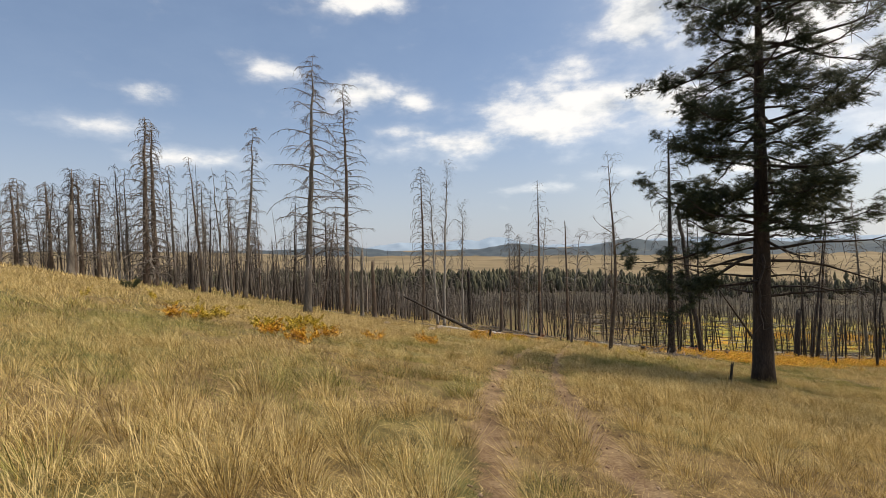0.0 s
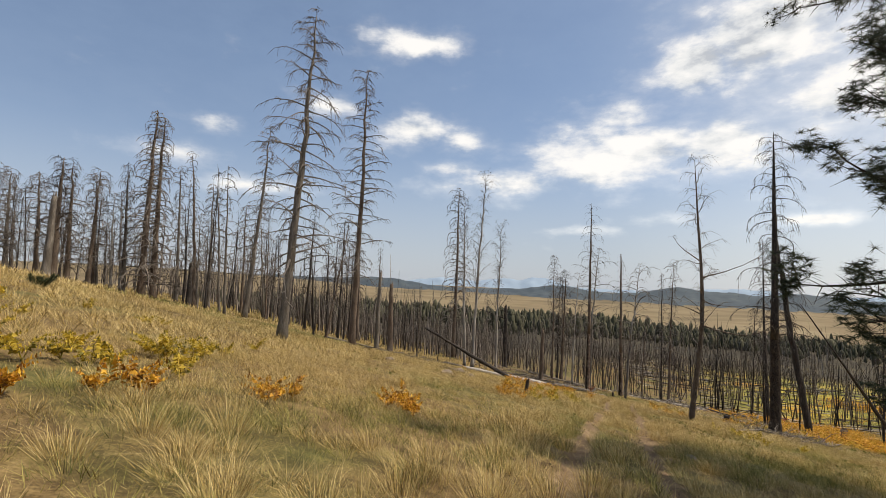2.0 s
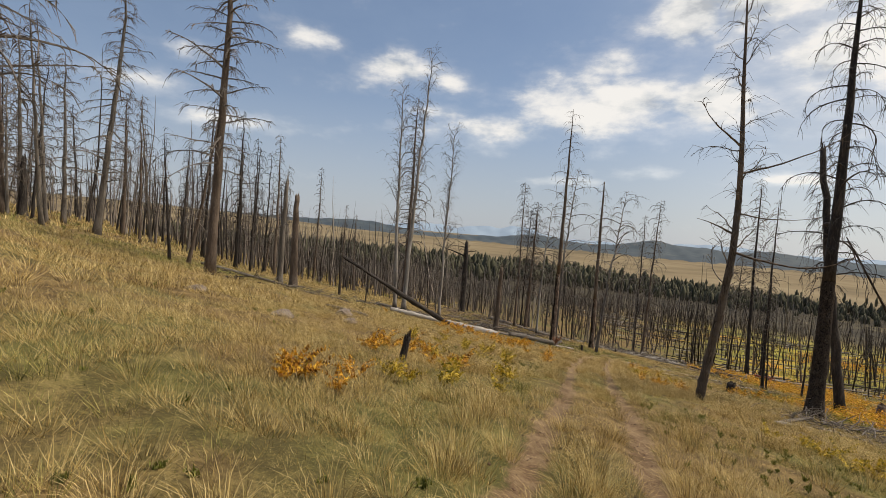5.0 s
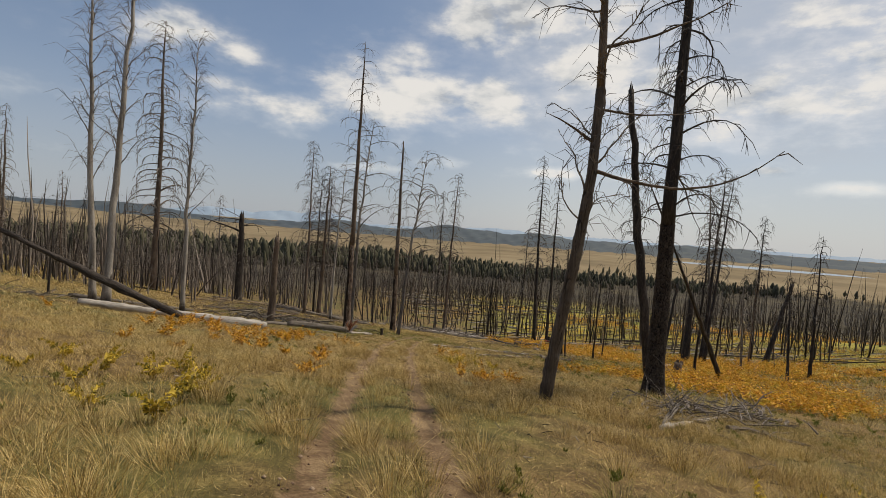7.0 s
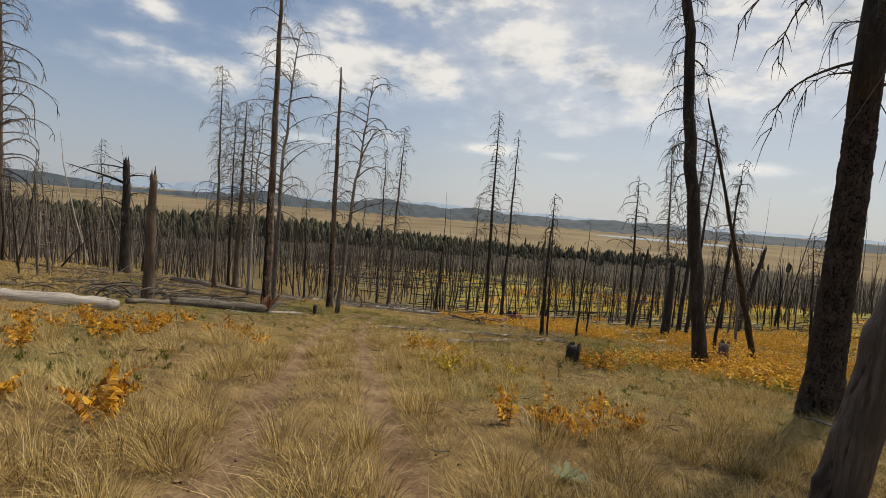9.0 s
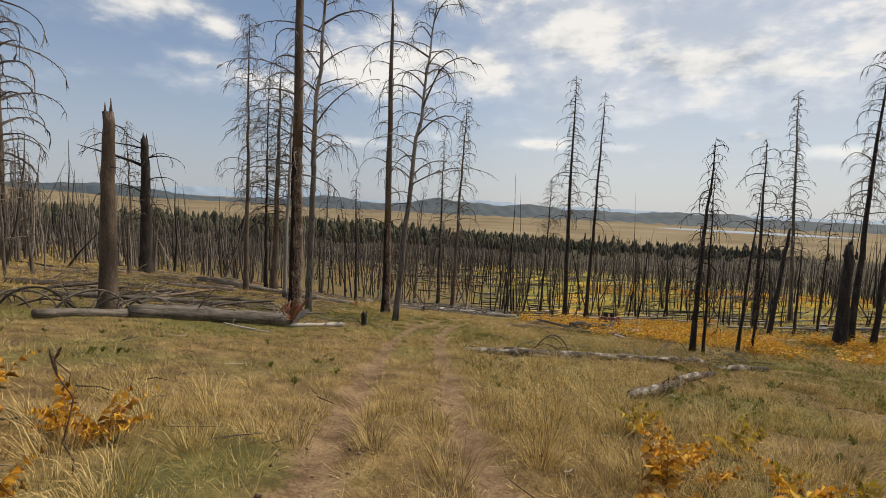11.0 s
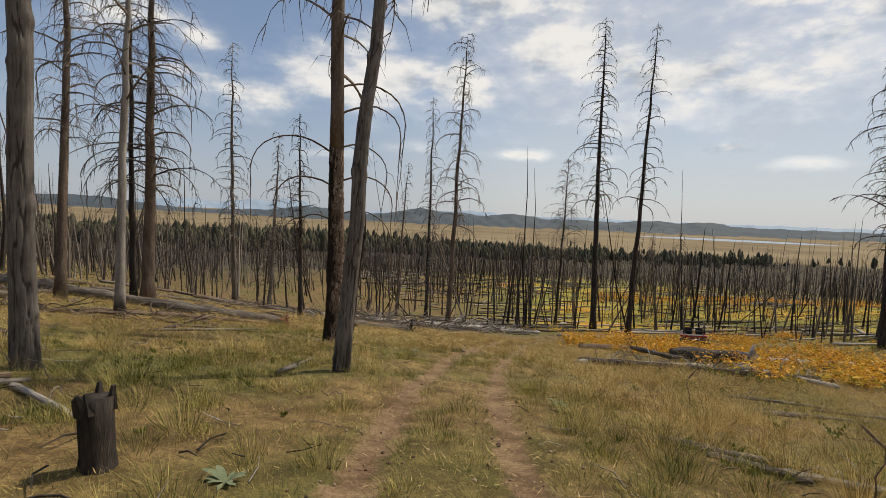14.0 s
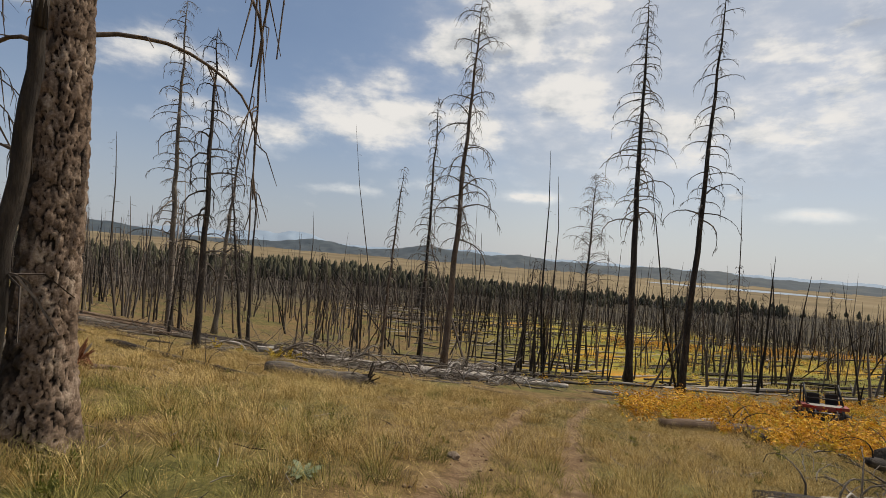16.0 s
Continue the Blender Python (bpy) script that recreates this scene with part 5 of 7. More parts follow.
            tip_way = (way * rnd.uniform(.15, .9) + sky_up * (tall * 1.5 * min(1, ends) - .25) + flat_side * rnd.gauss(0, .22)).normalized()
            part("splinter", shard(rnd, e + o - way * .22, e + o, tip_way, ln, rnd.uniform(.05, .13) * (r1 / .3), end_mat or (M_RED if rnd.random() < .84 else M_SILVER)), log, "jagged splintered wood")
        for k in range(26 if ends > 1.2 and not end_mat else 0):
            o = sky_up * r1 * rnd.uniform(-.95, .8) + flat_side * r1 * rnd.uniform(-.9, .9) + way * rnd.uniform(-.12, .22)
            tip_way = (sky_up * rnd.uniform(.25, 1.4) + way * rnd.uniform(-.05, .8) + flat_side * rnd.gauss(0, .25)).normalized()
            part("splinter", shard(rnd, e + o - way * .25, e + o * .9, tip_way, rnd.uniform(.22, .95) * (1 if k % 3 else .6), rnd.uniform(.10, .24), M_RED if k % 5 else M_SILVER), log, "long jagged shard of torn red wood")
        if not end_mat:
            s = Soup()
            for k in range(150):
                g, q = rnd.uniform(0, 6.283), math.sqrt(rnd.random())
                c = e + (sky_up * math.cos(g) + flat_side * math.sin(g)) * r1 * q * .95 + way * rnd.uniform(-.03, .20) * (1.2 - q)
                s.box(c, [rnd.uniform(.015, .06) for _ in range(3)], Euler([rnd.uniform(0, 6) for _ in range(3)]).to_matrix())
            tagged(part("rotten_crumbs", s.mesh("rotten_crumbs", M_RED), log, "crumbling rusty red rotten wood"), kind="stuff")
    return log


def stump(x, y, h, r, label, mat, seed=0, tilt=(0, 0)):
    rnd = random.Random(seed)
    st = thing("stump", label, "stump", "stumps", at=(x, y, gz(x, y) - .12))
    s = Soup()
    pts = [Vector((tilt[0] * t, tilt[1] * t, (h + .12) * t)) for t in (0, .15, .4, .7, 1)]
    s.tube(pts, [r * 1.35, r * 1.1, r, r * .95, r * .88], 11, True, .1, rnd)
    part("trunk", s.mesh("trunk", mat, True), st)
    for k in range(9):
        g = rnd.uniform(0, 6.28)
        w = pts[-1] + Vector((math.cos(g), math.sin(g), 0)) * r * .7
        s = Soup()
        s.tube([w - Vector((0, 0, .1)), w + Vector((rnd.uniform(-.05, .05), rnd.uniform(-.05, .05), rnd.uniform(.02, .16) * h + .10 * h * math.cos(g)))], [r * .42, r * .12], 5, True, .2, rnd)
        part("splinter", s.mesh("splinter", mat), st)
    return st


fallen_log((4.6, 60.0), (13.4, 60.75), .17, .25, "long bleached white fallen log with frayed end", M_SILVER, 1, 4, .4)
fallen_log((.6, 60.8, 3.3), (9.2, 58.6, .15), .11, .20, "charred trunk leaning down from its stump", M_CHAR, 2, 6, .6)
fallen_log((13.6, 64.6), (18.6, 69.6), .16, .13, "weathered grey fallen log with bent stubs", M_GREY, 3, 14, .9)
fallen_log((24.25, 62.2), (33.5, 60.5), .115, .135, "scorched fallen log with patches of peeling white bark", M_LOGPATCH, 4, 9, .38, stub_mat=M_SILVER)
fallen_log((15.4, 66.2), (19.95, 67.1), .235, .25, "thick weathered fallen log broken off with splinters", M_GREY, 5, 9, 1.1, ends=1.5)
fallen_log((17.2, 90.4), (28.1, 84.85), .26, .22, "long grey fallen log with a splintered end", M_GREY, 7, 5, .6, ends=1)
fallen_log((32.0, 88.5), (34.9, 87.0), .22, .24, "short grey log with an upturned charred root", M_GREY, 8, 3, .6, ends=1.6, end_mat=M_CHAR)
fallen_log((33.0, 97.4), (48.9, 96.1), .22, .26, "long bleached log lying in dead brush", M_SILVER, 9, 30, 1.4, stub_mat=M_GREY)
fallen_log((43.5, 97.8), (51.2, 94.9), .15, .17, "bleached fallen log in dead brush", M_SILVER, 10, 20, 1.2, stub_mat=M_GREY)
fallen_log((51.6, 93.2), (56.5, 88.0), .15, .14, "bleached fallen log where the track bends", M_SILVER, 23, 5, .6)
fallen_log((36.6, 76.7), (43.2, 71.6), .15, .12, "scorched fallen log among orange ferns", M_CHAR, 11, 12, .8, stub_mat=M_SILVER)
fallen_log((43.0, 82.6), (51.0, 79.6), .17, .14, "dark fallen log beside orange ferns", M_BROWN, 12, 6, .6)
fallen_log((43.2, 76.9), (39.0, 76.4, .7), .13, .07, "charred trunk propped up among ferns", M_CHAR, 13, 6, .8)
fallen_log((47.0, 77.0), (60.0, 70.5), .17, .13, "bleached fallen log among orange ferns", M_SILVER, 14, 6, .6)
fallen_log((24.3, 56.2), (27.6, 57.2), .11, .10, "pale weathered log lying with others beside the track", M_LOGPATCH, 15, 3, .4)
fallen_log((27.9, 57.7), (30.6, 58.3), .12, .11, "pale weathered log lying with others beside the track", M_LOGPATCH, 16, 2, .4)
fallen_log((32.3, 59.3), (35.2, 59.1), .12, .11, "pale weathered log lying with others beside the track", M_LOGPATCH, 17, 2, .4)
fallen_log((41.5, 51.6), (32.6, 51.2, 11.0), .17, .035, "charred dead trunk leaning against another tree", M_CHAR, 18, 5, .8)
fallen_log((19.95, 66.75), (22.38, 68.68), .07, .095, "bleached thin log with bent branches", M_SILVER, 19, 5, .45)
fallen_log((29.35, 68.5), (30.1, 67.3), .06, .045, "thin weathered pole lying in the grass", M_GREY, 20, 1, .2)
fallen_log((29.9, 66.2), (30.75, 63.6), .05, .07, "thin weathered pole lying in the grass", M_GREY, 21, 5, .4)
fallen_log((19.6, 39.4), (22.3, 41.0, .35), .07, .05, "weathered broken treetop with tangled branches", M_GREY, 24, 16, 1.2)
fallen_log((2.0, 47.5), (4.2, 46.6), .10, .09, "short grey fallen log in dry grass", M_GREY, 22, 2, .3)
stump(23.36, 69.0, .60, .125, "burnt black stump hollowed at the top", M_CHAR, 1)
stump(26.5, 51.6, .62, .24, "charred stump in orange ferns", M_CHAR, 2)
stump(6.15, 34.5, .66, .085, "thin charred stump beside orange ferns", M_CHAR, 3, (.12, 0))
stump(35.4, 50.6, 1.05, .24, "leaning charred stump beside dead trunks", M_BROWN, 4, (.25, .1))
stump(12.6, 19.4, .75, .05, "thin charred sapling stub in dry grass", M_CHAR, 6, (.1, 0))

fallen_log((29.7, 67.3), (30.3, 66.3), .045, .035, "split bleached log in the grass", M_SILVER, 41, 3, .3)
fallen_log((29.4, 67.9), (29.6, 66.9), .06, .04, "split grey log in the grass", M_GREY, 42, 2, .3)
fallen_log((36.3, 76.5), (43.5, 75.3), .10, .08, "bleached log lying in ferns and brush", M_SILVER, 43, 22, .9, stub_mat=M_GREY)
fallen_log((44.0, 75.6), (41.6, 70.9), .12, .10, "bleached log lying in ferns and brush", M_SILVER, 44, 10, .8)
fallen_log((43.2, 77.6), (44.8, 75.0), .42, .36, "thick charred hollow log with pale broken wood at one end", M_CHAR, 48, 4, .6, ends=.9, end_mat=M_SILVER)
fallen_log((46.5, 78.6), (53.5, 75.0), .13, .10, "bleached log lying in ferns", M_SILVER, 45, 8, .7)
fallen_log((49.0, 79.0), (55.0, 73.6), .14, .10, "dark weathered log lying in ferns", M_GREY, 46, 10, .8)
fallen_log((44.5, 80.5), (49.0, 84.5), .16, .12, "charred log in ferns beside the track", M_CHAR, 47, 9, .9)
fallen_log((25.5, 73.5), (26.65, 75.5), .055, .04, "short grey stick in the grass", M_GREY, 48, 2, .2)
fallen_log((21.9, 72.75), (22.95, 70.75), .04, .03, "bleached crooked stick in the grass", M_SILVER, 49, 4, .3)
fallen_log((26.76, 60.1), (27.2, 60.85), .07, .06, "short weathered split log in the grass", M_GREY, 31, 0)
fallen_log((26.2, 62.8), (28.7, 62.4), .085, .07, "weathered log lying beside a larger one", M_LOGPATCH, 32, 4, .4)
fallen_log((30.6, 66.6), (32.6, 65.0), .05, .04, "thin weathered log in the grass", M_GREY, 33, 4, .5)
fallen_log((17.8, 66.3), (18.95, 64.5), .035, .02, "bleached crooked stick in the grass", M_SILVER, 34, 4, .4)
fallen_log((15.1, 84.0), (19.6, 85.4), .16, .13, "weathered grey fallen log under brush", M_GREY, 35, 12, 1.0)
fallen_log((26.5, 82.0), (23.0, 79.4), .05, .03, "thin grey stick lying in the grass", M_GREY, 36, 5, .5)


def arched_branch(x, y, bearing, length, seed, mat, label, stout=1.0):
    """A dead limb standing in the ground that bends over in an arch, with a few forks."""
    rnd = random.Random(seed)
    b = thing("dead_branch", label, "branch", "arched branches", at=(x, y, gz(x, y) - .05))
    out, up = Vector((math.sin(radians(bearing)), math.cos(radians(bearing)), 0)), Vector((0, 0, 1))
    q, g = [Vector((0, 0, 0))], 1.25
    for m in range(14):
        g -= rnd.uniform(.12, .32)
        q.append(q[-1] + (out * math.cos(g) + up * math.sin(g) + Vector((rnd.uniform(-.1, .1), rnd.uniform(-.1, .1), 0))) * length / 14)
    s = Soup()
    s.tube(q, [(.0075 * length * (1 - .055 * m) + .005) * stout for m in range(15)], 6, rough=.12, rnd=rnd)
    part("stem", s.mesh("stem", mat, True), b)
    for k in range(3):
        s = Soup()
        limb(s, rnd, q[rnd.randrange(4, 13)], (rnd.uniform(-1, 1), rnd.uniform(-1, 1), 0), length * rnd.uniform(.12, .32) * stout ** .5, .012 * stout, 1.2, .5, 6, 2, .15)
        part("fork", s.mesh("fork", mat), b)
    return b


arched_branch(27.4, 62.75, 88, 2.6, 1, M_CHAR, "charred branch bent over in an arch above a log")
arched_branch(28.0, 62.9, 120, 1.6, 2, M_GREY, "grey branch bent over beside a log")
arched_branch(21.3, 67.75, 100, 1.9, 3, M_GREY, "grey branch bent over a bleached log")
arched_branch(21.95, 68.3, 105, 1.9, 4, M_CHAR, "charred branch bent over a bleached log")
arched_branch(21.7, 68.15, 70, .9, 8, M_SILVER, "bleached branch standing on a bleached log")
arched_branch(20.9, 67.5, 320, .8, 9, M_SILVER, "bleached branch standing on a bleached log")
arched_branch(20.6, 67.2, 350, .8, 10, M_CHAR, "charred branch standing on a bleached log")
arched_branch(28.6, 62.7, 272, 2.3, 11, M_CHAR, "charred branch bent over in an arch above a log")
arched_branch(16.4, 66.9, 300, 2.2, 5, M_CHAR, "charred branch bent over a broken log")
arched_branch(17.6, 67.3, 60, 1.9, 6, M_GREY, "grey branch bent over a broken log")
for k, (bx, by, way, ln) in enumerate(((11.6, 66.6, 40, 2.2), (12.4, 66.2, 70, 2.6), (13.0, 66.9, 300, 2.4), (13.6, 66.1, 85, 2.8), (14.3, 67.1, 60, 2.2), (15.0, 67.2, 110, 2.6), (12.9, 68.0, 20, 2.4), (15.7, 67.9, 290, 2.4), (11.2, 67.4, 280, 2.6), (12.0, 67.2, 100, 2.8), (13.9, 67.6, 250, 2.6), (14.8, 66.6, 75, 2.4), (10.6, 66.9, 60, 2.2))):
    arched_branch(bx, by, way, ln, 60 + k, (M_GREY, M_CHAR, M_TWIG)[k % 3], "bent dead branch in a heap beside a snag", 1.6)
for k, (bx, by, way, ln) in enumerate(((30.2, 61.3, 60, 1.3), (30.9, 61.2, 110, 1.2), (31.6, 61.0, 80, 1.4), (32.2, 60.9, 200, 1.1), (32.8, 60.8, 95, 1.4), (33.3, 60.7, 140, 1.2))):
    arched_branch(bx, by, way, ln, 80 + k, (M_SILVER, M_LOGPATCH, M_SILVER)[k % 3], "bleached stub bent up from a scorched log")
arched_branch(33.6, 62.6, 100, 2.4, 7, M_GREY, "bleached branch bent over in an arch")

arnd = random.Random(5)
for k in range(34):
    arched_branch(32.5 + k * .46 + arnd.uniform(-.4, .4), 97.2 - .04 * k + arnd.uniform(-1.4, .8), arnd.uniform(40, 300), arnd.uniform(2.2, 4.2), 20 + k, arnd.choice((M_GREY, M_TWIG, M_SILVER)), "grey dead branch bent over above fallen logs", 1.9)

frnd = random.Random(91)
for k in range(34):
    x, y = frnd.uniform(42, 95), frnd.uniform(58, 118)
    if abs(float(track_offset(x, y))) < 4:
        continue
    a, ln = frnd.uniform(-.9, .5), frnd.uniform(6, 13)
    fallen_log((x, y), (x + ln * math.cos(a), y + ln * math.sin(a)), .14, .09, "fallen burnt trunk in the valley stand", frnd.choice((M_CHAR, M_GREY, M_SILVER)), 100 + k, 4, .7)
for k in range(22):
    x, y = frnd.uniform(2, 30), frnd.uniform(80, 108)
    a, ln = frnd.uniform(-1.2, .8), frnd.uniform(5, 10)
    if abs(float(track_offset(x + ln, y))) < 5:
        continue
    fallen_log((x, y), (x + ln * math.cos(a), y + ln * math.sin(a)), .11, .06, "fallen weathered trunk on the slope", frnd.choice((M_GREY, M_BROWN, M_CHAR)), 200 + k, 9, .9)


def brush_pile(x, y, size, label, seed, count=60, bearing=0.0, mat=None, up=.95):
    rnd = random.Random(seed)
    pile = thing("brush_pile", label, "brush", "brush piles", at=(x, y, gz(x, y)))
    s = Soup()
    for k in range(int(count * .62)):
        heavy = rnd.random() < .22
        a = bearing + rnd.gauss(0, .8) + (math.pi if rnd.random() < .4 else 0)
        p = Vector((rnd.gauss(0, size * .34), rnd.gauss(0, size * .34), rnd.uniform(.0, .12 if heavy else .32)))
        p.z += gz(x + p.x, y + p.y) - gz(x, y)
        ln = rnd.uniform(.4, 1.3) * size * (.62 if heavy else .40)
        d = Vector((math.cos(a), math.sin(a), rnd.uniform(-.12, .10 if heavy else up * .75)))
        q = [p]
        for _ in range(6):
            d = (d + Vector((rnd.uniform(-.28, .28), rnd.uniform(-.28, .28), rnd.uniform(-.22, .08)))).normalized()
            nxt = q[-1] + d * ln / 6
            nxt.z = max(nxt.z, gz(x + nxt.x, y + nxt.y) - gz(x, y) + .01)
            q.append(nxt)
        r = rnd.uniform(.030, .070) if heavy else rnd.uniform(.007, .026)
        s.tube(q, [r * w for w in (1, .95, .88, .78, .65, .5, .22)], 6 if heavy else 4, cap=heavy, rough=.12, rnd=rnd)
        for _ in range(0 if heavy else 2):
            b = q[rnd.randrange(2, 6)]
            w = (d + Vector((rnd.uniform(-1, 1), rnd.uniform(-1, 1), rnd.uniform(-.2, .7)))).normalized() * ln * rnd.uniform(.12, .35)
            s.tube([b, b + w * .5 + Vector((0, 0, .02)), b + w], [r * .6, r * .45, .003], 3, cap=False)
    tagged(part("twig_tangle", s.mesh("twig_tangle", mat or M_GREY), pile), kind="stuff")
    return pile


brush_pile(22.6, 40.5, 2.9, "tangled grey branches of a fallen treetop", 1, 170, .25, M_TWIG, up=1.0)
brush_pile(25.4, 41.1, 2.4, "tangle of thin grey branches", 2, 110, .3, M_TWIG, up=1.1)
fallen_log((19.3, 39.3), (24.6, 40.9), .075, .04, "bleached stem of a fallen treetop", M_SILVER, 90, 10, .8)
brush_pile(36.0, 97.0, 5.5, "wide tangle of dead grey branches across logs", 3, 380, .3, up=1.6)
brush_pile(43.0, 96.6, 5.0, "wide tangle of dead grey branches across logs", 4, 320, .1, up=1.6)
brush_pile(16.2, 68.6, 2.0, "tangle of bent dead branches round a log", 5, 70, .5)
brush_pile(12.0, 79.0, 3.0, "tangle of dead branches on the slope", 6, 70, .5)
brush_pile(0.5, 57.0, 3.0, "tangle of dead branches on the crest", 7, 60, .2)
brush_pile(-4.0, 51.5, 2.2, "blackened branches and roots at the foot of a dead pine", 8, 60, .5, M_CHAR)
brush_pile(42.0, 77.4, 2.4, "heap of charred and bleached sticks", 9, 26, .2)


for x, y, size, bearing, seed in (
    (18.2, 71.6, 2.6, .3, 21), (19.6, 75.6, 2.8, .2, 22), (16.0, 78.0, 3.0, .1, 24), (23.6, 82.6, 2.6, -.3, 25), (13.2, 72.2, 2.6, .4, 26),
    (9.8, 70.5, 2.6, .3, 27), (7.0, 64.5, 2.2, .2, 28), (2.5, 63.5, 2.4, .1, 29), (27.5, 95.0, 3.0, .2, 30), (-1.5, 56.0, 2.4, .3, 32),
    (13.5, 82.0, 3.2, .4, 34), (16.5, 84.6, 3.4, .3, 35), (19.0, 86.8, 3.0, .2, 36), (15.0, 88.5, 3.2, -.2, 37), (11.0, 84.5, 3.0, .5, 38),
    (20.6, 82.6, 2.4, .1, 39), (25.0, 87.6, 2.8, .4, 40)):
    brush_pile(x, y, size, "tangle of dead grey branches on the slope", seed, 60, bearing, prnd.choice((M_GREY, M_TWIG, M_BROWN)))
for x, y, size, bearing, seed in (
    (31.5, 100.5, 3.4, .1, 31), (47.0, 73.5, 2.0, -.4, 33), (30.0, 93.5, 2.8, .1, 41), (39.5, 98.5, 4.0, .0, 42), (48.0, 95.0, 4.0, -.2, 43),
    (46.5, 78.5, 2.4, .4, 44), (50.5, 82.0, 2.6, .2, 45), (36.5, 61.5, 2.2, .2, 46), (39.0, 76.2, 2.4, .1, 48), (43.0, 74.6, 2.0, -.3, 49),
    (50.0, 78.0, 2.4, -.4, 50), (52.5, 75.6, 2.2, -.5, 51), (33.0, 60.4, 1.6, .0, 47)):
    brush_pile(x, y, size, "tangle of dead grey branches beside fallen logs", seed, 36, bearing, prnd.choice((M_GREY, M_TWIG, M_BROWN)))
for k, (p0, p1, mat, what) in enumerate((((12.5, 71.8), (19.0, 75.0), M_GREY, "weathered grey"), ((15.5, 78.2), (21.0, 77.2), M_CHAR, "charred"), ((10.0, 75.5), (16.5, 80.5), M_CHAR, "charred"),
                                         ((3.0, 66.0), (9.5, 69.5), M_GREY, "weathered grey"), ((26.0, 97.5), (33.0, 100.5), M_GREY, "weathered grey"),
                                         ((28.0, 103.0), (38.0, 104.0), M_CHAR, "charred"), ((-9.0, 58.5), (-2.0, 57.5), M_GREY, "weathered grey"))):
    fallen_log(p0, p1, .14, .09, what + " fallen trunk lying on the slope", mat, 300 + k, 7, .8)


prng = random.Random(55)
for k in range(13):
    t = k / 12
    bx, by = 27.5 + 9 * t + prng.uniform(-1.6, 2.4), 59.5 + 14 * t + prng.uniform(-2.6, 2.6)
    if float(track_offset(bx, by)) < 3.2:
        continue
    a, ln = prng.gauss(-.9, .5), prng.uniform(.7, 2.6)
    fallen_log((bx, by), (bx + ln * math.cos(a), by + ln * math.sin(a)), prng.uniform(.03, .06), .03, "weathered broken pole lying in dry grass", prng.choice((M_GREY, M_SILVER, M_GREY, M_CHAR)), 500 + k, prng.randrange(0, 4), .3)


def dry_stalk(x, y, high, seed):
    """A single dead flower stalk with a thickened seed head."""
    rnd = random.Random(seed)
    plant = thing("dry_stalk", "tall thin brown dead flower stalk in dry grass", "weed", "dry stalks", at=(x, y, gz(x, y) - .03))
    q = [Vector((rnd.uniform(-.02, .02) * k, rnd.uniform(-.02, .02) * k, high * k / 6)) for k in range(7)]
    s = Soup()
    s.tube(q, [.008, .0075, .007, .0065, .006, .0055, .004], 5)
    part("stem", s.mesh("stem", M_LOGBROWN, True), plant)
    s = Soup()
    s.tube([q[5], q[5].lerp(q[6], .4), q[6], q[6] + (q[6] - q[5]) * .3], [.006, .013, .012, .003], 6, True, .25, rnd)
    part("seed_head", s.mesh("seed_head", M_LOGBROWN), plant, "dark dry seed head")


for k, (x, y) in enumerate(((15.3, 52.3), (15.75, 52.0), (15.55, 53.4), (16.2, 54.2), (14.6, 55.0), (15.9, 55.6), (29.2, 66.3), (31.4, 69.4), (20.7, 50.0), (22.3, 48.6))):
    dry_stalk(x, y, .75 + .06 * (k % 5), 700 + k)


hrnd = random.Random(17)
for k in range(15):
    bx, by = hrnd.uniform(11.5, 19.0), hrnd.uniform(68.5, 76.5)
    a, ln = hrnd.gauss(.35, .5), hrnd.uniform(1.6, 4.6)
    fallen_log((bx, by), (bx + ln * math.cos(a), by + ln * math.sin(a), hrnd.choice((.08, .3, .6))), hrnd.uniform(.05, .12), .04, "weathered fallen trunk in a heap of dead wood", hrnd.choice((M_GREY, M_CHAR, M_BROWN, M_GREY)), 600 + k, hrnd.randrange(3, 9), .7)


# ---- rocks ----
def rock(x, y, r, seed):
    rnd = random.Random(seed)
    bm = bmesh.new()
    bmesh.ops.create_icosphere(bm, subdivisions=2, radius=r)
    for v in bm.verts:
        v.co *= 1 + .28 * noise.noise(v.co * (1.6 / r) + Vector((seed, 0, 0)))
        v.co.z *= .62
    me = bpy.data.meshes.new("rock")
    bm.to_mesh(me)
    bm.free()
    me.materials.append(M_ROCK)
    ob = new("rock", me)
    ob.location = (x, y, gz(x, y) + r * .12)
    ob.rotation_euler[2] = rnd.uniform(0, 6)
    return tagged(ob, "small weathered brown rock in dry grass", "rock", "rocks")


for x, y, r in ((2.4, 38.0, .35), (4.0, 41.5, .28), (3.4, 44.0, .40), (7.9, 22.8, .16), (33.2, 79.2, .10), (-1.0, 40.0, .3)):
    rock(x, y, r, int(x * 10))


# ---- the buggy parked on the track ----
def loft(sections):
    """Closed hull through rings of equal length."""
    s = Soup()
    k = len(sections[0])
    for ring in sections:
        s.v += [Vector(p) for p in ring]
    for i in range(len(sections) - 1):
        for j in range(k):
            a, b = i * k + j, i * k + (j + 1) % k
            s.f.append((a, b, b + k, a + k))
    s.f.append(tuple(reversed(range(k))))
    s.f.append(tuple((len(sections) - 1) * k + j for j in range(k)))
    return s


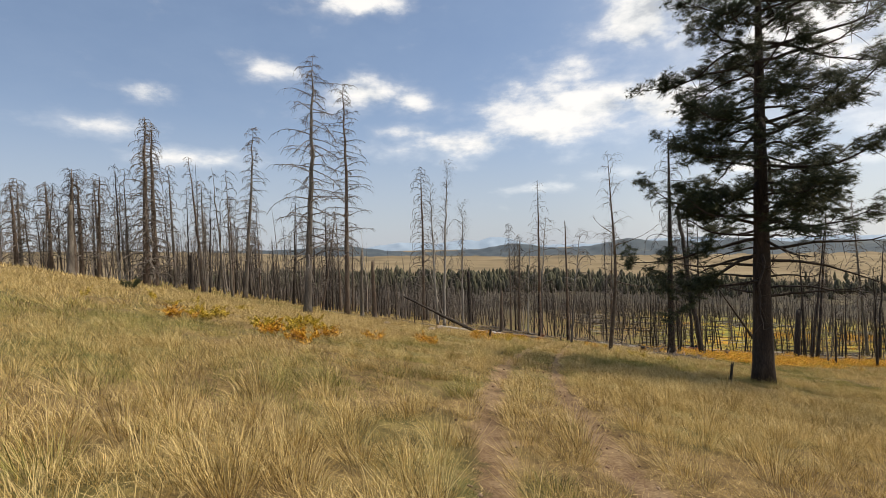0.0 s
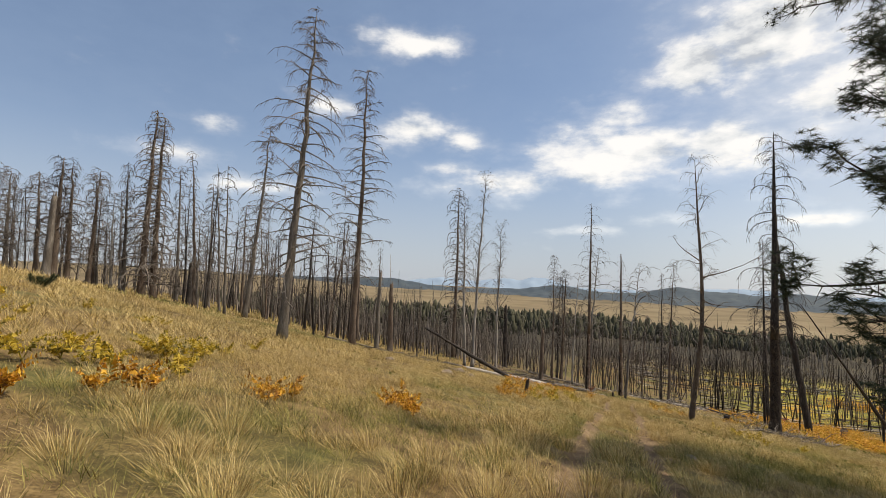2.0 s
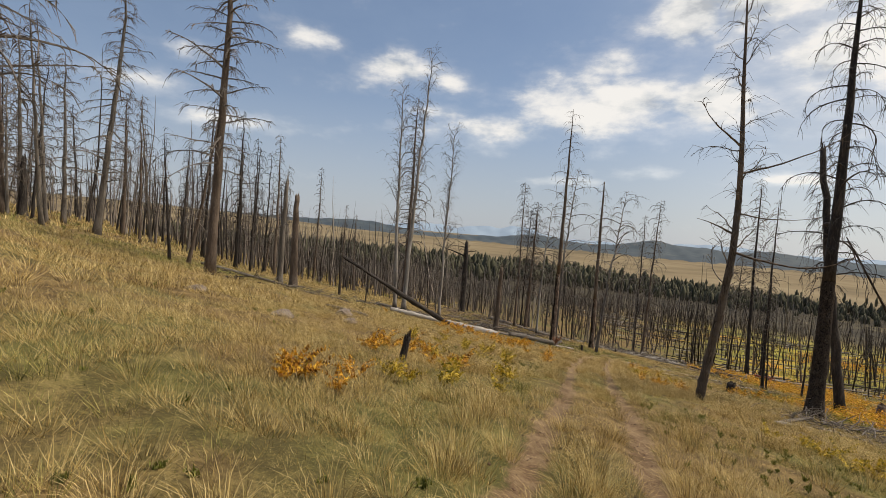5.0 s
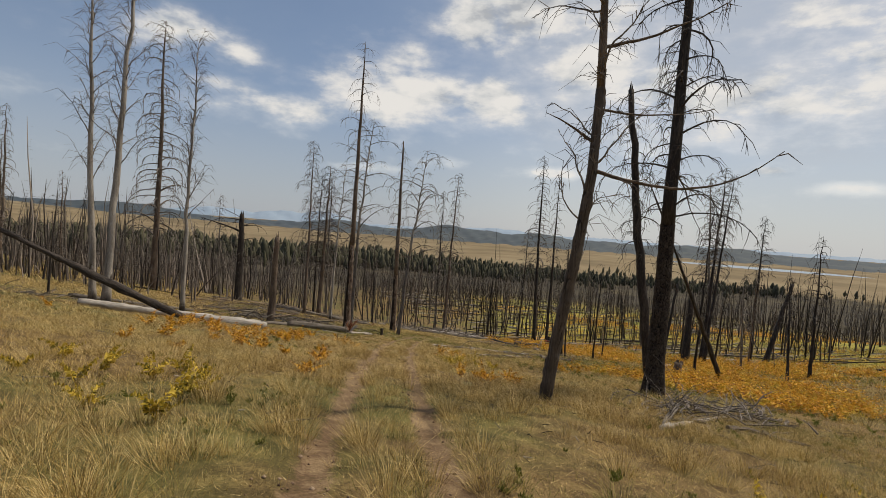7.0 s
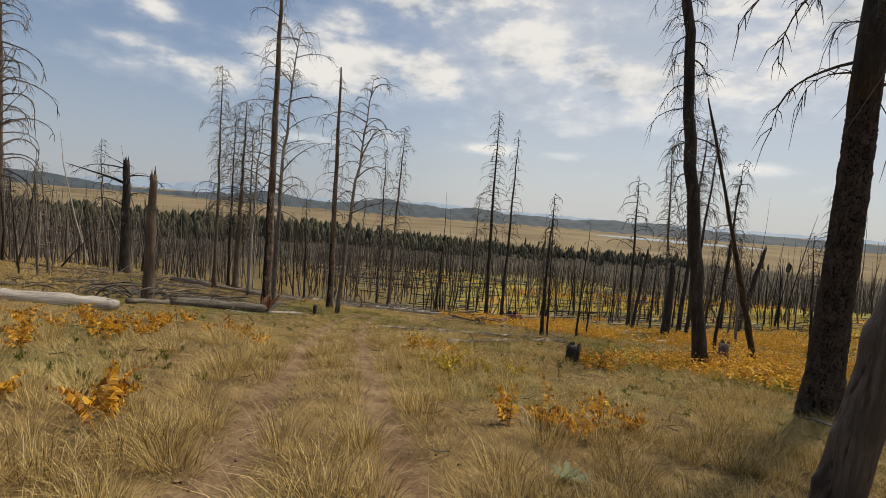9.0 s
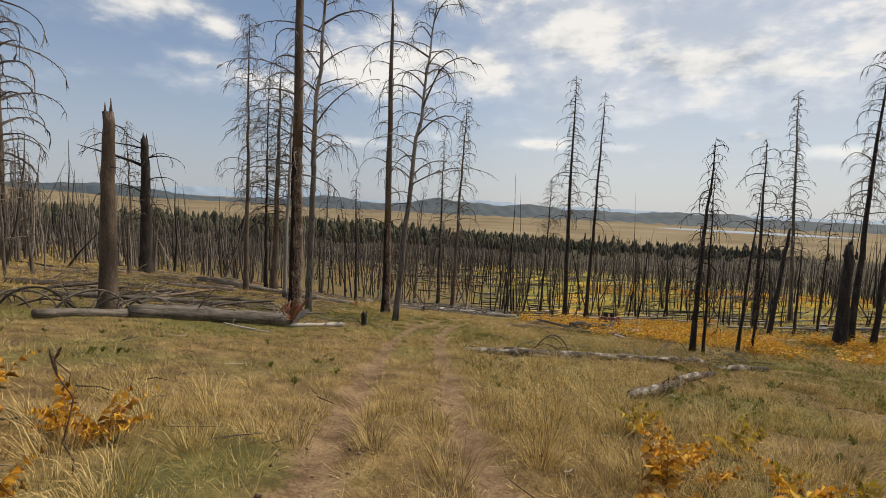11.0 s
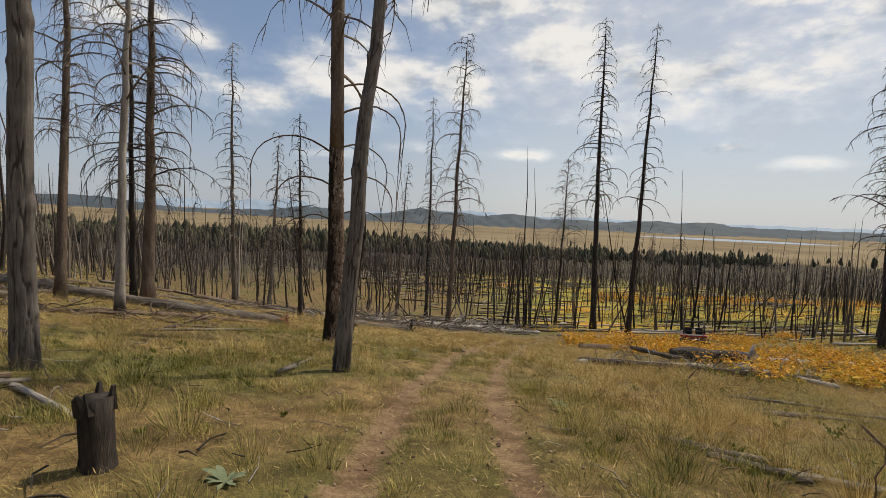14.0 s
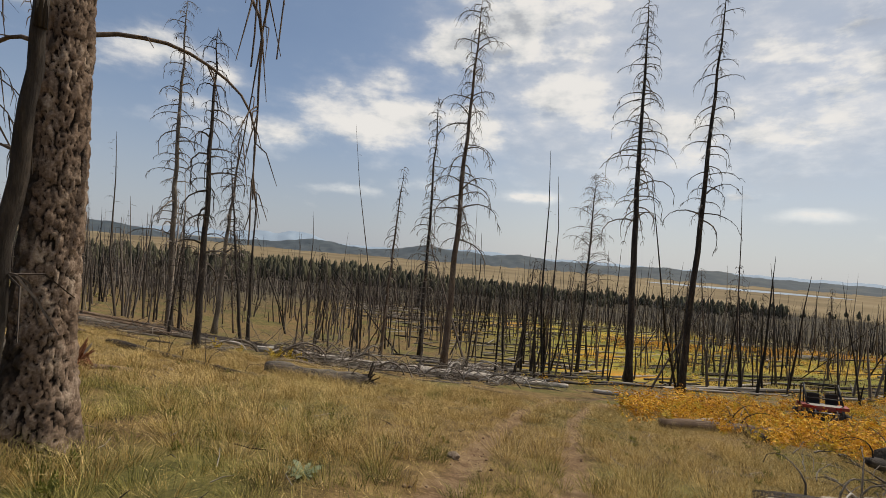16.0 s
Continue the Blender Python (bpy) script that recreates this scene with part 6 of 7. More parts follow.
def buggy(x, y, heading):
    car = thing("off_road_buggy", "dusty red and black open off-road buggy with roll cage", "buggy", at=(x, y, gz(x, y)))

    def ring(yy, w, lo, hi, shoulder):
        return [(-w, yy, lo), (w, yy, lo), (w * 1.04, yy, lo + (hi - lo) * .55), (w * shoulder, yy, hi), (-w * shoulder, yy, hi), (-w * 1.04, yy, lo + (hi - lo) * .55)]
    body = loft([ring(-1.35, .50, .45, .92, .9), ring(-1.2, .60, .38, 1.02, .92), ring(-.4, .66, .34, .95, .95), ring(.3, .66, .34, .88, .95), ring(.8, .58, .38, .98, .85), ring(1.3, .42, .45, .80, .8), ring(1.5, .30, .5, .68, .8)])
    part("body", body.mesh("body", M_BLACK), car)
    s = Soup()
    for sx in (-1, 1):
        s.box((sx * .60, -1.02, .93), (.28, .62, .12), Euler((.12, 0, 0)).to_matrix())
        s.box((sx * .56, .95, .88), (.30, .70, .10), Euler((-.22, 0, 0)).to_matrix())
        s.box((sx * .69, -.1, .62), (.05, .9, .42))
    s.box((0, -1.36, .86), (.98, .06, .17))
    part("red_panels", s.mesh("red_panels", M_REDPAINT), car, "dusty red plastic body panels")
    s = Soup()
    for sx in (-1, 1):
        s.tube([(sx * .62, .62, .95), (sx * .58, .12, 1.74), (sx * .56, -.55, 1.80), (sx * .58, -1.15, 1.0)], [.028] * 4, 8)
        s.tube([(sx * .56, -.55, 1.80), (sx * .62, -.55, .9)], [.028] * 2, 8)
    for yy, zz in ((.12, 1.74), (-.55, 1.80), (-1.0, 1.22)):
        s.tube([(-.57, yy, zz), (.57, yy, zz)], [.026] * 2, 8)
    part("roll_cage", s.mesh("roll_cage", M_BLACK, True), car, "black tubular roll cage")
    s = Soup()
    s.box((0, -.22, 1.80), (1.08, .74, .04))
    part("roof_panel", s.mesh("roof_panel", M_BLACK), car)
    for sx in (-1, 1):
        s = Soup()
        s.box((sx * .30, -.35, .82), (.44, .46, .16))
        s.box((sx * .30, -.62, 1.14), (.42, .14, .58), Euler((.2, 0, 0)).to_matrix())
        part("seat", s.mesh("seat", M_BLACK), car)
        s = Soup()
        s.box((sx * .40, -1.40, .90), (.20, .03, .06))
        part("tail_lamp", s.mesh("tail_lamp", M_GLASSY), car, "red tail lamp")
    s = Soup()
    for sx in (-1, 1):
        s.tube([(sx * .34, -1.36, .62), (sx * .34, -1.48, .56), (sx * .34, -1.48, .78), (sx * .34, -1.36, .82)], [.022] * 4, 6)
    s.tube([(-.4, -1.48, .70), (.4, -1.48, .70)], [.024] * 2, 6)
    part("rear_bumper", s.mesh("rear_bumper", M_STEEL, True), car)
    for sx in (-1, 1):
        for yy in (-1.02, 1.06):
            w = new("wheel")
            w.parent, w.location = car, (sx * .70, yy, .35)
            t = Soup()
            n = 20
            prof = [(-.13, .20), (-.15, .29), (-.12, .345), (.12, .345), (.15, .29), (.13, .20)]
            for k in range(n):
                a = 2 * math.pi * k / n
                for px, pr in prof:
                    knob = 1.03 if (k % 2 and pr > .3) else 1
                    t.v.append(Vector((px, math.cos(a) * pr * knob, math.sin(a) * pr * knob)))
            m = len(prof)
            for k in range(n):
                for j in range(m):
                    a, b = k * m + j, k * m + (j + 1) % m
                    c, d = ((k + 1) % n) * m + j, ((k + 1) % n) * m + (j + 1) % m
                    t.f.append((a, b, d, c))
            part("tyre", t.mesh("tyre", M_TYRE), w, "dusty knobbly black tyre")
            r = Soup()
            r.tube([(-.10, 0, 0), (.10, 0, 0)], [.20, .20], 16)
            for k in range(6):
                a = k * math.pi / 3
                r.tube([(sx * .10, 0, 0), (sx * .125, math.cos(a) * .17, math.sin(a) * .17)], [.035, .03], 5)
            part("rim", r.mesh("rim", M_STEEL), w)
    e = 1.0
    dzx, dzy = (gz(x + e, y) - gz(x - e, y)) / 2 / e, (gz(x, y + e) - gz(x, y - e)) / 2 / e
    nrm = Vector((-dzx, -dzy, 1)).normalized()
    fwd = Vector((math.sin(radians(heading)), math.cos(radians(heading)), 0))
    fwd = (fwd - nrm * fwd.dot(nrm)).normalized()
    right = fwd.cross(nrm)
    car.matrix_world = Matrix.Translation((x, y, gz(x, y) + .02)) @ Matrix((right, fwd, nrm)).transposed().to_4x4()


buggy(53.3, 82.5, 60)


# ---- ferns and weeds ----
def fern_geometry(rng, x, y, size, fronds=7, pairs=7):
    """Arching fronds with paired leaflets for many plants at once, as arrays."""
    n = len(x)
    V, T, off = [], [], 0
    z = land(x, y)
    for f in range(fronds):
        a = rng.random(n) * 6.283
        ln = 1.12 * size * rng.uniform(.6, 1.15, n)
        rise = rng.uniform(.7, 1.7, n)
        wave = rng.uniform(-.3, .3, n)
        for k in range(pairs):
            t = .28 + .72 * k / (pairs - 1)
            out, up = ln * t * (.38 + .34 * t), ln * rise * (t - .45 * t * t)
            cx, cy, cz = x + np.cos(a + wave * t) * out, y + np.sin(a + wave * t) * out, z + up
            lf = ln * .26 * (1.12 - t) + .015
            for sgn in (-1, 1):
                b = a + sgn * (1.15 + rng.uniform(-.3, .3, n))
                w = lf * .22
                p0 = np.stack([cx, cy, cz], -1)
                p1 = np.stack([cx + np.cos(b) * lf * .5 - np.sin(b) * w, cy + np.sin(b) * lf * .5 + np.cos(b) * w, cz + rng.uniform(-.03, .06, n)], -1)
                p2 = np.stack([cx + np.cos(b) * lf, cy + np.sin(b) * lf, cz - lf * rng.uniform(-.05, .35, n)], -1)
                p3 = np.stack([cx + np.cos(b) * lf * .5 + np.sin(b) * w, cy + np.sin(b) * lf * .5 - np.cos(b) * w, cz + rng.uniform(-.03, .06, n)], -1)
                V.append(np.stack([p0, p1, p2, p3], 1).reshape(-1, 3))
                base = off + np.arange(n) * 4
                T += [np.stack([base, base + 1, base + 2], 1), np.stack([base, base + 2, base + 3], 1)]
                off += 4 * n
        # stalk
        s0 = np.stack([x, y, z - .03], -1)
        mid, end = .5, 1.0
        pts = []
        for t in (mid, end):
            out, up = ln * t * (.38 + .34 * t), ln * rise * (t - .45 * t * t)
            pts.append(np.stack([x + np.cos(a + wave * t) * out, y + np.sin(a + wave * t) * out, z + up], -1))
        wv = np.stack([-np.sin(a) * .006, np.cos(a) * .006, np.zeros(n)], -1)
        V.append(np.stack([s0 - wv, s0 + wv, pts[0] + wv, pts[0] - wv, pts[1]], 1).reshape(-1, 3))
        base = off + np.arange(n) * 5
        T += [np.stack([base, base + 1, base + 2], 1), np.stack([base, base + 2, base + 3], 1), np.stack([base + 3, base + 2, base + 4], 1)]
        off += 5 * n
    return np.concatenate(V), np.concatenate(T)


def fern_plants(spots, mat, label, size, seed):
    rng = np.random.default_rng(seed)
    for x, y in spots:
        V, T = fern_geometry(rng, np.array([x]), np.array([y]), size * rng.uniform(.75, 1.3), int(rng.integers(6, 10)), 8)
        V = V - np.array([x, y, gz(x, y)])
        ob = thing("fern", label, "fern", "ferns beside the track", at=(x, y, gz(x, y)))
        part("fronds", mesh_np("fronds", V, T, mat), ob)


def spread(rng, count, cx, cy, sx, sy):
    return np.stack([rng.normal(cx, sx, count), rng.normal(cy, sy, count)], -1)


frng = np.random.default_rng(41)
# orange and yellow clumps in the grass, uphill of the track and beside the ruts
ORANGE = np.concatenate([spread(frng, 2, -3.7, 16.7, .2, .2), spread(frng, 2, -2.7, 15.5, .2, .2), spread(frng, 3, -2.4, 16.1, .4, .4), spread(frng, 3, -2.5, 17.8, .2, .3), spread(frng, 5, .9, 21.2, .5, .5), spread(frng, 3, -.9, 19.1, .3, .4), spread(frng, 4, -6.5, 17.6, .3, .3), spread(frng, 14, 6.8, 36.0, .9, 1.2),
                         spread(frng, 6, 4.5, 31.6, .7, .9), spread(frng, 22, 13.2, 54.3, 2.2, 1.8), spread(frng, 6, 18.6, 44.9, .6, 1.2), spread(frng, 14, 11.5, 48.0, 1.4, 2.0),
                         spread(frng, 7, 15.3, 55.5, 1.2, 1.4), spread(frng, 5, 20.4, 51.6, .7, .9), spread(frng, 12, 10, 56, 2.5, 2.5), spread(frng, 14, 27.8, 51.5, 2.0, 1.6)])
YELLOW = np.concatenate([spread(frng, 12, 7.6, 33.8, 1.0, 1.2), spread(frng, 14, 9.0, 41.0, 1.2, 1.4), spread(frng, 8, 19.3, 50.3, .8, .9), spread(frng, 5, 20.4, 49.6, .7, .6),
                         spread(frng, 3, -6.4, 18.6, .2, .2), spread(frng, 4, -6.3, 19.6, .2, .3), spread(frng, 8, -4.2, 18.9, .6, .6), spread(frng, 5, -3.8, 21.0, .3, .4), spread(frng, 4, -3.4, 22.7, .4, .5), spread(frng, 10, -9, 26, 2.5, 3), spread(frng, 6, 21.1, 52.9, .9, 1.0), spread(frng, 8, 16.4, 33.0, 1.0, 2.0), spread(frng, 9, 33.4, 95.2, 1.3, .8)])
off_track = lambda pts: [p for p in pts if abs(float(track_offset(p[0], p[1]))) > 1.7]
fern_plants(off_track(ORANGE), M_FERN, "orange autumn fern in dry grass", .42, 1)
fern_plants(off_track(YELLOW), M_FERNY, "yellow-green autumn fern in dry grass", .42, 2)


def fern_carpet(name, label, mat, count, seed, place, size, pairs=4):
    rng = np.random.default_rng(seed)
    x, y = place(rng, count)
    ok = (np.abs(track_offset(x, y)) > 1.3)
    x, y = x[ok], y[ok]
    V, T = fern_geometry(rng, x, y, size * rng.uniform(.45, 1.3, len(x)) * (.8 + .35 * soft_noise(x, y, .6, 2)), 5, pairs)
    tagged(new(name, mesh_np(name, V, T, mat)), label, "ferns", kind="stuff")


def below_track(rng, n):
    """Patches on the downhill side, from an uneven edge near the track out into the burnt stand."""
    x, y = 25 + 52 * rng.random(n) ** 1.2, rng.uniform(34, 92, n)
    near = np.interp(y, [34, 44, 51, 57, 66, 72, 80, 86, 92], [27, 29, 30.5, 34.5, 38, 40.5, 42, 45, 52])
    edge = (x - near + 1.5 + 2.6 * soft_noise(x, y, .35, 3) + 1.4 * soft_noise(x, y, 1.1, 7)) / 5
    patch = soft_noise(x, y, .17, 5) + .6 * soft_noise(x, y, .55, 2) + .35 * soft_noise(x, y, 1.3, 6)
    ok = (rng.random(n) < smooth01(edge)) & (patch + rng.normal(0, .15, n) > .10 + .15 * smooth01((x - 45) / 15))
    return x[ok], y[ok]


def herb_slope(rng, n):
    x, y = rng.uniform(24, 90, n), rng.uniform(34, 96, n)
    ok = (track_offset(x, y) > 5) & (soft_noise(x, y, .21, 8) + .6 * soft_noise(x, y, .7, 4) > .05)
    return x[ok], y[ok]


def beside_track(rng, n):
    s, u = rng.uniform(26, 98, n), rng.normal(0, 6.5, n)
    a = radians(21.5)
    x, y = s * math.sin(a) + u * math.cos(a), s * math.cos(a) - u * math.sin(a)
    ok = soft_noise(x, y, .5, 8) + .7 * soft_noise(x, y, 1.9, 4) > .18
    return x[ok], y[ok]


def deep_slope(rng, n):
    x, y = rng.uniform(50, 165, n), rng.uniform(40, 165, n)
    ok = (soft_noise(x, y, .07, 1) + .6 * soft_noise(x, y, .21, 9) > .10) & (np.abs(track_offset(x, y)) > 6) & (x - y > -48)
    return x[ok], y[ok]


fern_carpet("fern_carpet", "carpet of orange autumn ferns under burnt trees", M_FERN, 16000, 5, below_track, .86, 4)
fern_carpet("fern_carpet", "carpet of golden yellow ferns under burnt trees", M_FERNY, 8000, 6, below_track, .70, 3)
fern_carpet("weed_carpet", "patches of green and yellow herbs under burnt trees", M_WEED, 3600, 9, herb_slope, .38)
fern_carpet("weed_patch", "small green weeds between the grass bunches", M_WEED, 3200, 10, beside_track, .12)
fern_carpet("fern_carpet", "golden ferns far down in the burnt stand", M_FERNY, 4200, 7, deep_slope, 1.1, 2)
fern_carpet("fern_carpet", "orange ferns far down in the burnt stand", M_FERN, 2600, 8, deep_slope, 1.1, 2)


def far_band(rng, n):
    t = rng.random(n)
    x, y = 112 + 36 * t + rng.normal(0, 7, n), 146 - 56 * t + rng.normal(0, 7, n)
    ok = soft_noise(x, y, .12, 3) + .5 * soft_noise(x, y, .4, 5) > -.15
    return x[ok], y[ok]


fern_carpet("fern_carpet", "band of orange ferns across the valley floor", M_FERN, 3000, 12, far_band, 1.5, 2)


# ---- grass ----
def grass(name, label, mat, x, y, blades, tall, spread_r, width, seed, lean=.5, fine=True):
    """Bunch grass: curved blades springing from tufts, one array of triangles."""
    rng = np.random.default_rng(seed)
    n = len(x)
    x, y = np.repeat(x, blades), np.repeat(y, blades)
    tuft_h = np.repeat(rng.uniform(.45, 1.0, n) + .6 * rng.random(n) ** 5, blades)
    k = len(x)
    a = rng.random(k) * 6.283
    r = np.sqrt(rng.random(k)) * spread_r
    bx, by = x + np.cos(a) * r, y + np.sin(a) * r
    bz = land(bx, by) + .06 * soft_noise(bx, by, 1.1, 3) - .03
    a2 = a + rng.normal(0, .5, k)
    edge = r / spread_r
    low = 1 if tall > .49 or tall < .2 else 1 - .45 * smooth01((y - 52) / 7) * (1 - .8 * smooth01((y - 66) / 6)) * smooth01((3 - track_offset(x, y)) / 3)
    h = low * tall * tuft_h * rng.uniform(.6, 1.2, k) * (1.12 - .42 * edge)
    ln = h * lean * rng.uniform(.4, 1.3, k) * (.25 + 1.25 * edge)
    wind = .18 * h
    mx, my = np.cos(a2) * ln * .35 - wind * .3, np.sin(a2) * ln * .35
    tx, ty = np.cos(a2) * ln - wind, np.sin(a2) * ln
    w = width * rng.uniform(.7, 1.3, k)
    face = rng.random(k) * 6.283
    wx, wy = np.cos(face) * w, np.sin(face) * w
    if not fine:
        V = np.empty((k, 3, 3), np.float32)
        V[:, 0] = np.stack([bx - wx, by - wy, bz], -1)
        V[:, 1] = np.stack([bx + wx, by + wy, bz], -1)
        V[:, 2] = np.stack([bx + tx, by + ty, bz + h], -1)
        tagged(new(name, mesh_np(name, V.reshape(-1, 3), np.arange(3 * k).reshape(-1, 3), mat)), label, "grass", kind="stuff")
        return
    V = np.empty((k, 5, 3), np.float32)
    V[:, 0] = np.stack([bx - wx, by - wy, bz], -1)
    V[:, 1] = np.stack([bx + wx, by + wy, bz], -1)
    V[:, 2] = np.stack([bx + mx + wx * .8, by + my + wy * .8, bz + h * .62], -1)
    V[:, 3] = np.stack([bx + mx - wx * .8, by + my - wy * .8, bz + h * .62], -1)
    V[:, 4] = np.stack([bx + tx, by + ty, bz + h * (1 - .12 * lean)], -1)
    base = np.arange(k) * 5
    T = np.concatenate([np.stack([base, base + 1, base + 2], 1), np.stack([base, base + 2, base + 3], 1), np.stack([base + 3, base + 2, base + 4], 1)])
    tagged(new(name, mesh_np(name, V.reshape(-1, 3), T, mat)), label, "grass", kind="stuff")


def tufts(rng, count, lo, hi, s0=-6, s1=98, rut_keep=.0, thin=.15):
    """Tuft places by distance from the track's middle, between lo and hi metres on either side."""
    s = rng.uniform(s0, s1, count)
    u = rng.uniform(lo, hi, count) * rng.choice((-1, 1), count)
    a = radians(21.5)
    x, y = s * math.sin(a) + u * math.cos(a), s * math.cos(a) - u * math.sin(a)
    ok = rng.random(count) > rut_amount(x, y) * (1 - rut_keep) * 1.5
    d = np.abs(track_offset(x, y))
    ok &= ~((d < 1.2) & (rng.random(count) < thin))
    return x[ok], y[ok]


grng = np.random.default_rng(17)
greener = lambda x, y: .16 * (1 - smooth01((y - 18) / 6)) * smooth01((-1 - track_offset(x, y)) / 4) + .55 * soft_noise(x, y, .13, 4) + .35 * soft_noise(x, y, .5, 7) - .20 * smooth01((y - 22) / 6) * (1 - smooth01((y - 48) / 6)) + .50 * smooth01((y - 53) / 7) * (1 - smooth01((y - 67) / 6)) * np.exp(-((track_offset(x, y) + 4) / 6) ** 2) - .30 * smooth01((y - 56) / 6) * smooth01((track_offset(x, y) - 1) / 3)


def split(x, y, bias):
    g = greener(x, y) + grng.normal(0, .18, len(x)) > bias
    return (x[~g], y[~g]), (x[g], y[g])


def bunches(x, y, keep):
    """Tall bunches gather in patches, and thin out among the dead trees down the track."""
    patch = .6 * soft_noise(x, y, .45, 11) + .5 * soft_noise(x, y, 1.7, 12)
    ok = patch + grng.normal(0, .35, len(x)) + .32 * smooth01((y - 50) / 22) + .22 * (1 - smooth01((y - 24) / 8)) - (.45 if keep > -.2 else 0) * smooth01((y - 54) / 6) * (1 - smooth01((y - 72) / 5)) * smooth01((1 - track_offset(x, y)) / 3) > keep
    return x[ok], y[ok]


for lo, hi, count, blades, tall, sp, width, bias, fine, keep in ((0, 5.5, 6600, 112, .46, .20, .0022, .20, True, .02), (0, 5.5, 46000, 15, .15, .15, .0022, .02, False, -.75),
                                                                 (5.5, 14, 15000, 56, .38, .18, .0029, .16, False, -.05), (5.5, 14, 26000, 15, .17, .25, .0042, .06, False, -1.2),
                                                                 (0, 9, 6500, 66, .30, .17, .0026, .14, False, -.25), (14, 34, 15000, 30, .40, .32, .0085, .28, False, -.6)):
    straw, green = split(*bunches(*tufts(grng, count, lo, hi, thin=.42 if tall > .3 else .0), keep), bias)
    grass("dry_grass", "straw-coloured bunch grass on the hillside", M_STRAW, *straw, blades, tall, sp, width, int(count + lo), .95, fine)
    grass("green_grass", "half-green bunch grass on the hillside", M_GREENGRASS, *green, blades, tall * .8, sp, width, int(count + lo + 1), .9, fine)
fx, fy = tufts(grng, 1500, 1.5, 9, -4, 98)
fx, fy = np.append(fx, [30.14, 29.13, 31.76, 31.6, 29.5, 30.8, 28.6, 28.95, 29.6, 28.75, 30.5]), np.append(fy, [78.98, 78.76, 78.57, 79.2, 81.6, 83.2, 78.2, 78.3, 79.4, 80.6, 80.6])
keep_big = (np.arange(len(fx)) > len(fx) - 12) | (soft_noise(fx, fy, .6, 9) + .6 * soft_noise(fx, fy, 1.9, 5) > .10 + 1.3 * smooth01((fy - 52) / 6) * (track_offset(fx, fy) < 0) * (fy < 72))
grass("feather_grass", "large feathery straw-coloured bunches beside the track", M_STRAW, fx[keep_big], fy[keep_big], 170, .48, .17, .0018, 51, 1.05, True)
straw, green = split(*tufts(grng, 13000, 34, 80, 10, 150), .25)
grass("dry_grass", "straw-coloured grass on the farther slope", M_STRAW, *straw, 9, .50, .4, .035, 3, .7, False)
grass("green_grass", "yellow-green grass on the farther slope", M_GREENGRASS, *green, 9, .45, .4, .035, 4, .7, False)


def litter(count, seed):
    """Broken straws and twigs lying flat on the track and between the bunches."""
    rng = np.random.default_rng(seed)
    s, u = rng.uniform(-4, 96, count), rng.normal(0, 2.2, count)
    a = radians(21.5)
    x, y = s * math.sin(a) + u * math.cos(a), s * math.cos(a) - u * math.sin(a)
    bare = rng.random(count) > .75 * rut_amount(x, y)
    x, y, count = x[bare], y[bare], int(bare.sum())
    z = land(x, y) - .075 * rut_amount(x, y) + .07 * soft_noise(x, y, 1.1, 3) + .025 * soft_noise(x, y, 4.3, 8) + rng.uniform(.005, .03, count)
    b, ln, w = rng.random(count) * 6.283, rng.uniform(.03, .13, count), rng.uniform(.002, .0045, count)
    dx_, dy_ = np.cos(b) * ln, np.sin(b) * ln
    V = np.stack([np.stack([x - dy_ / ln * w, y + dx_ / ln * w, z], -1), np.stack([x + dy_ / ln * w, y - dx_ / ln * w, z], -1),
                  np.stack([x + dx_, y + dy_, z + rng.uniform(-.01, .05, count)], -1)], 1)
    tagged(new("straw_litter", mesh_np("straw_litter", V.reshape(-1, 3), np.arange(3 * count).reshape(-1, 3), M_STRAW)), "broken straw lying on the track", "straw", kind="stuff")


litter(32000, 23)


def sticks(count, seed):
    """Short dead sticks strewn between the trees, each a bent three-sided stem."""
    rng = np.random.default_rng(seed)
    s, u = rng.uniform(40, 98, count), rng.normal(0, 7.5, count)
    a = radians(21.5)
    x, y = s * math.sin(a) + u * math.cos(a), s * math.cos(a) - u * math.sin(a)
    ok = np.abs(track_offset(x, y)) > 1.2
    x, y = x[ok], y[ok]
    n = len(x)
    b, ln, w = rng.random(n) * 6.283, .10 + .55 * rng.random(n) ** 2, rng.uniform(.004, .012, n)
    V, T = [], []
    for t, taper in ((0, 1.0), (.5, .85), (1, .4)):
        wob = b + (t - .5) * rng.normal(0, .5, n)
        px, py = x + np.cos(wob) * ln * t, y + np.sin(wob) * ln * t
        pz = land(px, py) + .07 * soft_noise(px, py, 1.1, 3) + .03 + w + rng.uniform(0, .10, n) * t
        for k in range(3):
            g = 2.094 * k
            V.append(np.stack([px - np.sin(b) * w * taper * math.cos(g), py + np.cos(b) * w * taper * math.cos(g), pz + w * taper * math.sin(g)], -1))
    V = np.stack(V, 1).reshape(-1, 3)
    base = np.arange(n) * 9
    for i in range(2):
        for k in range(3):
            p, q = base + i * 3 + k, base + i * 3 + (k + 1) % 3
            T += [np.stack([p, q, q + 3], 1), np.stack([p, q + 3, p + 3], 1)]
    tagged(new("fallen_sticks", mesh_np("fallen_sticks", V, np.concatenate(T), M_POLES)), "short grey and charred sticks strewn in the grass", "sticks", kind="stuff")


sticks(2000, 61)


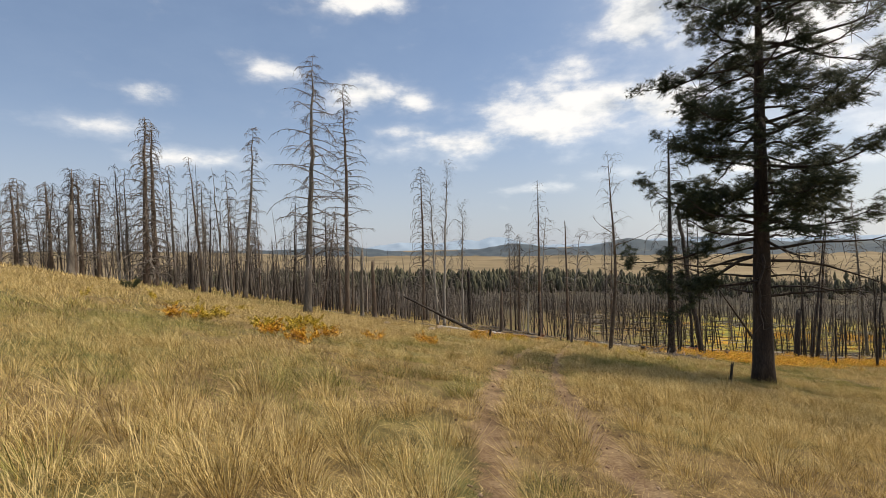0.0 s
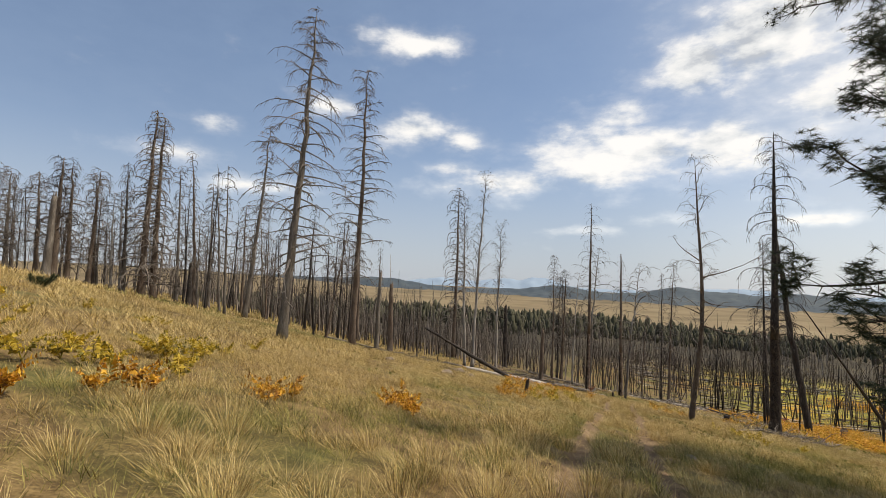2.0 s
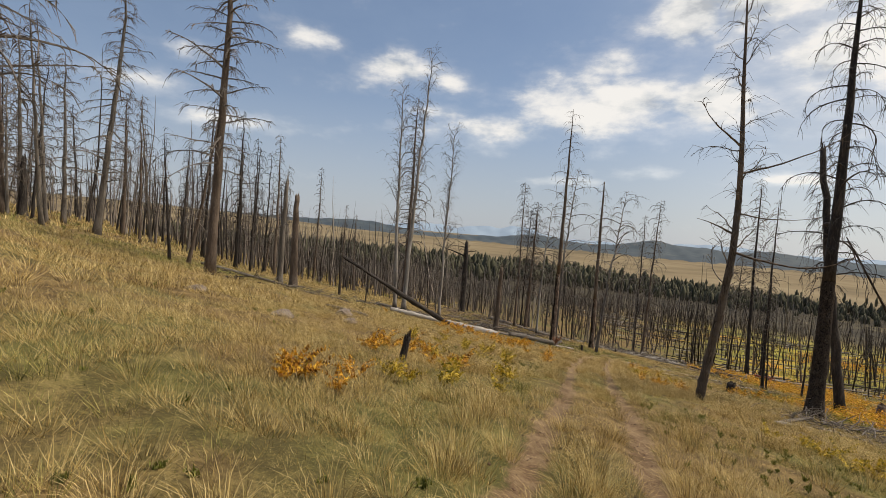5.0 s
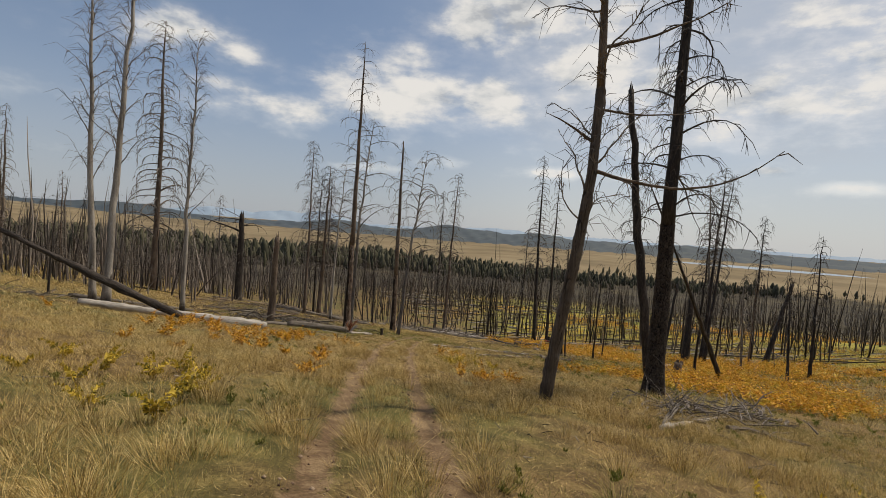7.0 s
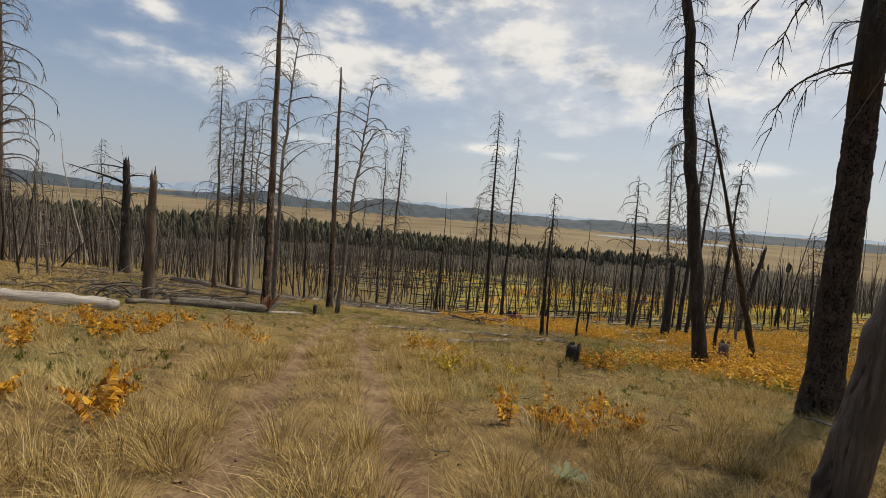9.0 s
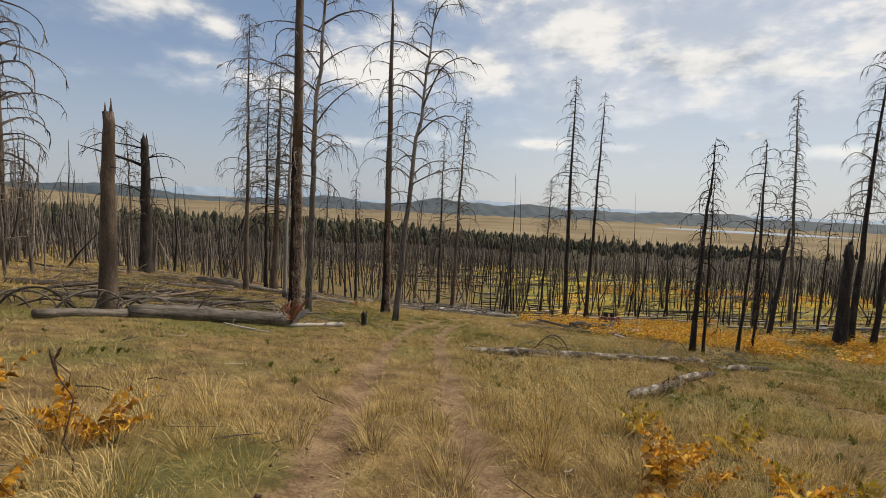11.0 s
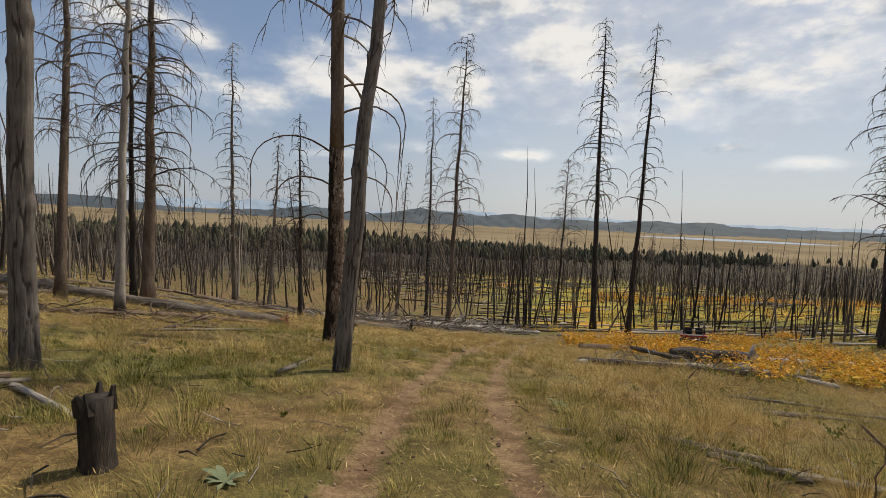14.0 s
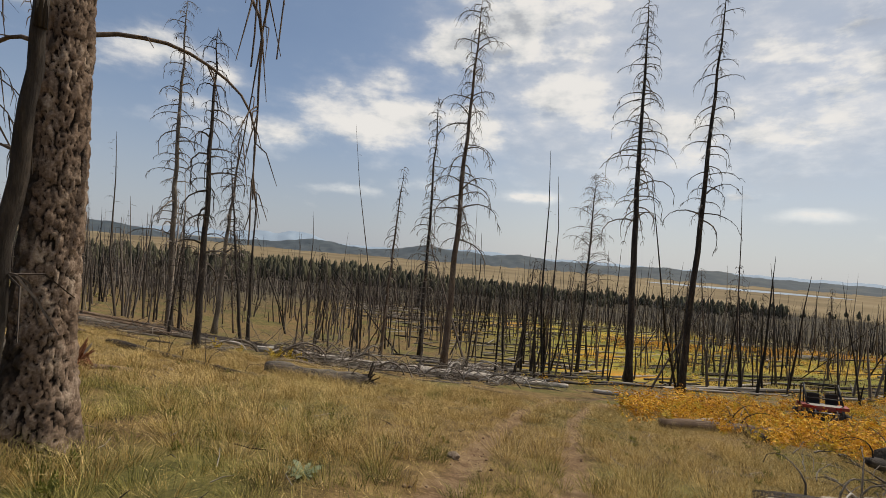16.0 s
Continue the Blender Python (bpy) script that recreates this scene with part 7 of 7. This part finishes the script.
def clods(count, seed):
    """Small clods and stones on the worn ruts."""
    rng = np.random.default_rng(seed)
    s, side = rng.uniform(0, 92, count), rng.choice((-.72, .72), count) + rng.normal(0, .28, count)
    seg = np.clip((s / 92 * (len(TRACK) - 4)).astype(int) + 2, 2, len(TRACK) - 2)
    f = (s / 92 * (len(TRACK) - 4)) % 1
    p, q = TRACK_NP[seg], TRACK_NP[seg + 1]
    d = (q - p) / np.linalg.norm(q - p, axis=1)[:, None]
    x, y = (p + (q - p) * f[:, None]).T + np.stack([d[:, 1] * side, -d[:, 0] * side])
    z = land(x, y) - .075 * rut_amount(x, y) + .07 * soft_noise(x, y, 1.1, 3) + .025 * soft_noise(x, y, 4.3, 8)
    r = .008 + .03 * rng.random(count) ** 4
    V, T = [], []
    for k, (ux, uy, uz) in enumerate(((1, 0, 0), (0, 1, 0), (-1, 0, 0), (0, -1, 0), (0, 0, .8), (0, 0, -.5))):
        g = r * rng.uniform(.6, 1.3, count)
        V.append(np.stack([x + ux * g, y + uy * g, z + uz * g], -1))
    base = np.arange(count) * 6
    for a_, b_, c_ in ((0, 1, 4), (1, 2, 4), (2, 3, 4), (3, 0, 4), (1, 0, 5), (2, 1, 5), (3, 2, 5), (0, 3, 5)):
        T.append(np.stack([base + a_, base + b_, base + c_], 1))
    me = mesh_np("clods", np.stack(V, 1).reshape(-1, 3), np.concatenate(T), M_CLOD)
    tagged(new("clods", me), "small reddish clods and stones on the ruts", "clods", kind="stuff")


clods(7000, 29)


def rosette(x, y, size, seed):
    """A low ring of broad woolly leaves."""
    rnd = random.Random(seed)
    plant = thing("mullein", "pale green woolly leaf rosette in dry grass", "weed", "woolly weeds", at=(x, y, gz(x, y)))
    for k in range(11):
        a, ln, rise = k * 2.4, size * rnd.uniform(.6, 1.1), rnd.uniform(.5, 1.2)
        s = Soup()
        out, side = Vector((math.cos(a), math.sin(a), 0)), Vector((-math.sin(a), math.cos(a), 0))
        for t, w in ((0, .03), (.3, .13), (.6, .15), (.85, .09), (1, .01)):
            c = out * ln * t + Vector((0, 0, ln * rise * (t - .6 * t * t)))
            s.v += [c - side * w * ln, c - Vector((0, 0, .02 * ln)), c + side * w * ln]
        for i in range(4):
            n = i * 3
            s.f += [(n, n + 1, n + 4, n + 3), (n + 1, n + 2, n + 5, n + 4)]
        part("leaf", s.mesh("leaf", M_WOOLLY, True), plant)


for x, y, size in ((30.78, 78.3, .24), (24.2, 68.6, .2), (8.6, 27.5, .2), (21.3, 51.4, .22), (29.6, 70.6, .2), (16.9, 43.8, .22)):
    rosette(x, y, size, int(x * 10))
